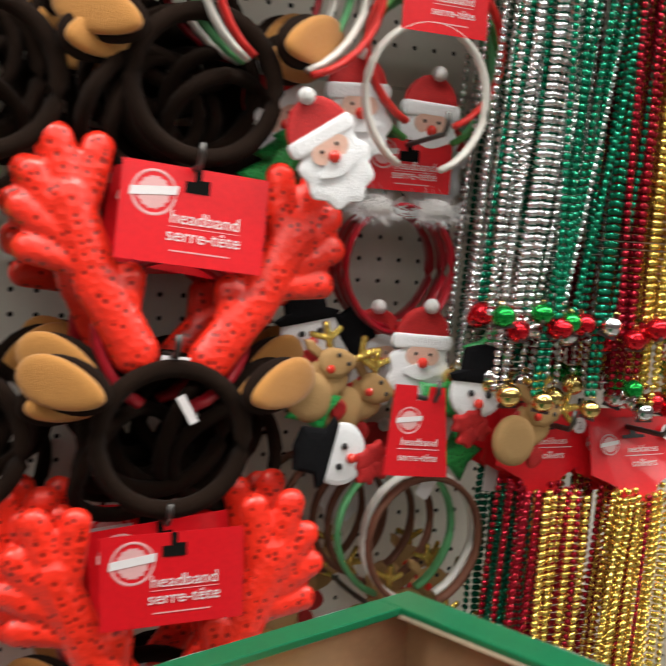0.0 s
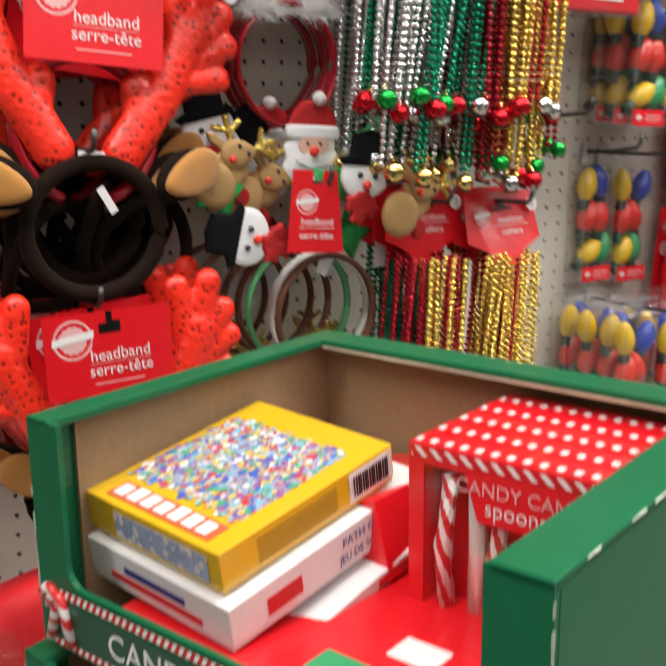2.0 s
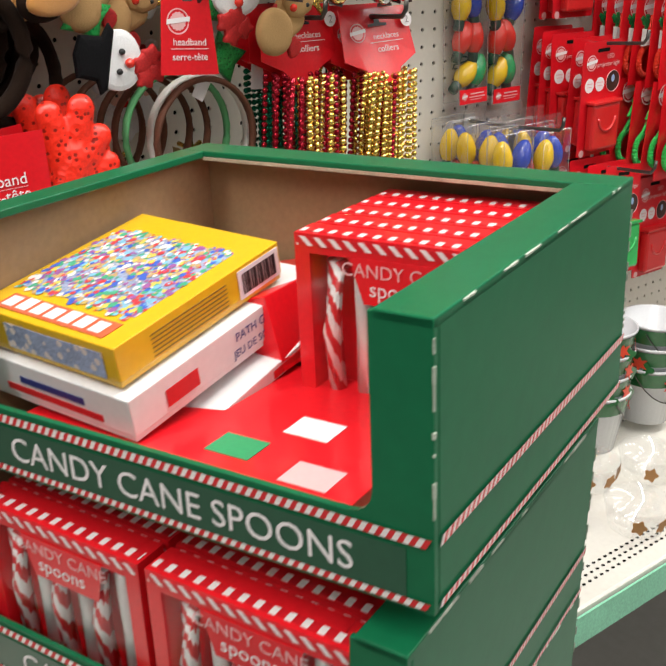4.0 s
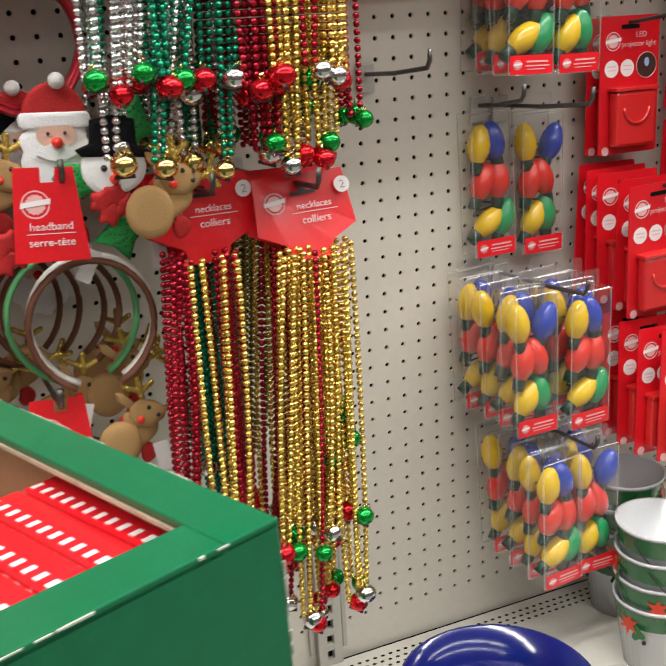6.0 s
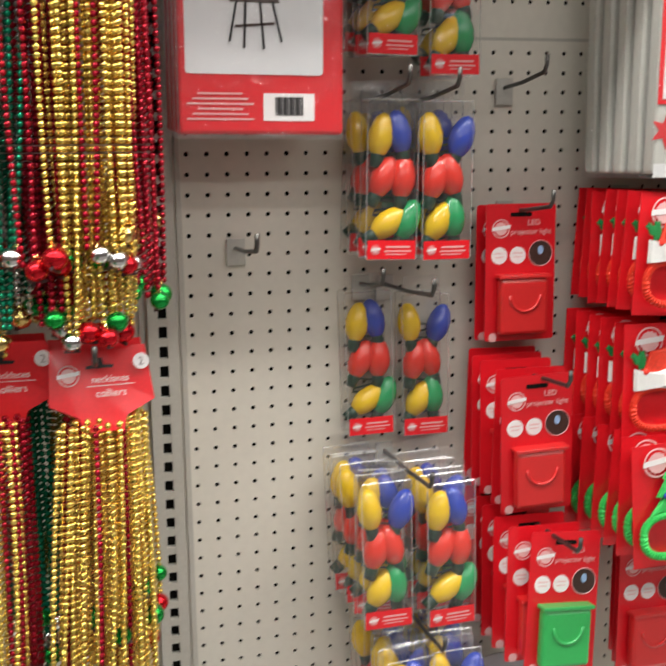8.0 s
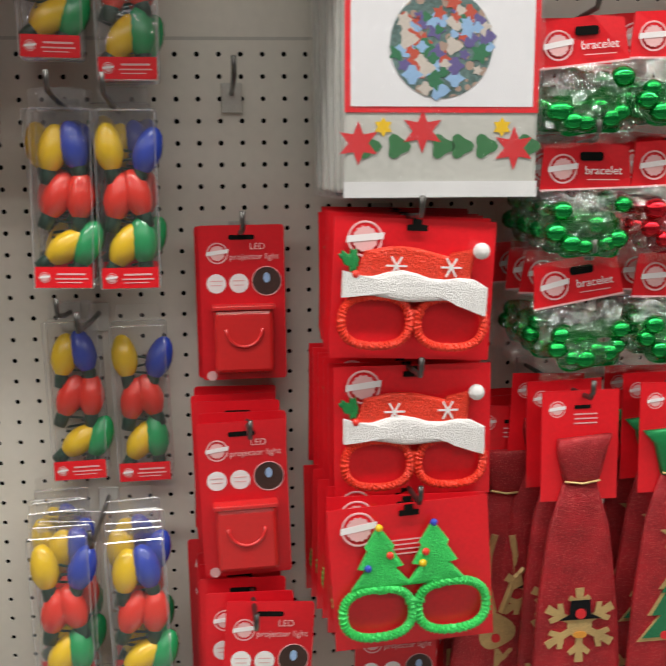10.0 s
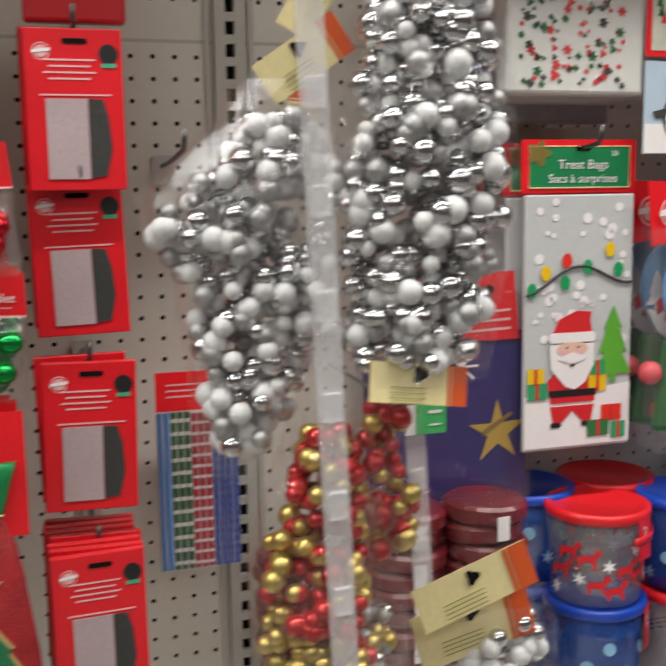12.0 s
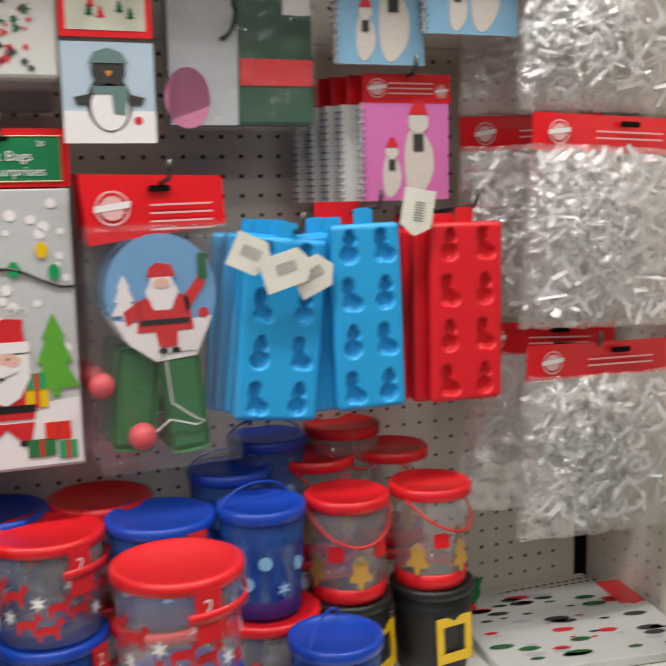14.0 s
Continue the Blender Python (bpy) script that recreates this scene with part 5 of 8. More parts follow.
def sock_pack(m, w=0.094, h=0.156):
    c = thing("hosiery_pack", m, "red card pack with pale and dark grey cloth window", "hosiery pack", "hosiery packs")
    part("card", box((-w / 2, -0.009, 0), (w / 2, 0, h), 0.001), RED_PACK, c)
    part("hang_slot", plate(rect(0.024, 0.005, 0.002, h - 0.012, 0.002), 0.0004, y=-0.0094), HOLE_SHADE, c)
    part("pale_cloth", plate(rect(0.040, 0.078, -0.008, 0.050), 0.0012, y=-0.0092), GREYC, c, "pale grey cloth")
    part("dark_cloth", plate([(0.0125, 0.012), (0.028, 0.014), (0.034, 0.04), (0.032, 0.07), (0.027, 0.088), (0.0125, 0.089)], 0.0012, y=-0.0092), DKGREY, c, "charcoal cloth")
    part("window_edge", plate(rect(0.068, 0.0016, 0.001, 0.0925), 0.0005, y=-0.0092), PRINT_PINK, c)
    part("size_disc", plate(disc(0.0095, 0.034, h - 0.024, 18), 0.0004, y=-0.0094), BLACK, c)
    part("size_mark", plate(rect(0.014, 0.004, 0.034, h - 0.035), 0.0004, y=-0.0096), mat("teal_print", (0.05, 0.35, 0.2), 0.4), c)
    logo(0.008, c, -0.030, -0.009, h - 0.022)
    bars([(-0.004, h - 0.030 - 0.006 * k, 0.05 - 0.01 * (k % 2), 0.0018) for k in range(4)], PRINT_PINK, c, -0.0094)
    return c


sp = sock_pack(pose(0.995, -0.152, 1.325))
for x, y, z in ((0.990, -0.12, 1.33), (0.995, -0.125, 1.176), (0.992, -0.09, 1.18), (0.992, -0.155, 0.996), (0.990, -0.12, 0.998), (0.993, -0.185, 0.804), (0.992, -0.172, 0.806), (0.991, -0.159, 0.808), (0.990, -0.146, 0.810), (0.989, -0.133, 0.812), (0.988, -0.12, 0.814), (0.987, -0.107, 0.816)):
    copy_thing(sp, pose(x, y, z, rng.uniform(-1, 1), rng.uniform(-1.5, 1.5), rng.uniform(-3, 3)))
for hz in (1.472, 1.318, 1.140, 0.945):
    hook(0.997, hz, 0.15)
red_top = flat_pack(pose(1.0, -0.12, 1.49), 0.1, 0.12, 0.02, RED_PACK, "red card pack hanging over the others", "hosiery pack", False, "hosiery_pack")

# ---- pencils ----
pk = thing("pencil_pack", pose(1.120, -0.050, 0.878), "pack of patterned pencils with a red header on a hook", "pencils")
part("header_card", plate(rect(0.094, 0.046, 0, 0.214), 0.0015, y=-0.004), RED_CARD, pk)
logo(0.009, pk, 0.030, -0.0056, 0.214, PRINT_WHITE)
bars([(-0.012, 0.222 - 0.007 * k, 0.045, 0.002) for k in range(3)], PRINT_PINK, pk, -0.0058)
PENC = [stripes("pencil_blue", (0.06, 0.22, 0.5), (0.05, 0.16, 0.4), 18), stripes("pencil_green_dots", (0.01, 0.10, 0.04), (0.6, 0.6, 0.58), 20, (0, radians(90), 0), 0.8), stripes("pencil_red_dots", (0.38, 0.01, 0.03), (0.65, 0.6, 0.6), 24, (0, radians(90), 0), 0.82), stripes("pencil_dark_blue", (0.02, 0.05, 0.26), (0.04, 0.1, 0.35), 30, (0, radians(90), 0), 0.7)]
for k in range(12):
    part("pencil", tube([(-0.044 + 0.008 * k, -0.008, 0.0), (-0.044 + 0.008 * k, -0.008, 0.190)], 0.0038, 6), PENC[(0, 0, 1, 1, 1, 2, 2, 2, 3, 3, 3, 3)[k]], pk)
part("bag_film", box((-0.049, -0.0135, -0.004), (0.049, -0.002, 0.192), 0.001), FILM, pk)
hook(1.155, 1.098, 0.19, rise=-0.02)

# ---- goods on the lower shelf ----
ENAMEL = mat("white_enamel", (0.60, 0.61, 0.63), 0.2, 0, 40, 0.05, coat=0.5)
POT_GREEN = mat("dark_green_enamel_band", (0.02, 0.12, 0.035), 0.25, 0, 40, 0.2, coat=0.4)
POIN_RED = mat("poinsettia_red_print", (0.55, 0.05, 0.02), 0.3, 0, 40, 0.15)


def pail(m, dark=False):
    b = thing("small_pail", m, "white enamel pail with green rim band and red flower" if not dark else "white snowman face pail", "pail", "nested pails")
    part("body", lathe([(0.0, 0.002), (0.041, 0.002), (0.042, 0.0), (0.058, 0.105), (0.0605, 0.107), (0.0605, 0.111), (0.057, 0.110), (0.0405, 0.004), (0.0, 0.004)], 32), ENAMEL, b, smooth=True)
    part("rim_band", lathe([(0.0542, 0.077), (0.0585, 0.104)], 32), POT_GREEN, b, smooth=True)
    for a in (250, 300, 120):
        part("flower", plate(star(0.017, 0.007, 6, 0, 0), 0.0006), POIN_RED, b, "red poinsettia print", m=pose(0.0575 * math.cos(radians(a)), 0.0575 * math.sin(radians(a)), 0.082, -8, 0, a + 90))
        part("leaf", plate(wavy(0.010, 0.3, 3, 0.016, -0.008, 14), 0.0005), POT_GREEN, b, m=pose(0.0565 * math.cos(radians(a)), 0.0565 * math.sin(radians(a)), 0.082, -8, 0, a + 90))
        part("eye", ball(0.003, (0, 0, 0), 8, 6), BLACK, b, m=pose(0.0515 * math.cos(radians(a + 22)), 0.0515 * math.sin(radians(a + 22)), 0.056))
    part("wire_handle", tube([(0.059 * math.cos(radians(q)), -0.059 * math.sin(radians(q)) * 0.75 - 0.006, 0.098 - 0.055 * math.sin(radians(q))) for q in range(0, 181, 15)], 0.0012, 5), STEEL, b)
    return b


pl = pail(pose(0.378, -0.215, 0.515, 0, 0, 8))
for x, y, z, a in ((0.378, -0.215, 0.475, 30), (0.379, -0.214, 0.435, -20), (0.378, -0.216, 0.401, 70), (0.425, -0.082, 0.52, 60), (0.425, -0.082, 0.48, 10), (0.425, -0.082, 0.44, 100), (0.425, -0.082, 0.401, 20), (0.510, -0.23, 0.50, 15), (0.510, -0.23, 0.46, 75), (0.510, -0.23, 0.42, 5)):
    copy_thing(pl, pose(x, y, z, 0, 0, a))

BOWL_BLUE = mat("cobalt_melamine", (0.005, 0.011, 0.15), 0.15, 0, 20, 0.15, coat=0.4)
bowl = thing("serving_bowl", pose(0.066, -0.292, 0.401), "deep cobalt blue glossy bowl on the shelf", "bowl")
part("bowl_body", lathe([(0.0, 0.004), (0.05, 0.004), (0.055, 0.0), (0.080, 0.025), (0.108, 0.075), (0.119, 0.118), (0.122, 0.121), (0.118, 0.121), (0.104, 0.075), (0.076, 0.028), (0.045, 0.010), (0.0, 0.009)], 48), BOWL_BLUE, bowl, smooth=True)
for a, c in ((235, PRINT_WHITE), (255, STRIPE_R), (275, POT_GREEN), (300, PRINT_WHITE), (322, STRIPE_R)):
    part("painted_figure", plate(wavy(0.016, 0.2, 4, 0, 0, 20), 0.0008), c, bowl, m=pose(0.1045 * math.cos(radians(a)), 0.1045 * math.sin(radians(a)), 0.062, 28, 0, a + 90))
for x, y, a in ((0.01, -0.01, 25), (0.03, 0.02, -40)):
    cn = thing("candy_cane", pose(0.066 + x, -0.292 + y, 0.413, 0, 0, a), "red and white striped candy cane lying in the blue bowl", "candy cane", "loose candy canes")
    part("cane", tube([(-0.05, 0, 0.002), (0.03, 0, 0.004)] + [(0.03 + 0.012 * math.sin(radians(q)), 0.012 - 0.012 * math.cos(radians(q)), 0.005) for q in range(30, 181, 30)], 0.0045, 8), stripes("cane_stripe", (0.62, 0.02, 0.03), (0.8, 0.77, 0.75), 40, (0, 0, radians(40))), cn, smooth=True)

GLASS_TUB = clear("clear_tumbler", gloss=0.08, rough=0.05, haze=0.04)
for x, y in ((0.265, -0.30), (0.365, -0.345), (0.225, -0.425)):
    tb = thing("clear_bag_tub", pose(x, y, 0.401), "clear plastic tub with gingerbread figures on the shelf", "tub", "clear tubs")
    part("tub_body", lathe([(0.0, 0.001), (0.040, 0.001), (0.046, 0.020), (0.050, 0.045), (0.0515, 0.046), (0.049, 0.046), (0.0445, 0.020), (0.0, 0.003)], 28), GLASS_TUB, tb, smooth=True)
    for a in (220, 265, 310):
        part("gingerbread_print", plate(wavy(0.010, 0.22, 5, 0, 0, 24, 0.013), 0.0006), mat("gingerbread_brown", (0.35, 0.17, 0.05), 0.6), tb, m=pose(0.0475 * math.cos(radians(a)), 0.0475 * math.sin(radians(a)), 0.026, 14, 0, a + 90))

# ---- right-hand bay: garlands in bags on a clip strip ----
BALL_W = mat("white_matt_ball", (0.70, 0.70, 0.70), 0.5, 0, 60, 0.06, coat=0.1)
BALL_S = mat("silver_mirror_ball", (0.66, 0.67, 0.68), 0.1, 1.0, 60, 0.06)
BALL_SG = mat("silver_matt_ball", (0.42, 0.42, 0.42), 0.45, 0.7, 60, 0.3, 0.3)
BALL_G = mat("gold_matt_ball", (0.6, 0.46, 0.14), 0.3, 0.85, 60, 0.15)
BALL_R = mat("red_shiny_ball", (0.48, 0.012, 0.015), 0.18, 0.5, 60, 0.1, coat=0.4)
CREAM = mat("cream_label_card", (0.72, 0.62, 0.32), 0.5, 0, 30, 0.08)
BIGB, BIGF = unit_ball(12, 9)


def ball_cluster(name, label, m, shape, n, mats, r_rng, seed, h, bag_w):
    """A bunch of small baubles in a tall clear bag; shape(s) gives half width and depth at height s."""
    r = random.Random(seed)
    g = thing(name, m, label, "garland", "bagged bauble garlands")
    sets = {k: [] for k in range(len(mats))}
    for _ in range(n):
        s = r.random()
        hw, hd, cx = shape(s)
        a, q = r.uniform(0, 6.283), r.random() ** 0.35
        rad = r.uniform(*r_rng)
        sets[r.randrange(len(mats))].append(((cx + hw * q * math.cos(a), hd * q * math.sin(a), s * h), rad))
    for k, lst in sets.items():
        c = np.array([p for p, _ in lst])
        rr = np.array([q for _, q in lst])
        vs = (c[:, None, :] + BIGB[None] * rr[:, None, None]).reshape(-1, 3)
        fs = [tuple(i * len(BIGB) + j for j in f) for i in range(len(c)) for f in BIGF]
        me = bpy.data.meshes.new("baubles")
        me.from_pydata(vs.tolist(), [], fs)
        me.polygons.foreach_set("use_smooth", [True] * len(me.polygons))
        me.materials.append(mats[k])
        tagged(part("baubles", me, None, g), kind="stuff")
    bm = bmesh.new()
    rows = []
    for j in range(14):
        s = j / 13
        hw, hd, cx = shape(s)
        rows.append([bm.verts.new((cx + (hw + 0.013) * math.cos(a) * r.uniform(0.95, 1.08), (hd + 0.012) * math.sin(a) * r.uniform(0.92, 1.1), s * (h + 0.04) - 0.015)) for a in [2 * math.pi * k / 12 for k in range(12)]])
    for p, q in zip(rows, rows[1:]):
        for k in range(12):
            bm.faces.new((p[k], p[(k + 1) % 12], q[(k + 1) % 12], q[k]))
    part("bag", bm, POLY, g, "crinkled clear bag")
    return g


def cream_tag(m, w=0.11, h=0.046, label="cream header card with an orange stripe"):
    t = thing("garland_header", m, label, "header card", "cream header cards")
    part("card", plate(rect(w, h), 0.0015, bend=0.6), CREAM, t)
    part("orange_end", plate(rect(w * 0.16, h, w * 0.42, 0), 0.0006, y=-0.0005), mat("orange_red_print", (0.6, 0.09, 0.02), 0.4), t)
    part("white_line", plate(rect(w * 0.03, h, w * 0.31, 0), 0.0006, y=-0.0005), mat("orange_red_print", (0.6, 0.09, 0.02), 0.4), t)
    bars([(-w * 0.12, -h * 0.1 - 0.004 * k, w * 0.36, 0.001) for k in range(4)], mat("olive_print", (0.3, 0.3, 0.1), 0.5), t, -0.0012)
    part("hang_slot", plate(wavy(0.006, 0.3, 3, 0, h * 0.24, 14), 0.0005, y=-0.0012), HOLE_SHADE, t)
    return t


ball_cluster("garland_bag", "silver and white bauble garland hanging in a clear bag", pose(1.100, -0.42, 1.118, 0, 0, 0), lambda s: (0.014 + 0.042 * math.sin(math.pi * min(1, 0.06 + 0.74 * s)) - 0.016 * max(0, s - 0.8) * 5, 0.028, 0.020 * math.sin(2.2 * s) - 0.036 * math.exp(-((s - 0.68) / 0.14) ** 2) + 0.020 * s * s), 400, [BALL_W, BALL_W, BALL_S, BALL_SG], (0.0065, 0.0105), 1, 0.262, 0.12)
ball_cluster("garland_bag", "large silver and white bauble garland in a clear bag", pose(1.229, -0.47, 1.190, 0, 0, 0), lambda s: (0.048 + 0.016 * math.sin(5 * s), 0.030, 0.014 * math.sin(2.6 * s)), 720, [BALL_W, BALL_S, BALL_SG, BALL_S], (0.0062, 0.0112), 2, 0.40, 0.15)
ball_cluster("garland_bag", "white bauble garland beside a clip strip", pose(1.158, -0.445, 1.195, 0, 0, 0), lambda s: (0.014, 0.014, 0.002 * math.sin(9 * s)), 26, [BALL_W, BALL_S], (0.006, 0.0085), 8, 0.15, 0.05)
ball_cluster("garland_bag", "red and gold bauble garland in a clear bag", pose(1.150, -0.46, 0.86, 0, 0, 0), lambda s: (0.042 - 0.026 * max(0, s - 0.7) * 3.3, 0.026, 0.004 * math.sin(9 * s) + 0.010 * max(0, s - 0.7) * 3.3), 300, [BALL_R, BALL_G, BALL_G, BALL_R], (0.0068, 0.0098), 3, 0.275, 0.14)
ball_cluster("garland_bag", "red and gold bauble garland at the edge of a clip strip", pose(1.214, -0.455, 1.03, 0, 0, 0), lambda s: (0.017, 0.016, 0.004 * math.sin(6 * s)), 42, [BALL_R, BALL_R, BALL_G], (0.0065, 0.0092), 4, 0.12, 0.08)
ball_cluster("garland_bag", "gold and dull silver bauble garland low in a clear bag", pose(1.190, -0.44, 0.80, 0, 0, 0), lambda s: (0.03, 0.02, 0.0), 90, [BALL_SG, BALL_G, BALL_S], (0.0062, 0.009), 7, 0.17, 0.08)
ball_cluster("garland_bag", "white bauble garland low in a clear bag", pose(1.338, -0.40, 0.78, 0, 0, 0), lambda s: (0.056 - 0.02 * s * s, 0.03, 0.0), 130, [BALL_W, BALL_W, BALL_S], (0.0085, 0.0115), 6, 0.150, 0.1)
cream_tag(pose(1.300, -0.435, 0.978, -8, -18, 0), 0.112, 0.040)
cream_tag(pose(1.306, -0.42, 0.935, -8, -12, 0), 0.112, 0.050)
cream_tag(pose(1.223, -0.495, 1.175, -10, 8, 4), 0.082, 0.031)
cream_tag(pose(1.164, -0.395, 1.428, 5, -34, -12), 0.078, 0.036)
cream_tag(pose(1.166, -0.375, 1.378, 0, -80, -30), 0.056, 0.028)
cream_tag(pose(1.176, -0.385, 1.480, 5, -60, -12), 0.070, 0.032)
for k, (tz, sx) in enumerate(((1.70, 1.167), (1.105, 1.312))):
    st = thing("clip_strip", pose(sx, -0.505 if k == 0 else -0.295, tz - (0.95 if k == 0 else 0.26), 0, -2.4 if k == 0 else -3, 0), "translucent plastic clip strip hanging down the upright", "clip strip", "clip strips")
    L = 0.95 if k == 0 else 0.26
    part("strip", box((-0.0105, -0.001, 0), (0.0105, 0.001, L), 0.0004), clear("milky_plastic", haze=0.30, gloss=0.10, rough=0.25), st)
    part("hanger_rod", tube([(0, 0.0015, L - 0.004), (0, 0.10, L - 0.002), (0, 0.50 if k == 0 else 0.29, L - 0.002)], 0.002, 6), STEEL, st, "thin steel hanger rod")
    for j in range(int(L / 0.075)):
        part("clip", box((-0.007, -0.006, 0.03 + 0.075 * j), (0.007, -0.0015, 0.052 + 0.075 * j), 0.001), clear("milky_plastic"), st)
gt = thing("shelf_tag", pose(1.310, -0.300, 1.082), "bright green shelf tag on a clip strip", "tag")
part("tag", plate(rect(0.040, 0.030, 0, 0.015), 0.001), mat("bright_green_tag", (0.06, 0.42, 0.12), 0.4, 0, 40, 0.1), gt)
bars([(0.008, 0.022, 0.014, 0.003), (0.008, 0.009, 0.012, 0.002)], PRINT_WHITE, gt, -0.0014)
part("tag_edge", plate(rect(0.010, 0.030, -0.018, 0.015), 0.0005, y=-0.0012), PRINT_WHITE, gt)

# wrapped red rolls standing on the shelf
RED_CELLO = mat("red_wrapped_paper", (0.13, 0.005, 0.010), 0.35, 0, 60, 0.7, 0.6, coat=0.2, bump_scale=90)
for x, y, h in ((1.335, -0.17, 0.265), (1.425, -0.19, 0.272), (1.225, -0.10, 0.20)):
    w = thing("wrapped_stack", pose(x, y, 0.701), "cellophane-wrapped stack of dark red paper goods", "paper goods", "wrapped red stacks")
    for k in range(12):
        part("wrapped_bundle", lathe([(0.0, 0.0), (0.044, 0.0005), (0.048, 0.004), (0.048, h / 12 - 0.005), (0.044, h / 12 - 0.001), (0.0, h / 12 - 0.0005)], 20), RED_CELLO, w, m=pose(0.003 * math.sin(k * 2.3), 0.002 * math.cos(k * 3.1), k * h / 12, 2 * math.sin(k * 1.7), 2 * math.cos(k * 2.9)))
    for k in range(6):
        part("white_label", box((-0.008, -0.0505, 0.008), (0.006, -0.0492, h / 6 - 0.010)), PRINT_WHITE, w, m=pose(0.002, 0, k * h / 6))
    part("cellophane", lathe([(0.0485, -0.0), (0.054, 0.02), (0.052, h * 0.3), (0.055, h * 0.6), (0.050, h + 0.004), (0.02, h + 0.010)], 16), POLY, w, "clear wrap")

# ---- cards and bags hanging in the right-hand bay ----
BLUE_CARD = mat("sky_blue_card", (0.03, 0.22, 0.52), 0.4, 0, 30, 0.06, coat=0.2)
GOLD_FOIL = mat("gold_foil", (0.7, 0.5, 0.12), 0.16, 1.0, 60, 0.2, 0.4)
tc1 = thing("gift_tag_card", pose(1.406, -0.140, 1.383, 0, 1, 0), "blue card with a gold foil fir tree on a hook", "gift card")
part("card", plate(rect(0.088, 0.127, 0, 0.0635), 0.0015), BLUE_CARD, tc1)
part("dark_header", plate(rect(0.088, 0.022, 0, 0.116), 0.0006, y=-0.0012), mat("dark_brown_print", (0.05, 0.035, 0.03), 0.4), tc1)
part("orange_spot", plate(disc(0.009, 0.028, 0.114), 0.0005, y=-0.0020), mat("orange_spot_print", (0.6, 0.3, 0.05), 0.4), tc1)
part("gold_tree", pillow(fir(0.058, 0.062, 3, -0.002, 0.030), 0.002, 0.004, y=-0.002), GOLD_FOIL, tc1, "gold foil fir tree")
part("white_base", box((-0.020, -0.008, 0.012), (0.018, -0.0015, 0.032), 0.001), PRINT_WHITE, tc1)
part("blister", box((-0.034, -0.012, 0.010), (0.032, -0.0016, 0.098), 0.004), CLEAR, tc1)
red_hd = thing("header_card", pose(1.404, -0.135, 1.513), "red header card above the blue card", "header card")
part("card", plate(rect(0.085, 0.09, 0, 0.045), 0.0015), RED_CARD, red_hd)
hook(1.392, 1.353, 0.1)
hook(1.405, 1.492, 0.15)

NAPKIN = mat("printed_paper_napkins", (0.62, 0.61, 0.58), 0.7, 0, 30, 0.06)
for k in range(3):
    np_ = flat_pack(pose(1.552, -0.125 + 0.04 * k, 1.426 - 0.006 * k, 0, 0, 0), 0.176, 0.20, 0.034, NAPKIN, "bag of white tissue printed with small red and green motifs", "tissue paper", name="tissue_bag")
    if k == 0:
        rr = random.Random(3)
        for c, mt in (("r", STRIPE_R), ("g", POT_GREEN), ("k", DKGREY)):
            bm = bmesh.new()
            for _ in range(80 if c != "k" else 30):
                plate(wavy(rr.uniform(0.0018, 0.0056), 0.35, rr.randint(3, 6), rr.uniform(-0.075, 0.06), rr.uniform(0.01, 0.17), 12), 0.0003, y=-0.0345, bm=bm)
            tagged(part("printed_motif", bm, mt, np_), kind="stuff")
    else:
        part("dark_motif", plate(wavy(0.012, 0.2, 5, 0.06, 0.02, 20), 0.0005, y=-0.035), mat("navy_print", (0.03, 0.06, 0.2), 0.5), np_)
gb = flat_pack(pose(1.547, -0.06, 1.398), 0.184, 0.2, 0.03, mat("dull_grey_pack", (0.3, 0.29, 0.31), 0.4, 0, 20, 0.2), "grey film-wrapped pack behind the tissue", "tissue paper", name="tissue_bag")

PALE_BLUE = mat("pale_blue_card", (0.42, 0.52, 0.62), 0.4, 0, 30, 0.05, coat=0.2)
pg = thing("greeting_pack", pose(1.690, -0.160, 1.359), "pale blue gift bag card with a penguin drawing", "gift bag")
part("panel", plate(rect(0.098, 0.106, 0, 0.053), 0.002), PALE_BLUE, pg)
part("snow", plate(rect(0.098, 0.034, 0, 0.017), 0.0005, y=-0.0022), PRINT_WHITE, pg)
part("penguin_body", plate(disc(0.024, 0, 0.042, 24, 0.030), 0.0005, y=-0.0028), DKGREY, pg)
part("penguin_belly", plate(disc(0.020, 0, 0.038, 24, 0.025), 0.0005, y=-0.0034), PRINT_WHITE, pg)
part("penguin_head", plate(disc(0.018, 0, 0.076, 20), 0.0005, y=-0.0034), DKGREY, pg)
part("penguin_cap", plate([(-0.021, 0.084), (0.021, 0.084), (0.015, 0.095), (0, 0.100), (-0.015, 0.095)], 0.0005, y=-0.004), mat("grey_green_print", (0.12, 0.2, 0.19), 0.5), pg)
part("penguin_scarf", plate([(-0.018, 0.060), (0.018, 0.060), (0.020, 0.050), (0.016, 0.030), (0.004, 0.032), (0.002, 0.052), (-0.018, 0.052)], 0.0005, y=-0.0042), mat("grey_green_print", (0.12, 0.2, 0.19), 0.5), pg)
for s in (-1, 1):
    part("penguin_wing", plate([(s * 0.020, 0.052), (s * 0.038, 0.048), (s * 0.034, 0.040), (s * 0.020, 0.042)][::s], 0.0005, y=-0.0030), DKGREY, pg)
part("penguin_beak", plate([(-0.004, 0.076), (0.004, 0.076), (0, 0.069)], 0.0005, y=-0.0042), mat("orange_felt"  , (0.6, 0.25, 0.03), 0.8), pg)
part("red_dot", plate(disc(0.0045, 0.030, 0.024), 0.0004, y=-0.0028), STRIPE_R, pg)
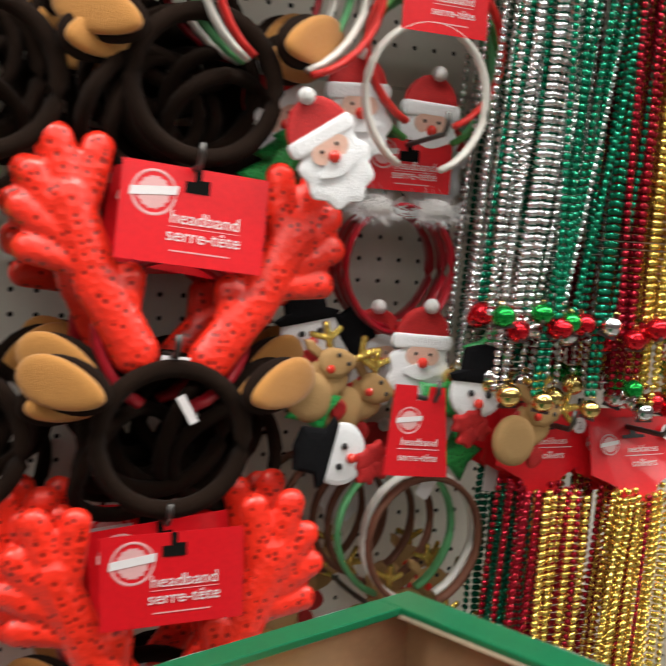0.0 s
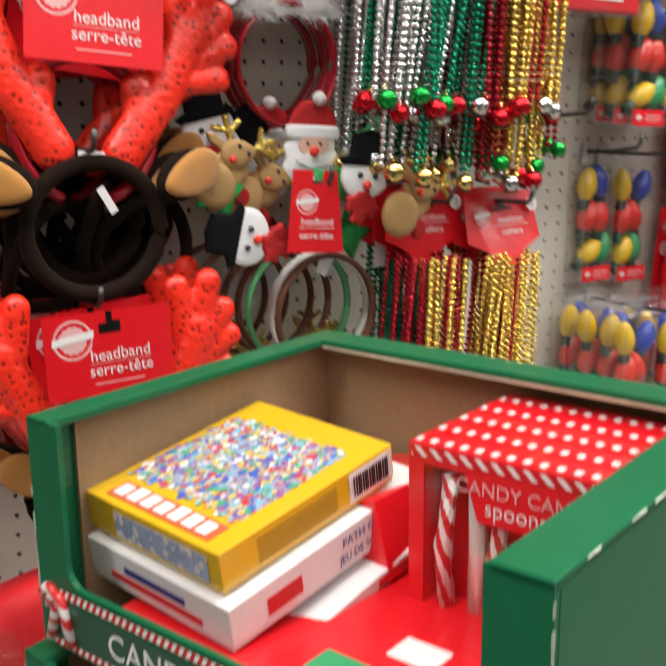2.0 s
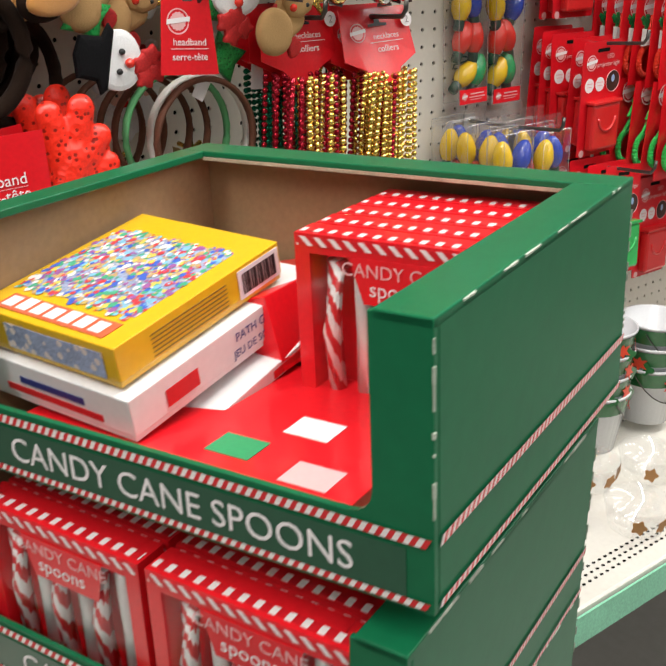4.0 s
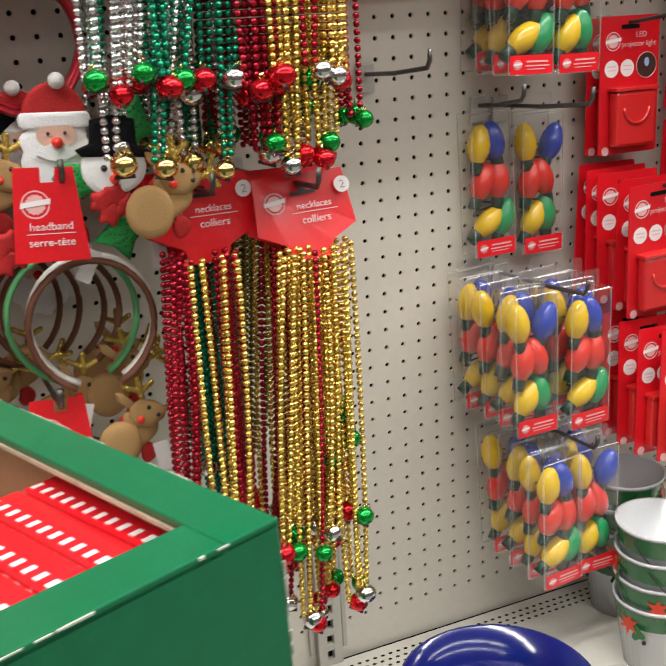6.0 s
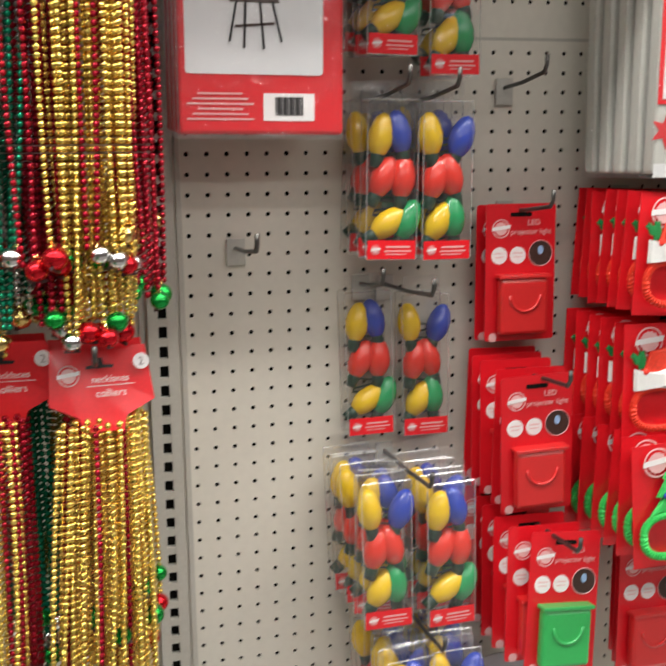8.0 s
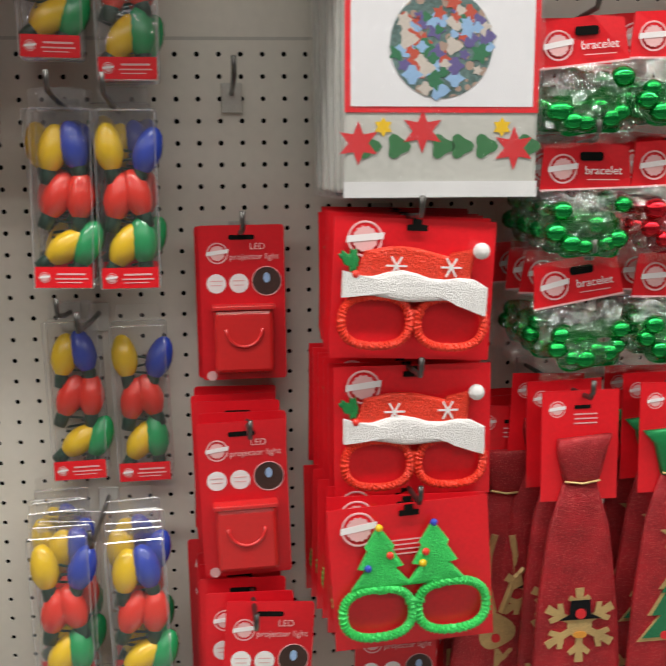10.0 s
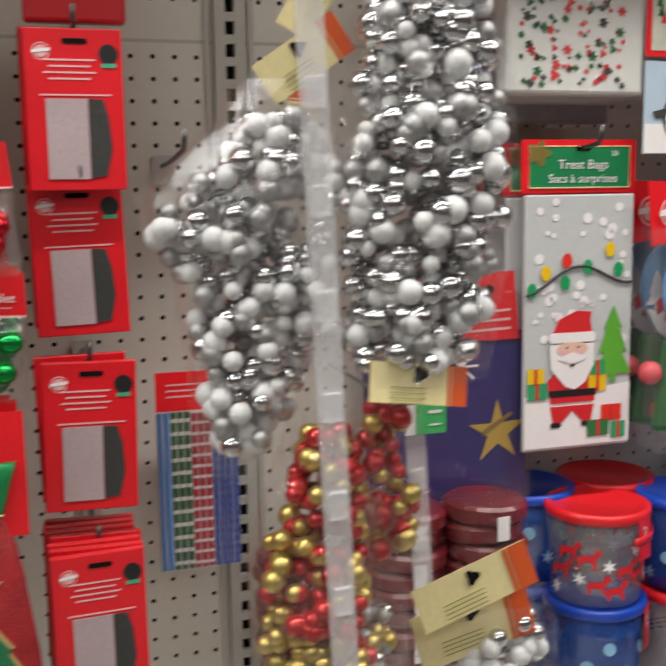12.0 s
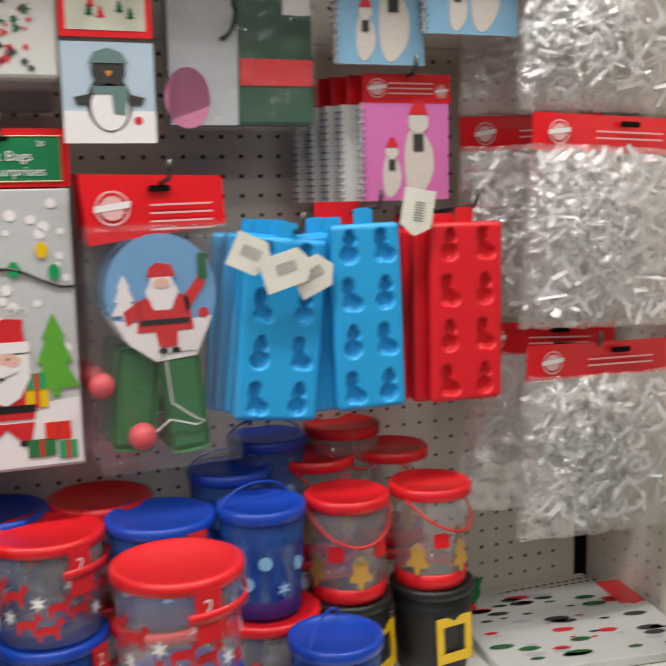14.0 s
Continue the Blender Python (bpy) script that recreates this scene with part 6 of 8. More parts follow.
part("upper_panel", plate(rect(0.098, 0.15, 0, 0.186), 0.0016, y=-0.0005), RED_CARD, pg, "red-edged picture panel")
part("upper_picture", plate(rect(0.084, 0.12, 0, 0.178), 0.0006, y=-0.0022), mat("cream_picture_print", (0.55, 0.54, 0.45), 0.5, 0, 120, 0.35), pg)
rr = random.Random(9)
for c, mt in (("g", POT_GREEN), ("r", STRIPE_R)):
    bm = bmesh.new()
    for _ in range(9):
        plate(fir(0.010, 0.014, 3, rr.uniform(-0.033, 0.033), rr.uniform(0.122, 0.21)), 0.0003, y=-0.003, bm=bm)
    tagged(part("picture_motif", bm, mt, pg), kind="stuff")

sc = flat_pack(pose(1.846, -0.115, 1.380), 0.172, 0.24, 0.025, mat("dark_green_cloth", (0.015, 0.07, 0.035), 0.8, 0, 60, 0.2, 0.2), "green, red and grey printed bag in clear film", "gift bag", name="gift_bag")
part("grey_figure", plate([(-0.086, 0.0), (-0.008, 0.0), (-0.006, 0.10), (-0.012, 0.24), (-0.086, 0.24)], 0.0006, y=-0.0255), mat("cool_grey_print", (0.42, 0.43, 0.45), 0.5), sc)
part("pink_spot", plate(disc(0.026, -0.066, 0.030, 24, 0.034), 0.0006, y=-0.0264), mat("pink_print", (0.62, 0.22, 0.36), 0.5), sc)
part("red_band", plate(rect(0.088, 0.030, 0.040, 0.060), 0.0006, y=-0.0255), STRIPE_R, sc)
part("black_line", tube([(-0.030 + 0.022 * math.sin(radians(q)), -0.0268, 0.125 + 0.03 * math.cos(radians(q))) for q in range(20, 171, 15)], 0.0028, 6), BLACK, sc)
part("small_label", plate(rect(0.034, 0.05, 0.066, 0.150), 0.0006, y=-0.0258), PRINT_WHITE, sc)

# treat bags
TB_FILM = mat("frosted_treat_bag", (0.52, 0.53, 0.53), 0.3, 0, 20, 0.06, coat=0.4)
TB_GREEN = mat("green_header_print", (0.01, 0.20, 0.07), 0.35, 0, 30, 0.06, coat=0.3)
SKIN = mat("peach_print", (0.72, 0.46, 0.36), 0.5)


def treat_bag(m, full=True):
    t = thing("treat_bag_pack", m, "pack of printed treat bags with a red and green header", "treat bags", "treat bag packs")
    w, h = 0.148, 0.372
    part("header_card", plate(rect(w + 0.004, 0.062, 0, h - 0.031, 0.002), 0.0025), RED_CARD, t)
    part("header_panel", plate(rect(w - 0.016, 0.046, 0, h - 0.032, 0.002), 0.0006, y=-0.0026), TB_GREEN, t, "green header panel")
    part("header_line", tube([(x, -0.0034, z) for x, z in rect(w - 0.014, 0.048, 0, h - 0.032)], 0.0008, 4, True), CREAM, t)
    words("Treat Bags", 0.0155, PRINT_WHITE, t, 0.004, -0.0040, h - 0.034)
    words("Sacs à surprises", 0.0145, PRINT_WHITE, t, 0.004, -0.0040, h - 0.050)
    words("20", 0.0085, PRINT_WHITE, t, 0.046, -0.0040, h - 0.019)
    part("hang_slot", plate(rect(0.020, 0.006, 0.004, h - 0.010, 0.002), 0.0005, y=-0.0034), HOLE_SHADE, t)
    part("gingerbread_print", plate(wavy(0.013, 0.28, 5, -0.055, h - 0.016, 26), 0.0005, y=-0.0034), BALL_G, t, "gold gingerbread print")
    part("bag_body", box((-w / 2 + 0.001, -0.006, 0), (w / 2 - 0.001, 0.0, h - 0.064), 0.002), TB_FILM, t, "frosted printed bag")
    if full:
        rr = random.Random(4)
        bm = bmesh.new()
        for _ in range(46):
            plate(disc(rr.uniform(0.003, 0.0068), rr.uniform(-0.066, 0.066), rr.uniform(0.13, 0.30), 8), 0.0004, y=-0.0064, bm=bm)
        tagged(part("snow_dots", bm, PRINT_WHITE, t), kind="stuff")
        part("snow_ground", plate([(-0.072, 0.004), (0.072, 0.004), (0.072, 0.078), (0.03, 0.074), (-0.03, 0.066), (-0.072, 0.068)], 0.0005, y=-0.0064), PRINT_WHITE, t)
        part("light_string", tube([(-0.072 + 0.012 * k, -0.008, 0.204 + 0.014 * math.sin(k * 0.52 - 1.4) + 0.001 * k) for k in range(13)], 0.0016, 6), BLACK, t)
        for x, z, c in ((-0.064, 0.196, "green"), (-0.046, 0.216, "yellow"), (-0.020, 0.204, "green"), (-0.018, 0.230, "red"), (0.010, 0.222, "green"), (0.040, 0.242, "yellow"), (0.052, 0.218, "green")):
            part("string_bulb", plate(disc(0.0065, x, z, 14, 0.009), 0.0006, y=-0.008), BULB[c], t, c + " bulb print")
        part("fir_print", plate(fir(0.052, 0.094, 3, 0.047, 0.080), 0.0006, y=-0.0072), mat("lime_green_print", (0.10, 0.36, 0.03), 0.5, 0, 90, 0.2), t)
        part("santa_coat", plate([(-0.038, 0.058), (0.022, 0.058), (0.026, 0.086), (0.012, 0.10), (-0.026, 0.10), (-0.042, 0.086)], 0.0006, y=-0.0074), STRIPE_R, t)
        part("santa_belt", plate([(-0.040, 0.066), (0.024, 0.066), (0.024, 0.074), (-0.041, 0.074)], 0.0004, y=-0.0082), BLACK, t)
        part("santa_trousers", plate([(-0.034, 0.034), (-0.022, 0.034), (-0.008, 0.048), (0.006, 0.034), (0.018, 0.034), (0.022, 0.054), (-0.038, 0.054)], 0.0006, y=-0.0074), STRIPE_R, t)
        for x in (-0.030, 0.012):
            part("boot", plate(rect(0.014, 0.006, x, 0.031, 0.002), 0.0006, y=-0.0074), BLACK, t)
        part("santa_beard", plate([(-0.040, 0.130), (-0.038, 0.100), (-0.018, 0.078), (-0.006, 0.074), (0.008, 0.082), (0.020, 0.104), (0.020, 0.130)], 0.0006, y=-0.0084), PRINT_WHITE, t)
        part("santa_face", plate(disc(0.021, -0.010, 0.124, 20, 0.009), 0.0005, y=-0.0092), SKIN, t)
        part("moustache", plate(wavy(0.016, 0.12, 4, -0.010, 0.113, 24, 0.006), 0.0004, y=-0.0098), PRINT_WHITE, t)
        part("mouth_print", plate(disc(0.0032, -0.010, 0.104, 12, 0.0016), 0.0003, y=-0.0098), BLACK, t)
        for ex in (-0.018, -0.002):
            part("cheek_print", plate(disc(0.0045, ex - 0.002 if ex < -0.01 else ex + 0.002, 0.120, 12), 0.0003, y=-0.0098), PRINT_PINK, t)
            part("eye_print", plate(disc(0.0014, ex, 0.126, 8), 0.0003, y=-0.0102), BLACK, t)
        part("santa_hat", plate([(-0.038, 0.138), (0.018, 0.138), (0.014, 0.158), (0.016, 0.168), (-0.004, 0.170), (-0.028, 0.160)], 0.0006, y=-0.0084), STRIPE_R, t)
        part("hat_band", plate(rect(0.062, 0.012, -0.010, 0.138, 0.004), 0.0006, y=-0.0092), PRINT_WHITE, t)
        for x, z, w2, c in ((-0.056, 0.074, 0.026, "leaf_green_print"), (-0.058, 0.092, 0.022, "yellow"), (0.026, 0.080, 0.024, "yellow"), (0.026, 0.098, 0.02, "leaf_green_print"), (0.028, 0.024, 0.030, "leaf_pattern_print"), (0.046, 0.042, 0.028, "red"), (0.056, 0.020, 0.020, "leaf_green_print")):
            gm = BULB[c] if c in BULB else MATS[c]
            part("gift_print", plate(rect(w2, 0.020, x, z), 0.0005, y=-0.0078), gm, t, "printed gift box")
            part("ribbon_print", plate(rect(0.004, 0.020, x, z), 0.0004, y=-0.0084), STRIPE_R, t)
    return t


treat_bag(pose(1.571, -0.140, 1.004, -0.5, 0, 0))
tbp = treat_bag(pose(1.560, -0.112, 1.001, 0, 0, 0), False)
for k in range(1, 3):
    copy_thing(tbp, pose(1.557 - 0.010 * k, -0.108 + 0.034 * k, 1.002, 0, rng.uniform(-1, 1), 0))
hook(1.574, 1.358, 0.17)
hook(1.432, 1.205, 0.15)
CB = mat("navy_violet_plastic_sheet", (0.022, 0.014, 0.115), 0.4, 0, 14, 0.25, 0.25, spec=0.3, coat=0.1, bump_scale=25)
for k in range(3):
    cb = thing("table_cover_bag", pose(1.424 - 0.008 * k, -0.118 + 0.035 * k, 0.950, 0, -1.5, 1), "navy door cover in a clear bag with a red header", "door cover", "door cover bags")
    part("folded_sheet", box((-0.078, -0.012, 0), (0.088, 0.0, 0.200), 0.003), CB, cb)
    part("header_card", plate([(-0.086, 0.196), (0.080, 0.190), (0.074, 0.272), (-0.090, 0.274)], 0.002, y=-0.0125), RED_CARD, cb)
    logo(0.021, cb, -0.050, -0.0142, 0.228)
    bars([(0.028, 0.226 - 0.011 * j, 0.08, 0.003) for j in range(3)], PRINT_PINK, cb, -0.0148)
    part("bag_film", box((-0.088, -0.0165, -0.006), (0.092, 0.002, 0.275), 0.002), FILM, cb)
    # Dark disc painted as the shade in the header's hole.
    part("hang_hole", plate(disc(0.006, 0.040, 0.252, 10), 0.0005, y=-0.0172), HOLE_SHADE, cb)
    if k == 0:
        bm = bmesh.new()
        for j in range(4):
            a = math.pi * j / 4
            c, s = math.cos(a), math.sin(a)
            plate([(0.004 + 0.022 * c - 0.0014 * s, 0.162 + 0.022 * s + 0.0014 * c), (0.004 - 0.022 * c - 0.0014 * s, 0.162 - 0.022 * s + 0.0014 * c), (0.004 - 0.022 * c + 0.0014 * s, 0.162 - 0.022 * s - 0.0014 * c), (0.004 + 0.022 * c + 0.0014 * s, 0.162 + 0.022 * s - 0.0014 * c)], 0.0004, y=-0.0125 - 0.0002 * j, bm=bm)
        part("snowflake_print", bm, PRINT_WHITE, cb)
        part("starfish_print", plate(star(0.040, 0.014, 5, 0.050, 0.078), 0.0006, y=-0.0125), mat("ochre_print", (0.42, 0.27, 0.04), 0.5), cb)
        part("star_shade", plate([(0.030, 0.074), (0.070, 0.098), (0.068, 0.102), (0.030, 0.082)], 0.0004, y=-0.0133), MATS["brown_print"], cb)
        part("sparkle_print", plate(star(0.016, 0.004, 5, -0.055, 0.012), 0.0005, y=-0.0125), PRINT_WHITE, cb)

# paddle ball
for k in range(3):
    pd = thing("paddle_ball_pack", pose(1.738 - 0.004 * k, -0.160 + 0.045 * k, 1.010, 0, -1 + k, 0), "paddle ball toy with Santa picture in a clear bag", "paddle ball", "paddle ball packs")
    part("header_card", plate([(-0.074, 0.240), (0.080, 0.258), (0.078, 0.312), (-0.080, 0.318)], 0.002, bend=0.4), RED_CARD, pd)
    logo(0.018, pd, -0.046, -0.002, 0.280)
    bars([(0.030, 0.282 - 0.009 * j, 0.07, 0.0022) for j in range(4)], PRINT_PINK, pd, -0.0024)
    part("hang_slot", plate(rect(0.026, 0.007, 0.006, 0.300, 0.003), 0.0005, y=-0.0024), HOLE_SHADE, pd)
    head = [(0.062 * math.cos(a), 0.185 + 0.066 * math.sin(a)) for a in [radians(q) for q in range(-20, 201, 11)]] + [(-0.040, 0.130), (-0.010, 0.108), (0.036, 0.112)]
    part("paddle_head", plate(head, 0.006, y=-0.004), mat("sky_blue_print", (0.16, 0.36, 0.62), 0.4, 0, 30, 0.05, coat=0.3), pd, "sky blue paddle face")
    part("snow_print", plate([(-0.055, 0.158), (-0.010, 0.150), (0.056, 0.156), (0.036, 0.112), (-0.010, 0.108), (-0.040, 0.130)], 0.0006, y=-0.0105), PRINT_WHITE, pd)
    part("handle", box((0.0, -0.010, 0.0), (0.046, -0.004, 0.116), 0.008), mat("green_zigzag_print", (0.03, 0.16, 0.05), 0.5, 0, 60, 0.2, 0.6, bump_scale=200), pd, m=pose(0, 0, 0, 0, -4))
    part("back_handle", box((-0.066, 0.002, 0.0), (-0.018, 0.008, 0.118), 0.008), MATS["green_zigzag_print"], pd, m=pose(0, 0, 0, 0, 8))
    part("santa_coat", plate([(-0.030, 0.142), (0.034, 0.142), (0.030, 0.178), (0.012, 0.188), (-0.008, 0.188), (-0.026, 0.176)], 0.0006, y=-0.0112), STRIPE_R, pd)
    part("santa_trousers", plate([(-0.006, 0.124), (0.014, 0.124), (0.016, 0.142), (-0.010, 0.142)], 0.0006, y=-0.0112), STRIPE_R, pd)
    for arm in ([(-0.024, 0.180), (-0.044, 0.166), (-0.040, 0.150), (-0.026, 0.160)], [(0.026, 0.160), (0.024, 0.180), (0.042, 0.202), (0.050, 0.194)]):
        part("santa_arm", plate(arm, 0.0006, y=-0.0112), STRIPE_R, pd)
    part("lantern_print", plate(rect(0.010, 0.030, 0.047, 0.212, 0.003), 0.0006, y=-0.0114), POT_GREEN, pd)
    part("red_ball_print", plate(disc(0.006, 0.046, 0.160, 14), 0.0005, y=-0.0114), STRIPE_R, pd)
    for bx in (-0.002, 0.012):
        part("boot_print", plate(rect(0.010, 0.006, bx, 0.120, 0.002), 0.0005, y=-0.0114), BLACK, pd)
    part("santa_beard", plate(wavy(0.017, 0.08, 6, 0.000, 0.186, 24, 0.021), 0.0006, y=-0.0118), PRINT_WHITE, pd)
    part("santa_face", plate(disc(0.009, 0.000, 0.196, 14, 0.006), 0.0005, y=-0.0126), SKIN, pd)
    part("santa_hat", plate([(-0.016, 0.203), (0.016, 0.203), (0.012, 0.216), (-0.004, 0.219), (-0.013, 0.214)], 0.0006, y=-0.012), STRIPE_R, pd)
    part("santa_belt", plate([(-0.026, 0.150), (0.030, 0.150), (0.030, 0.156), (-0.026, 0.156)], 0.0005, y=-0.012), BLACK, pd)
    part("white_tree", plate(fir(0.030, 0.050, 3, -0.042, 0.158), 0.0005, y=-0.0112), PRINT_WHITE, pd)
    part("ball", ball(0.0158, (-0.032, -0.016, 0.026), 16, 10), mat("pink_rubber", (0.62, 0.08, 0.10), 0.5, 0, 60, 0.06), pd, "pink rubber ball", True)
    part("ball", ball(0.0145, (-0.070, 0.006, 0.084), 16, 10), MATS["pink_rubber"], pd, smooth=True)
    part("elastic", tube([(-0.018, -0.014, 0.028), (0.0, -0.016, 0.042), (0.03, -0.014, 0.032), (0.040, -0.014, 0.036), (0.03, -0.014, 0.040), (0.004, -0.014, 0.060), (0.0, -0.013, 0.108)], 0.0009, 5), PRINT_WHITE, pd)
    part("bag", box((-0.080, -0.030, -0.012), (0.080, 0.010, 0.262), 0.006), FILM, pd, "clear bag")
hook(1.742, 1.308, 0.2)

# silicone moulds
MB = mat("blue_silicone", (0.02, 0.36, 0.74), 0.42, 0, 30, 0.05)
MR = mat("red_silicone", (0.72, 0.010, 0.020), 0.45, 0, 30, 0.05)


def hollow_depth(x, z, kind):
    """How deep a winter figure is pressed at (x, z): a snowman or a boot."""
    blobs = ((0, -0.0085, 0.0100), (0.001, 0.0080, 0.0072), (0.001, 0.0150, 0.0042)) if kind else ((-0.003, 0.006, 0.0070), (-0.003, 0.013, 0.0062), (-0.001, -0.004, 0.0070), (0.006, -0.011, 0.0072), (-0.004, -0.011, 0.0060))
    d = min(math.hypot(x - a, z - b) - q for a, b, q in blobs)
    return max(0.0, min(1.0, -d / 0.0022 + 0.5))


def mould(m, w, h, rows, face, label, detail=True):
    t = thing("silicone_mould", m, label, "baking mould", "silicone moulds")
    part("hang_tab", plate(rect(0.022, 0.02, 0, h + 0.008, 0.004), 0.003, y=-0.005), face, t)
    if not detail:
        part("tray", box((-w / 2, -0.016, 0), (w / 2, 0.0, h), 0.005), face, t)
        return t
    cells = [((c - 0.5) * w * 0.50, h * (0.12 + 0.76 * r_ / (rows - 1)), (r_ + c) % 2) for r_ in range(rows) for c in range(2)]
    nx, nz, edge = 46, 110, 0.006
    bm = bmesh.new()
    front = []
    for j in range(nz + 1):
        row = []
        for i in range(nx + 1):
            x, z = (i / nx - 0.5) * w, j / nz * h
            dx, dz = max(0.0, abs(x) - (w / 2 - edge)), max(0.0, abs(z - h / 2) - (h / 2 - edge))
            q = math.hypot(dx, dz)
            if q > edge:
                x -= math.copysign(dx - dx * edge / q, x)
                z -= math.copysign(dz - dz * edge / q, z - h / 2)
            dip = max(hollow_depth(x - a, z - b, k) for a, b, k in cells)
            row.append(bm.verts.new((x, -0.016 + 0.0035 * min(1.0, q / edge) ** 2 + 0.0105 * dip, z)))
        front.append(row)
    for j in range(nz):
        for i in range(nx):
            bm.faces.new((front[j][i], front[j][i + 1], front[j + 1][i + 1], front[j + 1][i]))
    rim = [front[0][i] for i in range(nx)] + [front[j][nx] for j in range(nz)] + [front[nz][i] for i in range(nx, 0, -1)] + [front[j][0] for j in range(nz, 0, -1)]
    back = [bm.verts.new((v.co.x, 0.0, v.co.z)) for v in rim]
    for k in range(len(rim)):
        bm.faces.new((rim[k], back[k], back[(k + 1) % len(rim)], rim[(k + 1) % len(rim)]))
    bm.faces.new(back)
    part("tray", bm, face, t, "silicone tray with pressed figures", True)
    return t


mould(pose(1.858, -0.172, 1.040, 0, 6, 0), 0.100, 0.212, 4, MB, "sky blue silicone mould with winter shapes hanging tilted")
mould(pose(1.974, -0.190, 1.047, 0, -1.5, -4), 0.084, 0.218, 4, MB, "sky blue silicone mould with winter shapes")
mould(pose(2.100, -0.190, 1.045, 0, 0, -3), 0.094, 0.218, 4, MR, "red silicone mould with winter shapes")
for x, y, mt, a in ((1.850, -0.15, MB, 7), (1.842, -0.13, MB, 6), (1.836, -0.11, MB, 5), (1.952, -0.160, MB, -3), (1.942, -0.14, MB, -4), (2.085, -0.17, MR, 0), (2.078, -0.15, MR, 1), (2.080, -0.13, MR, 0), (2.073, -0.11, MR, 1), (2.066, -0.09, MR, 0)):
    mould(pose(x, y, 1.043, 0, a, -3), 0.092, 0.212, 4, mt, "silicone mould behind the first on its hook", False)
for tag_y, (x, z, a, w) in zip((-0.212, -0.216, -0.2095, -0.212), ((1.828, 1.235, 25, 0.048), (1.868, 1.218, -16, 0.060), (1.902, 1.210, -25, 0.05), (2.030, 1.276, 100, 0.055))):
    tg_ = thing("price_tag", pose(x, tag_y, z, 0, a, 0), "small white paper tag with a bar code", "price tag", "white paper tags")
    part("tag", plate([(-w / 2, -0.02), (w / 2 - 0.012, -0.02), (w / 2, 0), (w / 2 - 0.012, 0.02), (-w / 2, 0.02)], 0.0006), mat("white_tag_paper", (0.72, 0.70, 0.62), 0.6), tg_)
    bm = bmesh.new()
    for j in range(8):
        plate(rect(0.0012, 0.013, -0.012 + 0.003 * j, 0.002), 0.0002, y=-0.0008, bm=bm)
    part("barcode", bm, mat("grey_bar_print", (0.2, 0.2, 0.2), 0.5), tg_)
rc = thing("header_card", pose(1.965, -0.12, 1.262), "small red header card above the blue moulds", "header card")
part("card", plate(rect(0.06, 0.028, 0, 0.014), 0.0012), RED_CARD, rc)
for hx, hz in ((1.89, 1.248), (1.985, 1.272), (2.11, 1.270)):
    hook(hx, hz, 0.2)

# notepads
WIRE = mat("silver_wire", (0.6, 0.6, 0.62), 0.25, 0.9, 60, 0.1)


def notepad(m, w, h, cover, label, figure=True):
    n = thing("notepad", m, label, "notepad", "spiral notepads")
    part("page_block", box((-w / 2, -0.008, 0), (w / 2, 0, h), 0.001), mat("pad_paper", (0.7, 0.68, 0.66), 0.7, 0, 200, 0.1), n)
    part("cover", plate(rect(w, h, 0, h / 2), 0.0008, y=-0.0082), cover, n)
    for k in range(int(h / 0.008)):
        part("wire_ring", tube([(-w / 2 + 0.005 * math.cos(a), -0.004 + 0.007 * math.sin(a), 0.005 + 0.008 * k) for a in [2 * math.pi * q / 8 for q in range(8)]], 0.0010, 4, True), WIRE, n)
    if figure:
        for x, s in ((0.016, 1.0), (-0.020, 0.62)):
            part("figure_print", plate(wavy(0.020 * s, 0.08, 3, x, 0.042 * s + 0.004, 22, 0.042 * s), 0.0005, y=-0.0092), mat("cream_fur_print", (0.6, 0.55, 0.5), 0.6), n)
            part("figure_head", plate(disc(0.014 * s, x, 0.095 * s, 16), 0.0005, y=-0.0098), mat("cream_fur_print"  , (0.6, 0.55, 0.5), 0.6), n)
            part("figure_cap", plate([(x - 0.013 * s, 0.104 * s), (x + 0.013 * s, 0.104 * s), (x + 0.006 * s, 0.122 * s), (x - 0.004 * s, 0.123 * s)], 0.0005, y=-0.0104), STRIPE_R, n)
            part("figure_scarf", plate(rect(0.014 * s, 0.02 * s, x, 0.07 * s), 0.0004, y=-0.0104), DKGREY, n)
    return n


PINK_C = mat("pink_cover", (0.62, 0.16, 0.42), 0.4, 0, 30, 0.05, coat=0.3)
npk = notepad(pose(2.051, -0.130, 1.290), 0.116, 0.118, PINK_C, "pink spiral notepad with two capped figures on a hook")
for k in range(1, 5):
    notepad(pose(2.042 - 0.012 * k, -0.130 + 0.022 * k, 1.289), 0.112, 0.118, mat("pad_paper", (0.7, 0.68, 0.66), 0.7, 0, 200, 0.1), "spiral notepad behind the first on its hook", False)
for k in range(5):
    hd = thing("notepad_header", pose(2.053 - 0.012 * k, -0.138 + 0.022 * k, 1.408), "red header card of a notepad pack", "header card", "notepad headers")
    part("card", plate(rect(0.118, 0.034, 0, 0.017), 0.0015), RED_CARD, hd)
    if k == 0:
        logo(0.011, hd, -0.040, -0.0014, 0.017)
        logo(0.008, hd, 0.046, -0.0014, 0.014)
        bars([(0.004, 0.023 - 0.006 * j, 0.06, 0.0018) for j in range(3)], PRINT_PINK, hd, -0.0018)
hook(2.055, 1.430, 0.15)
SKY = mat("sky_cover", (0.22, 0.42, 0.60), 0.4, 0, 30, 0.06, coat=0.3)
notepad(pose(2.010, -0.150, 1.450), 0.112, 0.13, SKY, "blue spiral notepad with a capped figure on a hook")
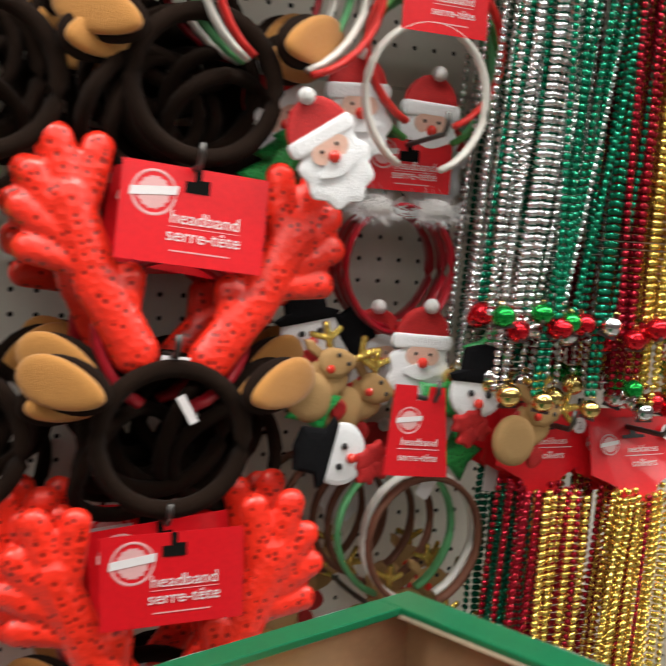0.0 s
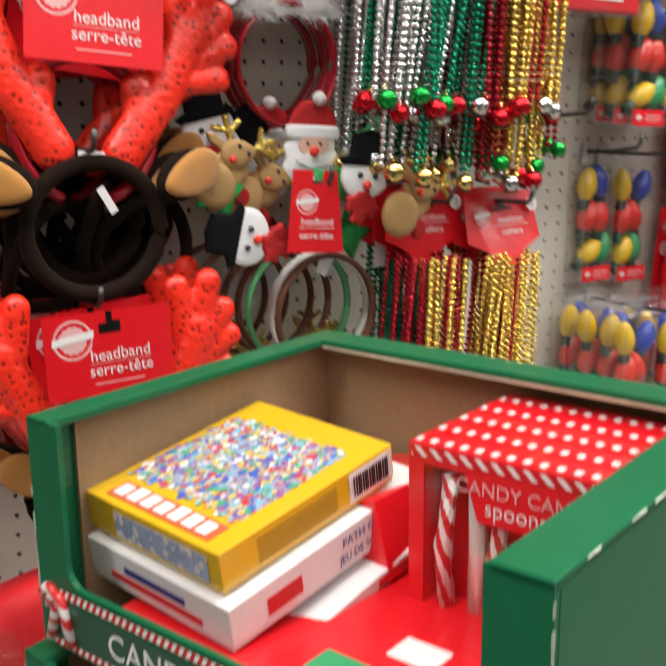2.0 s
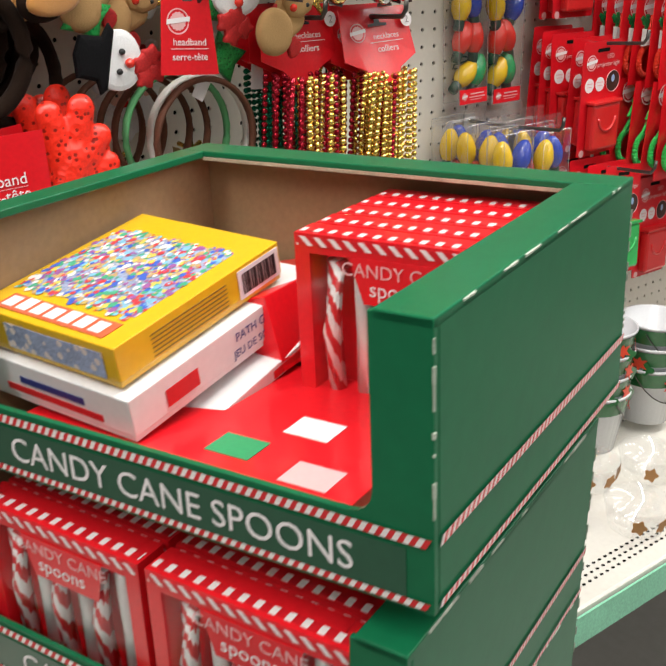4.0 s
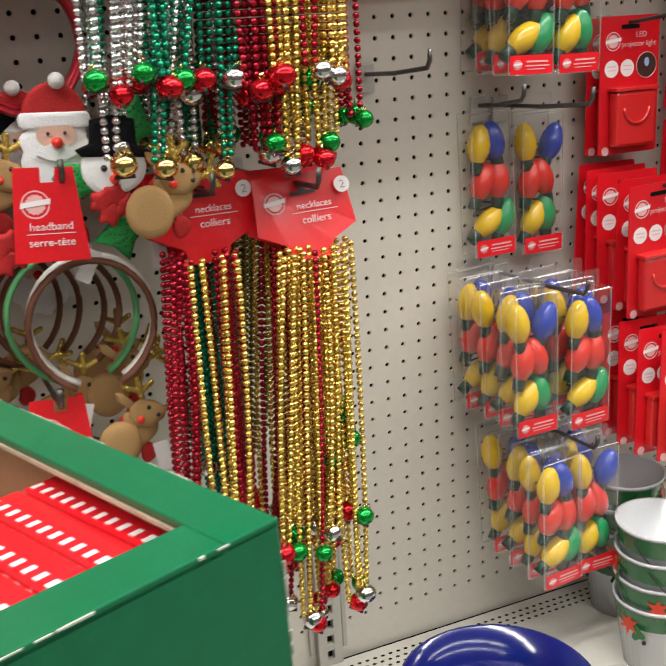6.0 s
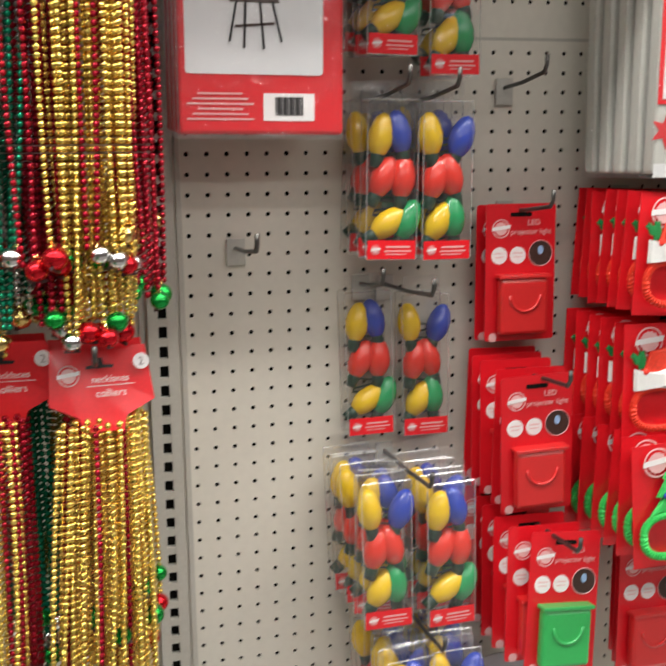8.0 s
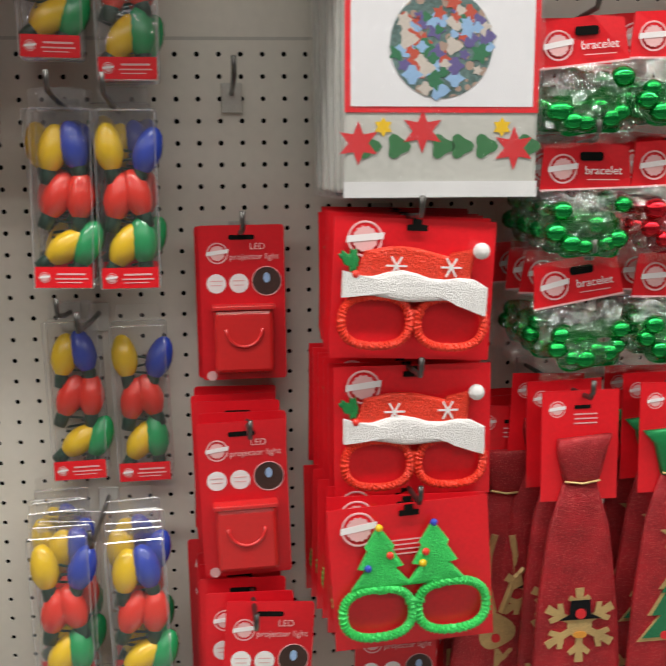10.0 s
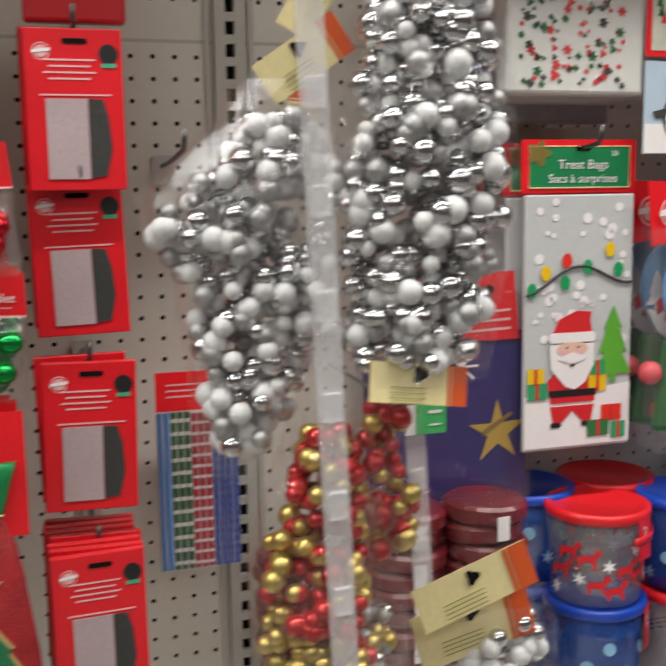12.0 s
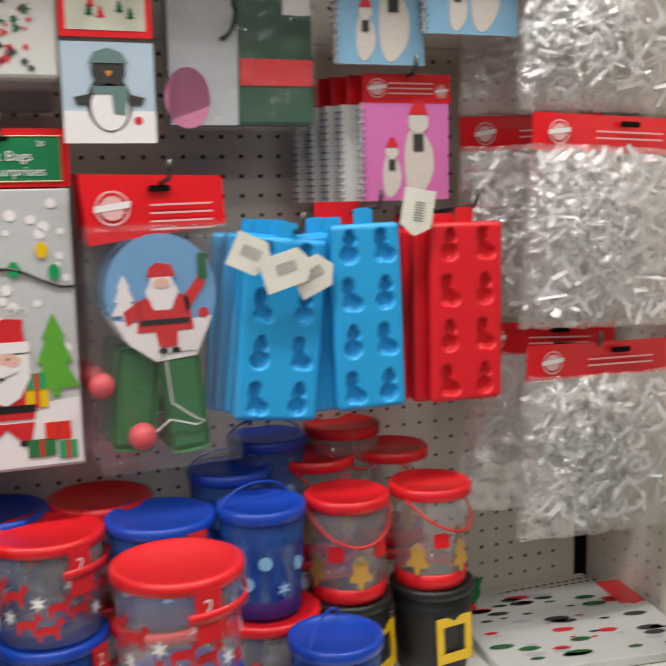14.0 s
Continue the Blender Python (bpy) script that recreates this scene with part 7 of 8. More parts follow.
notepad(pose(2.124, -0.165, 1.486), 0.125, 0.12, SKY, "pale blue spiral notepad hung higher up")

# crackling clear bags of white goods
WHITE_GOODS = mat("white_plastic_goods", (0.62, 0.61, 0.61), 0.3, 0, 40, 0.1)
SHRED = mat("pearl_foil_shred", (0.86, 0.85, 0.86), 0.25, 0.35, 60, 0.1)
SHINY_BAG = clear("shiny_poly_bag", gloss=0.36, rough=0.12, haze=0.06, crinkle=0.5, scale=60)
for k, (x, y, z, w, h, full) in enumerate(((2.295, -0.20, 1.395, 0.235, 0.18, 0.3), (2.290, -0.215, 1.125, 0.235, 0.225, 1.0), (2.295, -0.205, 0.850, 0.235, 0.215, 0.35), (2.270, -0.10, 1.13, 0.235, 0.23, 0.3), (2.265, -0.10, 0.86, 0.235, 0.22, 0.1), (2.270, -0.10, 1.40, 0.235, 0.18, 0.1))):
    cbg = thing("clear_goods_bag", pose(x, y, z, 0, (1, 2, 1, -2, 3, -1)[k], 0), "crinkled clear bag of white plastic party goods with red header", "party goods", "clear goods bags")
    r = random.Random(20 + k)
    part("bag", crinkled_bag(w, h, 0.040, r, 24, 22), SHINY_BAG, cbg, "crinkled shiny film", m=pose(0, 0, h))
    for j in range(11 if full < 1 else 5):
        cx, cz, q = r.uniform(-0.08, 0.08), r.uniform(0.04, h - 0.04), r.uniform(0.016, 0.030)
        part("white_piece", tube([(cx + q * math.cos(a), -0.012 + 0.006 * math.sin(2 * a), cz + q * 0.8 * math.sin(a)) for a in [2 * math.pi * i / 16 for i in range(16)]], 0.0045, 6, True), WHITE_GOODS, cbg, "white plastic ring", True)
    bm = bmesh.new()
    for _ in range(int(520 * full)):
        c = Vector((r.uniform(-0.45, 0.45) * w, r.uniform(-0.030, -0.004), r.uniform(0.02, h - 0.012)))
        d = Vector((r.uniform(-1, 1), r.uniform(-0.3, 0.3), r.uniform(-1, 1))).normalized() * r.uniform(0.006, 0.020)
        q = d.cross(Vector((r.uniform(-0.5, 0.5), -1, r.uniform(-0.5, 0.5)))).normalized() * r.uniform(0.0015, 0.0035)
        bm.faces.new([bm.verts.new(v) for v in (c - d - q, c + d - q, c + d + q, c - d + q)])
    if full > 0.15:
        tagged(part("foil_shred", bm, SHRED, cbg, "pearl white foil shreds"), kind="stuff")
    else:
        bm.free()
    part("header_card", plate(rect(w - 0.004, 0.045, 0, h + 0.016), 0.002, y=-0.006, bend=0.5), RED_CARD, cbg)
    part("hang_slot", plate(rect(0.030, 0.007, 0.02, h + 0.028, 0.003), 0.0004, y=-0.0082), HOLE_SHADE, cbg)
    logo(0.014, cbg, -w * 0.34, -0.004, h + 0.016)
    bars([(0.02, h + 0.018 - 0.008 * j, 0.10, 0.0022) for j in range(2)], PRINT_PINK, cbg, -0.0084)
for hz in (1.36, 1.085):
    hook(2.29, hz, 0.2)

# ---- tubs with lids on the middle shelf ----
TUB = clear("clear_tub_plastic", gloss=0.08, rough=0.08, haze=0.12)
TUB_BLUE = clear("blue_clear_tub", tint=(0.30, 0.50, 0.95), gloss=0.07, rough=0.08, haze=0.32, body=(0.05, 0.17, 0.62))
LID_R = mat("red_lid_plastic", (0.68, 0.012, 0.018), 0.32, 0, 40, 0.05, coat=0.12)
LID_B = mat("blue_lid_plastic", (0.008, 0.055, 0.42), 0.32, 0, 40, 0.05, coat=0.12)
GINGER = mat("gingerbread_print_brown", (0.5, 0.27, 0.05), 0.5, 0, 60, 0.1)


DEER_OUT = [(-0.013, -0.010), (-0.010, -0.010), (-0.009, -0.003), (0.003, -0.003), (0.006, -0.011), (0.009, -0.010), (0.008, 0.000), (0.011, 0.006), (0.016, 0.008), (0.013, 0.011), (0.014, 0.016), (0.010, 0.012), (0.006, 0.015), (0.006, 0.006), (-0.010, 0.005), (-0.014, 0.002)]


def strip_arc(rad, a0, a1, z0, z1, n=16):
    """A curved strip of plastic standing round the z axis, rounded into a thin bar."""
    bm = bmesh.new()
    rows = [[bm.verts.new((q * math.cos(a0 + (a1 - a0) * k / n), q * math.sin(a0 + (a1 - a0) * k / n), z)) for k in range(n + 1)] for q, z in ((rad, z0), (rad + 0.0014, z0), (rad + 0.0014, z1), (rad, z1))]
    for p, q in zip(rows, rows[1:] + rows[:1]):
        for k in range(n):
            bm.faces.new((p[k], p[k + 1], q[k + 1], q[k]))
    bm.faces.new([row[0] for row in rows])
    bm.faces.new([row[n] for row in reversed(rows)])
    return bm


def tub(m, lid, body, kind, r=0.054, h=0.122):
    t = thing("lidded_tub", m, {"deer": "clear plastic tub with red lid and reindeer print", "flake": "clear blue tub with blue lid", "pail": "clear blue pail with blue lid and thin handle", "ginger": "clear tub with red rims and gingerbread prints", "belt": "black tub with a yellow buckle print"}[kind], "tub", "lidded tubs")
    rb, rt = r * 0.86, r * 0.97
    prof = [(0.0, 0.001), (rb, 0.001)] + [(rb + (rt - rb) * s, h * 0.86 * s) for s in (0.25, 0.5, 0.75)] + [(rt * 1.01, h * 0.80), (rt * 0.985, h * 0.81), (rt * 1.02, h * 0.845), (rt * 0.99, h * 0.86), (rt, h * 0.9)]
    part("tub_body", lathe(prof, 32), BLACK if kind == "belt" else body, t, smooth=True)
    part("lid", lathe([(0.0, h * 0.965), (r * 0.84, h * 0.962), (r * 0.88, h * 0.985), (r * 0.97, h), (r * 1.03, h * 0.985), (r * 1.035, h * 0.90), (r * 1.0, h * 0.885)], 36), lid, t, smooth=True)
    if kind in ("deer", "flake", "pail"):
      if kind != "pail":
        part("lid_label", box((-0.013, -0.0008, 0.0), (0.013, 0.0, 0.050), 0.0003), LID_R, t, "red tab with a white numeral", m=pose(0.030, -r * 0.93, h * 0.50, -2, 0, 26))
        words("2", 0.020, PRINT_WHITE, t, 0, 0, 0, rot=pose(0.030, -r * 0.93, h * 0.50, -2, 0, 26) @ pose(0, -0.0014, 0.027))
      for k in range(16 if kind == "deer" else 7):
        a = radians(185 + (11.5 if kind == "deer" else 26) * k)
        z = 0.018 + 0.058 * ((k * 7) % 16) / 16
        rad = rb + (rt - rb) * z / (h * 0.86) + 0.0014
        flake = k % 3 == 0
        mt = (PRINT_WHITE if flake else STRIPE_R) if kind == "deer" else (MATS["pale_blue_print"] if flake else SKY)
        part("snow_print" if flake else ("reindeer_print" if kind == "deer" else "ring_print"), plate(star(0.0095, 0.0035, 6) if flake else (DEER_OUT if kind == "deer" else disc(0.008, n=16)), 0.0004), mt, t, m=pose(rad * math.cos(a), rad * math.sin(a), z, -6, 0, math.degrees(a) + 90))
    if kind == "deer":
        part("handle", strip_arc(r * 1.05, radians(-80), radians(20), h * 0.66, h * 0.75), LID_R, t, "red plastic handle strap", True)
    if kind == "ginger":
        part("base_ring", lathe([(rb * 1.01, 0.0), (rb * 1.04, 0.002), (rb * 1.06, 0.018), (rb * 1.01, 0.019)], 32), LID_R, t, smooth=True)
        for k in range(5):
            a = radians(195 + 36 * k)
            z = 0.038 + 0.026 * (k % 2)
            rad = rb + (rt - rb) * z / (h * 0.86) + 0.0012
            if k % 2 == 0:
                mm = pose(rad * math.cos(a), rad * math.sin(a), z, -6, 0, math.degrees(a) + 90)
                part("gingerbread_figure", plate(wavy(0.0115, 0.30, 5, 0, 0, 30, 0.015, 1.57), 0.0005), GINGER, t, m=mm)
                part("gingerbread_head", plate(disc(0.0065, 0, 0.016, 14), 0.0005), GINGER, t, m=mm)
            else:
                part("gift_print", plate(rect(0.02, 0.018, 0, 0, 0.003), 0.0004), LID_R, t, m=pose(rad * math.cos(a), rad * math.sin(a), z, -6, 0, math.degrees(a) + 90))
        part("handle", tube([(r * 1.03 * math.cos(radians(q)), -r * 1.03 * math.sin(radians(q)), h * 0.9 - 0.042 * math.sin(radians(q))) for q in range(0, 181, 12)], 0.0016, 6), LID_R, t, "red plastic handle", True)
    if kind == "pail":
        part("handle", tube([(r * math.cos(radians(q)), 0.012, h * 0.93 + 0.028 * math.sin(radians(q))) for q in range(0, 181, 12)], 0.0016, 6), LID_B, t, "blue plastic handle", True)
    if kind == "belt":
        bm = bmesh.new()
        for a_, b_ in (((-0.026, -0.0015, 0.020), (0.026, 0.0, 0.032)), ((-0.026, -0.0015, 0.066), (0.026, 0.0, 0.078)), ((-0.026, -0.0015, 0.0322), (-0.016, 0.0, 0.0658)), ((0.016, -0.0015, 0.0322), (0.026, 0.0, 0.0658))):
            add_box(bm, a_, b_)
        part("buckle", bm, BULB["yellow"], t, "yellow buckle print", m=pose(0, -r * 0.985, 0.0, -3))
    return t


deer = tub(pose(1.596, -0.155, 0.820), LID_R, TUB, "deer", 0.0625, 0.118)
blue = tub(pose(1.724, -0.160, 0.822), LID_B, TUB_BLUE, "flake", 0.0615, 0.118)
ging = tub(pose(1.948, -0.178, 0.814), LID_R, TUB, "ginger", 0.0505, 0.128)
belt = tub(pose(2.062, -0.178, 0.701, 0, 0, 8), BLACK, TUB, "belt", 0.052, 0.113)
pail_b = tub(pose(1.836, -0.190, 0.820, 0, 0, 20), LID_B, TUB_BLUE, "pail", 0.0505, 0.128)
copy_thing(deer, pose(1.702, -0.355, 0.838, 0, 0, -14))
for src, x, y, z, a in ((ging, 2.060, -0.178, 0.814, 30), (blue, 1.596, -0.155, 0.7015, 20), (deer, 1.724, -0.160, 0.7015, 40), (blue, 1.702, -0.355, 0.7195, 0), (belt, 1.948, -0.178, 0.701, 40), (pail_b, 1.880, -0.310, 0.7015, 50), (deer, 1.838, -0.190, 0.7015, 0), (blue, 1.545, -0.066, 0.8225, 10), (deer, 1.668, -0.060, 0.8225, 30), (pail_b, 1.826, -0.084, 0.836, 0), (ging, 1.948, -0.066, 0.834, 40), (ging, 2.056, -0.066, 0.834, 80), (pail_b, 1.888, -0.046, 0.862, 0), (ging, 1.996, -0.040, 0.866, 20), (blue, 1.545, -0.066, 0.7015, 0), (deer, 1.668, -0.060, 0.7015, 0), (pail_b, 1.826, -0.084, 0.7055, 0), (ging, 1.948, -0.066, 0.704, 0), (ging, 2.056, -0.066, 0.704, 0)):
    copy_thing(src, pose(x, y, z, 0, 0, a))

fl = thing("printed_sheet", pose(2.27, -0.17, 0.7015, 0, 0, -8), "white printed gift sheets lying in a stack on the shelf", "paper sheets")
part("paper_sheet", box((-0.14, -0.12, 0.0), (0.14, 0.11, 0.012), 0.001), mat("glossy_white_paper", (0.55, 0.55, 0.54), 0.3, 0, 30, 0.05, coat=0.3), fl)
rr = random.Random(2)
for mt in (STRIPE_R, DKGREY, POT_GREEN, MATS["cool_grey_print"]):
    bm = bmesh.new()
    for _ in range(15):
        x, y, q = rr.uniform(-0.12, 0.12), rr.uniform(-0.1, 0.09), rr.uniform(0.003, 0.013)
        bm.faces.new([bm.verts.new((x + q * 1.6 * math.cos(a), y + q * 0.6 * math.sin(a), 0.0126)) for a in [2 * math.pi * k / 9 for k in range(9)]])
    tagged(part("printed_motif", bm, mt, fl), kind="stuff")
part("red_corner", box((0.10, 0.03, 0.0125), (0.139, 0.108, 0.0132)), RED_CARD, fl)
hl = thing("holly_pick", pose(2.16, -0.10, 0.715), "small dark holly pick standing on the shelf", "holly pick")
for a in (-30, 20, 70):
    part("leaf", plate(wavy(0.011, 0.2, 6, 0, 0.028, 24, 0.024), 0.001), FELT_G, hl, m=pose(0, 0, 0, 0, a, a))
part("berry", ball(0.006, (0, -0.006, 0.012), 8, 6), BALL_R, hl, smooth=True)

end_panel = perforated("wall_end", 0.02, 18, [1.35 - P * r for r in range(-16, 36)], 0.4, 1.79, 0.0, 0.5, label="beige perforated end panel")
end_panel.matrix_basis = pose(2.424, 0, 0, 0, 0, -90)
tagged(part("wall_end_back", box((2.4285, -0.52, 0.0), (2.45, 0.0, 1.8)), UPRIGHT, None), "beige end board", "wall", "", "structure")
gp = single("green_board", box((0, 0, 0), (0.006, 0.12, 0.30), 0.001), mat("dark_green_board", (0.012, 0.07, 0.035), 0.4, 0, 20, 0.1), "dark green board standing at the shelf end", "board", m=pose(2.335, -0.42, 0.701))

# ---- left-hand bay: headbands ----
ANT = sequin("red_sequin_cloth", (0.90, 0.030, 0.012), 125.0)
PLUSH_B = mat("dark_brown_plush", (0.014, 0.007, 0.004), 0.9, 0, 90, 0.3, 0.7, sheen=0.02, spec=0.1, bump_scale=800)
EAR_IN = mat("tan_plush", (0.50, 0.22, 0.045), 0.85, 0, 90, 0.15, 0.5, sheen=0.3, bump_scale=700)
FELT_W = mat("white_felt", (0.84, 0.85, 0.86), 0.9, 0, 90, 0.06, 0.4, bump_scale=600)
FELT_R = mat("red_glitter_felt", (0.50, 0.015, 0.015), 0.6, 0.2, 120, 0.45, 0.5, bump_scale=900)
FELT_T = mat("tan_felt", (0.42, 0.25, 0.10), 0.9, 0, 90, 0.1, 0.4, bump_scale=600)
SEQ_G = sequin("green_sequin_cloth", (0.02, 0.33, 0.07))
BAND_BR = mat("brown_fabric_band", (0.13, 0.045, 0.022), 0.7, 0, 90, 0.2, 0.4, bump_scale=600)
BAND_GR = mat("mint_green_band", (0.12, 0.42, 0.17), 0.6, 0, 90, 0.1, 0.3)
BAND_WH = mat("white_plastic_band", (0.74, 0.72, 0.66), 0.4, 0, 60, 0.06)
BAND_RD = mat("red_satin_band", (0.40, 0.008, 0.02), 0.3, 0.1, 60, 0.15, coat=0.3)
GOLD_T = mat("gold_tinsel_cloth", (0.62, 0.44, 0.10), 0.25, 0.8, 120, 0.5, 0.8, bump_scale=500)


def band(parent, r, tube_r, material, m=None, open_deg=50, squash=1.0, wide=2.2):
    """An open hoop: a flat strip bent round, with its gap below."""
    pts = []
    for k in range(29):
        a = radians(-90 + open_deg / 2 + (360 - open_deg) * k / 28)
        pts.append((r * squash * math.cos(a), 0, r * (1 + 0.12 * (math.sin(a) < -0.5) * (-math.sin(a) - 0.5)) * math.sin(a)))
    bm = tube(pts, tube_r, 8)
    for v in bm.verts:
        v.co.y *= wide
    return part("band", bm, material, parent, smooth=True, m=m)


def head_card(parent, w, h, x=0.0, z=0.0, y=0.0, text=True):
    part("card", plate(rect(w, h, x, z), 0.0012, y=y), RED_CARD, parent)
    # Near-black slot outline painted as shade, lying on the whole card.
    part("hang_slot", plate([(x - 0.010, z + h / 2 - 0.022), (x + 0.012, z + h / 2 - 0.022), (x + 0.012, z + h / 2 - 0.010), (x + 0.004, z + h / 2 - 0.010), (x + 0.004, z + h / 2), (x - 0.002, z + h / 2), (x - 0.002, z + h / 2 - 0.012), (x - 0.010, z + h / 2 - 0.012)], 0.0004, y=y - 0.0014), HOLE_SHADE, parent)
    logo(w * 0.145, parent, x - w * 0.28, y - 0.001, z + h * 0.2)
    if text:
        s = w * 0.125
        words("headband", s, PRINT_WHITE, parent, x + w * 0.08, y - 0.0018, z - h * 0.08)
        words("serre-tête", s, PRINT_WHITE, parent, x + w * 0.08, y - 0.0018, z - h * 0.26)
        bars([(x + w * 0.08, z - h * 0.115, w * 0.48, 0.0006), (x + w * 0.06, z - h * 0.36, w * 0.4, 0.0012)], PRINT_PINK, parent, y - 0.0014)


ANTLER = (((0.034, -0.122), (0.075, -0.060), 0.021), ((0.070, -0.070), (0.106, 0.005), 0.021), ((0.092, 0.000), (0.084, 0.052), 0.0145), ((0.106, 0.006), (0.120, 0.054), 0.0150), ((0.112, -0.012), (0.136, 0.022), 0.0140), ((0.108, -0.028), (0.142, -0.008), 0.0135), ((0.096, -0.048), (0.134, -0.042), 0.0135), ((0.050, -0.100), (0.046, -0.058), 0.0150))


def stuffed(limbs, sign=1, cell=0.0032, flat=0.62):
    """A flat stuffed shape sewn from two sheets: every limb swells between seams, and the outline is smooth."""
    lo_x = min(min(a[0], b[0]) - r for a, b, r in limbs) - 2 * cell
    hi_x = max(max(a[0], b[0]) + r for a, b, r in limbs) + 2 * cell
    lo_z = min(min(a[1], b[1]) - r for a, b, r in limbs) - 2 * cell
    hi_z = max(max(a[1], b[1]) + r for a, b, r in limbs) + 2 * cell
    nx, nz = int((hi_x - lo_x) / cell) + 1, int((hi_z - lo_z) / cell) + 1

    def field(x, z):
        best, deep = 9.0, 0.0
        for a, b, r in limbs:
            ax, az, bx, bz = a[0], a[1], b[0] - a[0], b[1] - a[1]
            t = max(0.0, min(1.0, ((x - ax) * bx + (z - az) * bz) / (bx * bx + bz * bz)))
            d = math.hypot(x - ax - t * bx, z - az - t * bz)
            best = min(best, d - r)
            deep = max(deep, max(0.0, r * r - d * d) ** 0.5)
        return best, deep
    f = {(i, j): field(lo_x + i * cell, lo_z + j * cell)[0] for i in range(nx) for j in range(nz)}
    cells = [(i, j) for i in range(nx - 1) for j in range(nz - 1) if min(f[i, j], f[i + 1, j], f[i, j + 1], f[i + 1, j + 1]) < -0.0004]
    used = {(i + a, j + b) for i, j in cells for a in (0, 1) for b in (0, 1)}
    bm = bmesh.new()
    front, back = {}, {}
    for i, j in used:
        x, z = lo_x + i * cell, lo_z + j * cell
        if f[i, j] > 0:
            for _ in range(3):
                v = field(x, z)[0]
                gx, gz = field(x + 1e-4, z)[0] - v, field(x, z + 1e-4)[0] - v
                x, z = x - v * gx * 1e4, z - v * gz * 1e4
        y = field(x, z)[1] * flat if f[i, j] <= 0 else 0.0
        front[i, j] = bm.verts.new((sign * x, -y - 0.0006, z))
        back[i, j] = bm.verts.new((sign * x, y + 0.0006, z))
    for i, j in cells:
        ring = ((i, j), (i + 1, j), (i + 1, j + 1), (i, j + 1))
        bm.faces.new([front[q] for q in ring])
        bm.faces.new([back[q] for q in reversed(ring)])
    bmesh.ops.bridge_loops(bm, edges=[e for e in bm.edges if len(e.link_faces) == 1])
    return bm


def antler_headband(m, card=True):
    """Two stuffed antlers on a hoop, with a card between."""
    h = thing("antler_headband", m, "red sequin antler headband hanging on a red card", "headband", "antler headbands")
    for s in (-1, 1):
        part("antler", stuffed(ANTLER, s), ANT, h, "red sequin antler", True)
    band(h, 0.068, 0.006, BAND_RD, pose(0, 0.012, -0.10), 40)
    part("white_label", box((-0.012, -0.006, -0.138), (0.014, -0.005, -0.122)), PRINT_WHITE, h)
    if card:
        head_card(h, 0.132, 0.086, 0, 0, -0.022)
    return h


a1 = antler_headband(pose(-0.600, -0.168, 1.330, -7, 4.5, 0))
copy_thing(a1, pose(-0.612, -0.212, 1.022, -2, -2, 0) @ Matrix.Diagonal((0.95, 0.95, 0.95, 1)))
for x, y, z, a in ((-0.605, -0.118, 1.325, 8), (-0.610, -0.150, 1.012, -6), (-0.600, -0.07, 1.32, -3), (-0.612, -0.09, 1.01, 2), (-0.840, -0.16, 1.03, 6)):
    copy_thing(a1, pose(x, y, z, 0, a, 3))


def brown_headband(m, ears=True):
    h = thing("reindeer_headband", m, "dark brown plush reindeer headband with tan ears", "headband", "reindeer headbands")
    part("plush_hoop", tube([(0.066 * math.cos(a), 0, 0.064 * math.sin(a)) for a in [2 * math.pi * k / 30 for k in range(30)]], 0.0085, 10, True), PLUSH_B, h, smooth=True)
    if ears:
        for s in (-1, 1):
            em = pose(s * 0.068, -0.012, 0.042, 0, s * 74, s * 24) @ Matrix.Diagonal((0.9, 1, 0.9, 1))
            part("ear", pillow(wavy(0.026, 0.05, 2, 0, 0.030, 22, 0.046), 0.003, 0.006), PLUSH_B, h, smooth=True, m=em)
            part("ear_lining", pillow([(0.024 * math.sin(q) * (1 - 0.25 * math.cos(q)), 0.034 - 0.044 * math.cos(q)) for q in [2 * math.pi * k / 26 for k in range(26)]], 0.001, 0.005, y=-0.009), EAR_IN, h, "tan ear lining", True, em)
    return h


b1 = brown_headband(pose(-0.610, -0.195, 1.136, 0, 0, 0))
for x, y, z, a in ((-0.615, -0.150, 1.140, 6), (-0.585, -0.115, 1.132, -8), (-0.61, -0.08, 1.138, 10), (-0.575, -0.05, 1.14, -4), (-0.590, -0.170, 1.450, 0), (-0.600, -0.135, 1.452, 8), (-0.58, -0.10, 1.446, -10), (-0.605, -0.065, 1.455, 4), (-0.59, -0.03, 1.45, -6), (-0.780, -0.16, 1.44, 4), (-0.79, -0.10, 1.45, -6), (-0.800, -0.16, 1.130, 5), (-0.81, -0.10, 1.14, -6), (-0.585, -0.165, 0.83, 5), (-0.60, -0.11, 0.835, -5), (-0.58, -0.06, 0.83, 5)):
    copy_thing(b1, pose(x, y, z, rng.uniform(-6, 6), a, rng.uniform(-8, 8)))
scatter = random.Random(77)
loose = [(-0.56, -0.14, 1.412, 20), (-0.64, -0.14, 1.425, -15), (-0.54, -0.14, 1.108, 14), (-0.635, -0.14, 1.10, -20)]
for cx, cz in ((-0.59, 1.44), (-0.59, 1.13), (-0.79, 1.43), (-0.80, 1.12), (-0.62, 1.50)):
    loose += [(cx + scatter.uniform(-0.05, 0.05), -0.03 - 0.017 * k, cz + scatter.uniform(-0.045, 0.035), scatter.uniform(-40, 40)) for k in range(7)]
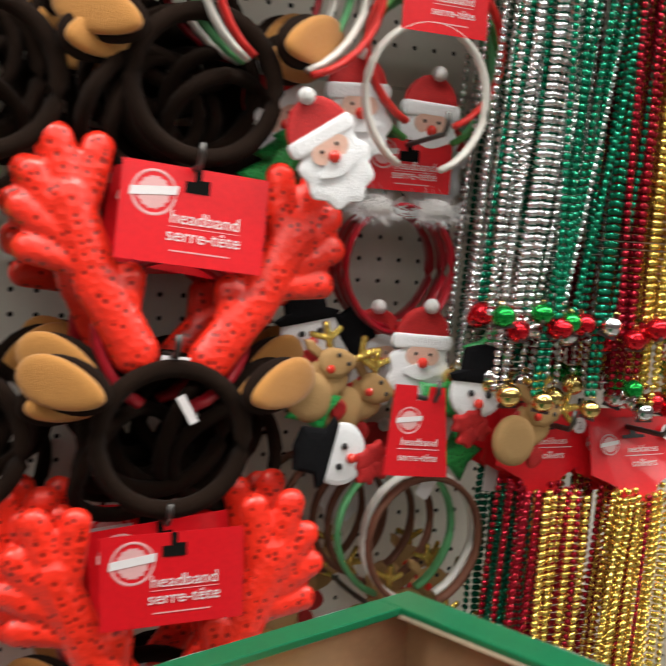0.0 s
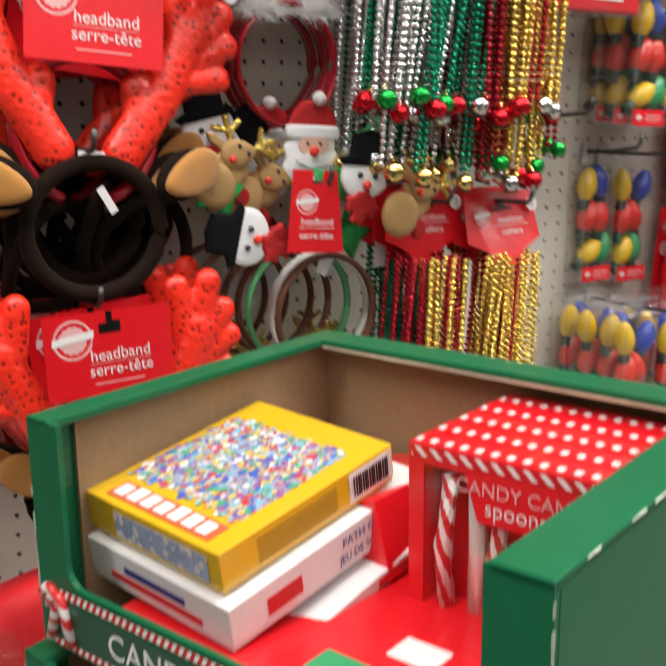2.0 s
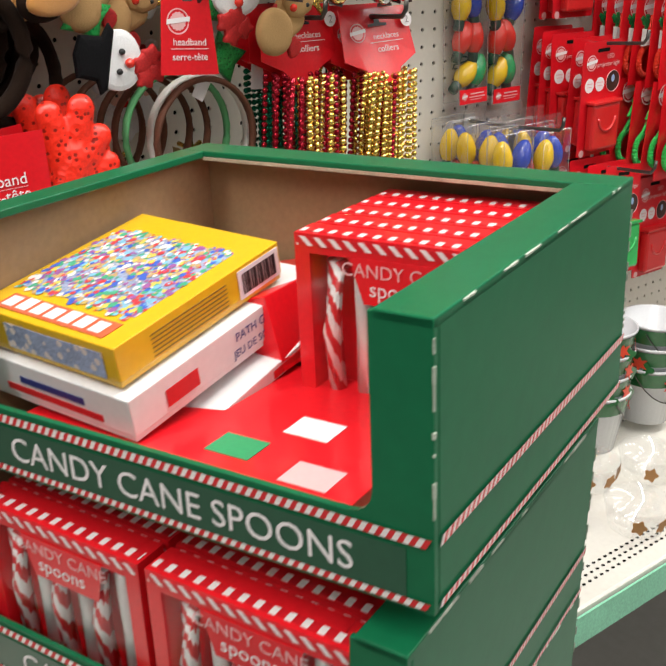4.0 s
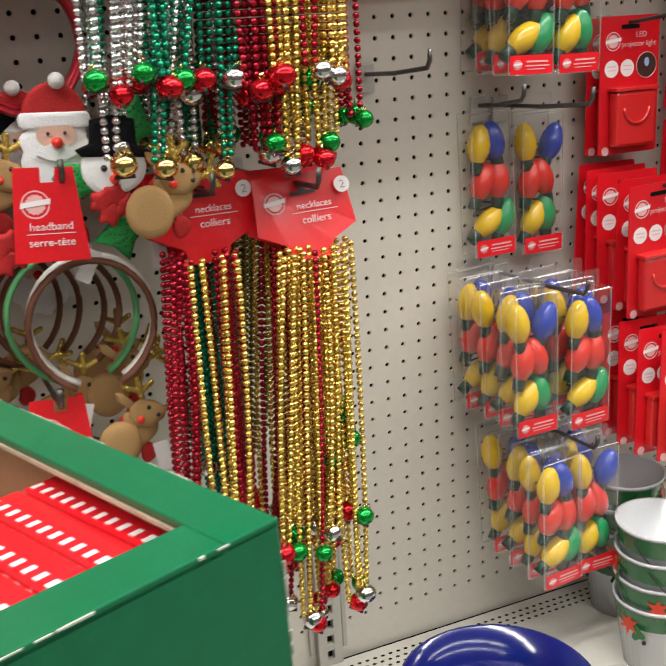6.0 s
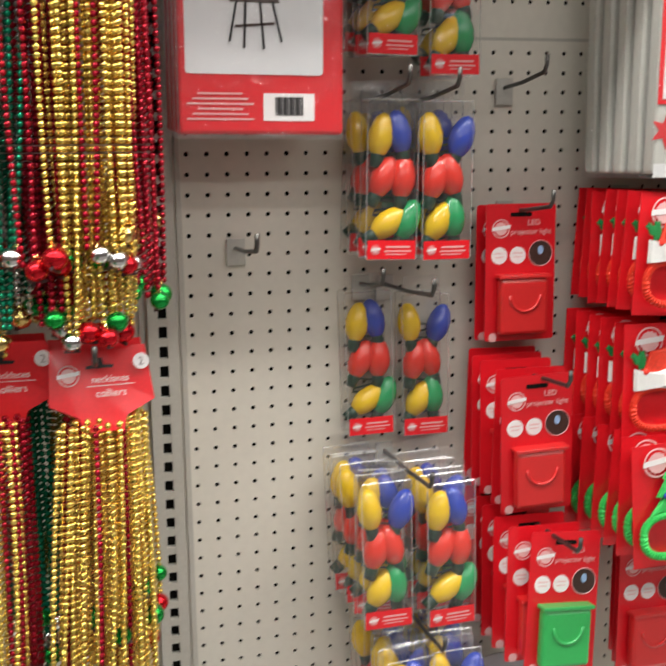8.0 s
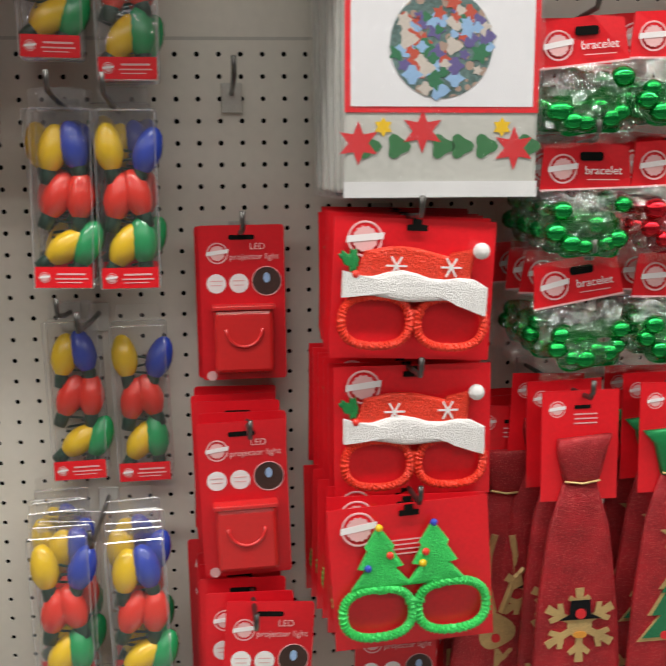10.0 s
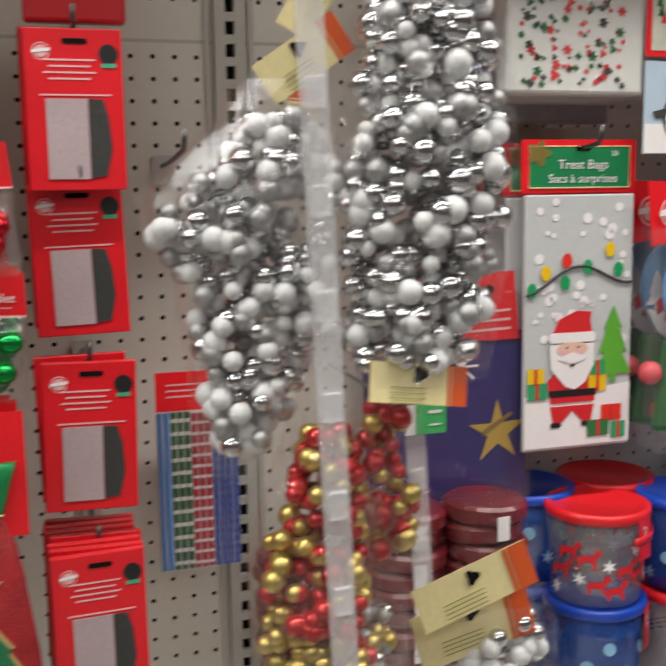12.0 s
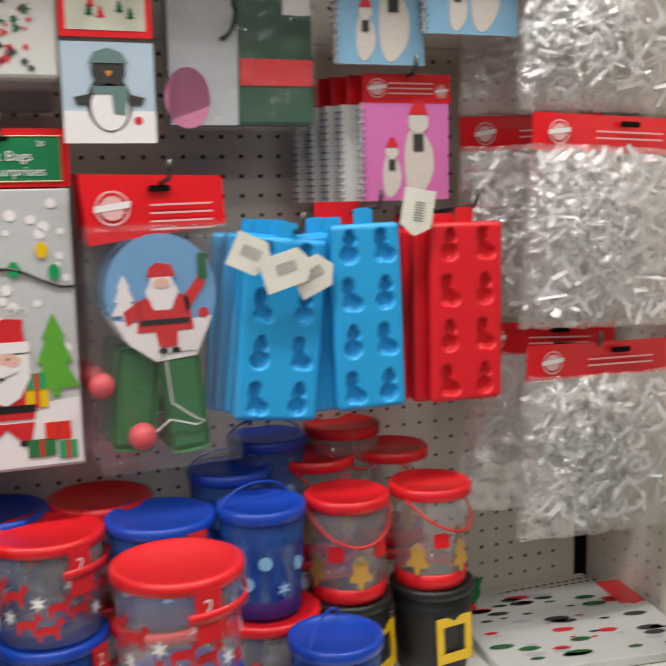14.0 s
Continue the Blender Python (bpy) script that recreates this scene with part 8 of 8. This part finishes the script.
for x, y, z, a in loose:
    ex = thing("plush_hoop_headband", pose(x, y, z, 10, a, 20), "dark brown plush hoop pushed among others on a hook", "headband", "reindeer headbands")
    part("plush_hoop", tube([(0.060 * math.cos(q), 0.01 * math.sin(2 * q), 0.052 * math.sin(q)) for q in [2 * math.pi * k / 26 for k in range(26)]], 0.0075, 8, True), PLUSH_B, ex, smooth=True)
tw = thing("price_tag", pose(-0.600, -0.205, 1.165, 0, -30, 0), "small white paper tag among the plush hoops", "price tag", "white paper tags")
part("tag", plate(rect(0.008, 0.028), 0.0006), PRINT_WHITE, tw)
gtin = thing("tinsel_headband", pose(-0.800, -0.15, 1.300), "green tinsel antler headband", "headband")
for k in range(8):
    part("tinsel_tuft", ball(0.024, (0.012 * math.sin(k * 2.1), 0.0, -0.05 + 0.016 * k), 12, 8, scale=(1.3, 0.8, 0.6)), TINSEL_G, gtin)
gt2 = thing("tinsel_headband", pose(-0.505, -0.13, 1.385, 0, 20, 0), "green sequin fir tree headband ornament", "headband ornament")
part("sequin_tree", pillow(fir(0.075, 0.08, 3, 0, -0.03), 0.004, 0.010), SEQ_G, gt2, "green sequin tree", True)
part("berry", ball(0.004, (0, -0.014, 0.0), 8, 6), BALL_R, gt2, smooth=True)
rdl = single("red_bag", box((-0.04, -0.1, 0.0), (0.05, 0.0, 0.30), 0.02), mat("red_shiny_bag", (0.4, 0.008, 0.012), 0.3, 0, 20, 0.2, 0.3), "red glossy bag hanging low by the cartons", "bag", m=pose(-0.84, -0.06, 0.60))


def santa_face(m, s=1.0, big_hat=True):
    """A flat felt Santa head with hat, beard and pompom."""
    f = thing("santa_ornament", m, "white felt Santa face with glitter red hat on a headband", "headband ornament", "felt Santa faces")
    part("beard", pillow(wavy(0.034 * s, 0.07, 9, 0, -0.012 * s, 54, 0.038 * s), 0.003, 0.003), FELT_W, f, "white scalloped felt beard")
    part("face", plate(disc(0.019 * s, 0, 0.004 * s, 20, 0.012 * s), 0.001, y=-0.0066), SKIN, f)
    part("moustache", plate(wavy(0.020 * s, 0.1, 4, 0, -0.012 * s, 24, 0.008 * s), 0.0015, y=-0.0072), FELT_W, f)
    part("nose", ball(0.0058 * s, (0, -0.0095, -0.003 * s), 10, 7), BULB["red"], f, "red nose", True)
    for e in (-1, 1):
        part("eye", ball(0.002 * s, (e * 0.008 * s, -0.008, 0.006 * s), 6, 5), BLACK, f)
    hat = [(0.031 * s * math.cos(q), 0.020 * s + 0.034 * s * math.sin(q)) for q in [math.pi * k / 14 for k in range(15)]]
    part("hat", pillow(hat, 0.003, 0.003), FELT_R, f, "red glitter hat")
    part("hat_band", pillow(rect(0.068 * s, 0.016 * s, 0, 0.018 * s, 0.006 * s), 0.004, 0.004), FELT_W, f)
    part("pompom", ball(0.008 * s, (0.004 * s, -0.006, 0.055 * s), 12, 8), PLUSH, f, "white pompom", True)
    return f


sf = santa_face(pose(-0.437, -0.155, 1.445, 0, -4, 0), 1.0)
for x, y, z, a in ((-0.482, -0.205, 1.398, -34), (-0.342, -0.120, 1.440, 2), (-0.322, -0.100, 1.400, 12), (-0.347, -0.150, 1.205, 3), (-0.372, -0.100, 1.198, -8), (-0.37, -0.03, 1.05, 0), (-0.345, -0.025, 1.06, 20), (-0.500, -0.12, 1.43, -30)):
    copy_thing(sf, pose(x, y, z, 0, a, 0))


def snowman(m):
    f = thing("snowman_ornament", m, "white felt snowman head with black top hat and red bow", "headband ornament", "felt snowmen")
    part("head", pillow(wavy(0.031, 0.03, 3, 0, 0, 30, 0.027), 0.003, 0.004), FELT_W, f)
    part("hat", pillow([(-0.036, 0.016), (-0.030, 0.010), (0.030, 0.010), (0.036, 0.016), (0.022, 0.022), (0.020, 0.046), (0.0, 0.050), (-0.022, 0.044), (-0.023, 0.022)], 0.003, 0.005, y=-0.002), BLACK_FELT, f, "black felt top hat")
    for e in (-1, 1):
        part("eye", ball(0.0034, (e * 0.010, -0.009, 0.000), 8, 6), BLACK, f, smooth=True)
    part("nose", ball(0.0052, (0, -0.0095, -0.010), 8, 6), BULB["red"], f, smooth=True)
    for dx, dz in ((-0.012, -0.032), (0.010, -0.036), (0.0, -0.026), (-0.004, -0.044)):
        part("bow_loop", pillow(wavy(0.011, 0.18, 5, dx, dz, 25), 0.002, 0.004, y=-0.003), FELT_R, f, "red glitter bow", True)
    return f


sn = snowman(pose(-0.304, -0.195, 1.178, 0, 6, 0))
copy_thing(sn, pose(-0.444, -0.185, 1.116, 0, -78, 0))
copy_thing(sn, pose(-0.425, -0.10, 1.212, 0, 55, 0))
copy_thing(sn, pose(-0.455, -0.11, 1.226, 0, -12, 0))
copy_thing(sn, pose(-0.53, -0.09, 1.35, 0, 30, 0))


def deer(m):
    f = thing("reindeer_ornament", m, "tan felt reindeer with gold tinsel antlers and red bow", "headband ornament", "felt reindeer")
    part("body", pillow(wavy(0.022, 0.03, 2, -0.026, -0.022, 26, 0.026), 0.003, 0.008, y=-0.006), FELT_T, f, smooth=True)
    part("neck", pillow(wavy(0.020, 0.1, 3, -0.004, -0.010, 26, 0.022), 0.003, 0.005), FELT_T, f, smooth=True)
    part("head", pillow([(-0.014, 0.006), (-0.006, -0.008), (0.010, -0.010), (0.024, -0.002), (0.028, 0.008), (0.016, 0.018), (0.002, 0.022), (-0.010, 0.018)], 0.003, 0.006, y=-0.003), FELT_T, f, smooth=True)
    part("ear", pillow([(-0.012, 0.014), (-0.006, 0.020), (-0.016, 0.032), (-0.024, 0.034), (-0.022, 0.024)], 0.003, 0.003, y=-0.002), FELT_T, f)
    part("cheek", ball(0.0045, (-0.002, -0.011, 0.002), 8, 6), BULB["red"], f, smooth=True)
    part("bow", pillow(wavy(0.011, 0.25, 4, -0.010, 0.002, 24), 0.002, 0.003, y=-0.001), FELT_R, f, "red glitter bow", True)
    for e, g in ((0.008, 0.014), (0.017, 0.004)):
        part("eye", ball(0.0026, (e, -0.011, g), 8, 6), BLACK, f, smooth=True)
    for e, g, a in ((0.004, 0.018, 95), (0.024, 0.004, 12)):
        limb = lambda d, ln: (e + ln * math.cos(radians(a + d)), g + ln * math.sin(radians(a + d)))
        part("antler", stuffed((((e, g), limb(0, 0.026), 0.0036), (limb(0, 0.012), limb(38, 0.026), 0.0030), (limb(0, 0.010), limb(-36, 0.023), 0.0030)), 1, 0.0014, 0.8), GOLD_T, f, "gold tinsel antler")
    part("leg", pillow(wavy(0.009, 0.1, 3, 0.004, -0.040, 16, 0.012), 0.002, 0.004), FELT_R, f)
    return f


dr = deer(pose(-0.256, -0.228, 1.160, 0, 0, 0))
for x, y, z, a in ((-0.452, -0.165, 1.196, -10), (-0.404, -0.150, 1.170, 12), (-0.300, -0.160, 0.905, 0), (-0.302, -0.120, 0.950, -4), (-0.30, -0.06, 0.955, 6), (-0.355, -0.12, 0.93, 10), (-0.44, -0.07, 0.94, -20), (-0.40, -0.05, 0.955, 10)):
    copy_thing(dr, pose(x, y, z, 0, a, 0))
for x, y, z, a in ((-0.272, -0.155, 1.212, 15), (-0.468, -0.17, 1.160, -20), (-0.330, -0.165, 1.165, 40), (-0.295, -0.15, 1.105, -10), (-0.345, -0.15, 0.862, 10)):
    lf = thing("holly_ornament", pose(x, y, z, 0, a, 0), "green sequin leaf ornament on a headband", "headband ornament", "green sequin leaves")
    part("leaf", pillow(star(0.030, 0.016, 4), 0.003, 0.006), SEQ_G, lf, smooth=True)

# fur headband with its card
fh = thing("fur_headband", pose(-0.367, -0.110, 1.296), "red satin headband with white fur tufts on a red card", "headband")
for k, (r, y) in enumerate(((0.064, -0.02), (0.060, 0.0), (0.063, 0.02), (0.058, 0.04), (0.062, 0.06))):
    band(fh, r, 0.0032, BAND_RD, pose(0.004 * k, y, 0.0, 0, 3 * k - 4, 0), 14, 0.95, 2.5)
head_card(fh, 0.100, 0.052, 0.002, 0.104, -0.016)
FUR = mat("white_fluff_fibres", (0.75, 0.74, 0.74), 0.9, 0, 60, 0.08)
for cx in (-0.034, 0.034):
    r = random.Random(int(cx * 1000))
    part("fur_core", ball(0.016, (cx, -0.02, 0.060), 12, 8, scale=(1.5, 0.8, 0.8)), PLUSH, fh, "white fur tuft", True)
    bm = bmesh.new()
    for _ in range(420):
        a, b = r.uniform(0, 6.283), r.uniform(-1, 1)
        d = Vector((math.cos(a) * 1.5, -abs(math.sin(a)) * 0.7 * r.random() - 0.1, b)).normalized()
        p = Vector((cx + r.uniform(-0.02, 0.02), -0.024, 0.060 + r.uniform(-0.006, 0.006)))
        q = p + d * r.uniform(0.014, 0.028)
        s = d.cross(Vector((0, 1, 0.2))).normalized() * 0.0007
        bm.faces.new([bm.verts.new(v) for v in (p - s, p + s, q)])
    tagged(part("fur_hair", bm, FUR, fh), kind="stuff")


def plain_band(m, material, r=0.066, squash=0.92, label="plain plastic headband hanging on a hook"):
    h = thing("plain_headband", m, label, "headband", "plain headbands")
    band(h, r, 0.0034, material, None, 42, squash, 1.9)
    return h


plain_band(pose(-0.378, -0.185, 1.462, 0, 3, 0), BAND_WH, 0.068, 0.95, "white plastic headband hanging open end down")
plain_band(pose(-0.362, -0.165, 1.512, 0, 0, 0), mat("red_plastic_band", (0.6, 0.02, 0.015), 0.4), 0.074, 1.0, "red plastic headband behind a white one")
for k in range(3):
    plain_band(pose(-0.350 + 0.006 * k, -0.14 + 0.02 * k, 1.500, 0, -4 * k, 0), BAND_GR if k else mat("leaf_green_band", (0.06, 0.25, 0.05), 0.5), 0.076, 1.0, "green headband in a row on a hook")
uc = thing("header_card", pose(-0.368, -0.19, 1.555), "red headband header card above the plain hoops", "header card")
head_card(uc, 0.09, 0.07, 0, 0, 0)
for k, mt in enumerate((MATS["red_plastic_band"], BAND_WH, BAND_GR, BAND_WH, BAND_RD)):
    plain_band(pose(-0.515 - 0.008 * k, -0.20 + 0.02 * k, 1.548 + 0.004 * k, 0, 10 - 7 * k, 0), mt, 0.080, 0.98, "coloured headband hanging high on a hook")
for k, (mt, r, dx) in enumerate(((BAND_BR, 0.066, 0.0), (BAND_WH, 0.067, 0.004), (BAND_GR, 0.070, -0.012), (BAND_BR, 0.064, -0.02), (BAND_BR, 0.062, -0.03), (BAND_BR, 0.064, -0.055), (BAND_BR, 0.066, -0.075))):
    plain_band(pose(-0.340 + dx, -0.180 + 0.022 * k, 1.022, 0, 2 - 3 * k, 0), mt, r, 0.95, ("brown fabric", "white", "mint green", "brown fabric", "brown fabric", "brown fabric", "brown fabric")[k] + " headband hoop hanging under its card")
for k in range(4):
    plain_band(pose(-0.395 + 0.01 * k, -0.15 + 0.03 * k, 0.785, 0, 5 * k - 6, 0), BAND_BR, 0.07, 0.95, "brown fabric headband hoop hanging low")
for x, y, z, a in ((-0.370, -0.205, 1.142, 4), (-0.385, -0.175, 0.905, 4)):
    kc = thing("headband_card", pose(x, y, z, -4, a, 0), "red headband card hanging among felt ornaments", "header card", "headband cards")
    part("card", plate([(-0.034, -0.044), (0.036, -0.044), (0.024, 0.044), (0.008, 0.044), (0.006, 0.030), (-0.006, 0.030), (-0.006, 0.044), (-0.030, 0.044)], 0.0012), RED_CARD, kc)
    logo(0.0125, kc, -0.012, -0.001, 0.010)
    words("headband", 0.0105, PRINT_WHITE, kc, 0.001, -0.0018, -0.014)
    words("serre-tête", 0.0105, PRINT_WHITE, kc, 0.001, -0.0018, -0.029)
    bars([(0.001, -0.0175, 0.045, 0.0006)], PRINT_WHITE, kc, -0.0014)
for x, z, a in ((-0.262, 1.085, 4), (-0.282, 0.860, -8), (-0.335, 1.080, 30), (-0.36, 0.92, 15)):
    tw = thing("price_tag", pose(x, -0.17, z, 0, a, 0), "small white cloth label hanging from a headband", "price tag", "white paper tags")
    part("tag", plate(rect(0.016, 0.034), 0.0006, bend=8), PRINT_WHITE, tw)
for hx, hz in ((-0.600, 1.365), (-0.612, 1.050), (-0.612, 1.200), (-0.59, 1.512), (-0.367, 1.415), (-0.354, 1.160), (-0.385, 0.94), (-0.368, 1.575), (-0.515, 1.625)):
    hook(hx, hz, 0.2)

# low goods beside the cartons
pouch = thing("gift_pouch", pose(-0.672, -0.170, 0.545, 0, 3, 0), "red cloth gift pouch with a rounded top hanging low", "gift pouch")
part("pouch_body", pillow([(-0.085, 0.0), (0.070, 0.0), (0.074, 0.150), (0.066, 0.205), (0.040, 0.232), (-0.02, 0.236), (-0.07, 0.222), (-0.088, 0.16)], 0.03, 0.02), mat("bright_red_cloth", (0.58, 0.008, 0.014), 0.7, 0, 40, 0.12, 0.2), pouch, smooth=True)
cbag = thing("clear_bell_bag", pose(-0.745, -0.245, 0.575), "crinkled clear bag of silver baubles with red edge", "bauble bag")
r = random.Random(31)
part("clear_bag", pillow([(-0.06, -0.01), (0.055, -0.01), (0.060, 0.13), (0.02, 0.19), (-0.06, 0.20)], 0.045, 0.012), POLY, cbag, "crinkled clear film")
for _ in range(16):
    part("bauble", ball(r.uniform(0.009, 0.014), (r.uniform(-0.048, 0.042), r.uniform(-0.03, -0.014), r.uniform(0.012, 0.125)), 10, 7), BALL_SG, cbag, smooth=True)
part("red_edge", box((-0.06, -0.047, -0.018), (0.055, -0.004, -0.011), 0.002), RED_CARD, cbag)
rbx = thing("red_gift_carton", pose(-0.715, -0.26, 0.43, 0, 0, 6), "red carton with a white disc print by the shelf", "gift carton")
part("carton", box((-0.09, -0.03, 0.0), (0.075, 0.05, 0.135), 0.002), RED_CARD, rbx)
part("white_disc", plate(disc(0.017, 0.028, 0.105, 24), 0.0004, y=-0.0304), PRINT_WHITE, rbx)
shelf_foot = part("carton_foot", box((-0.088, -0.028, -0.029), (0.073, 0.048, -0.0005)), KRAFT, rbx)
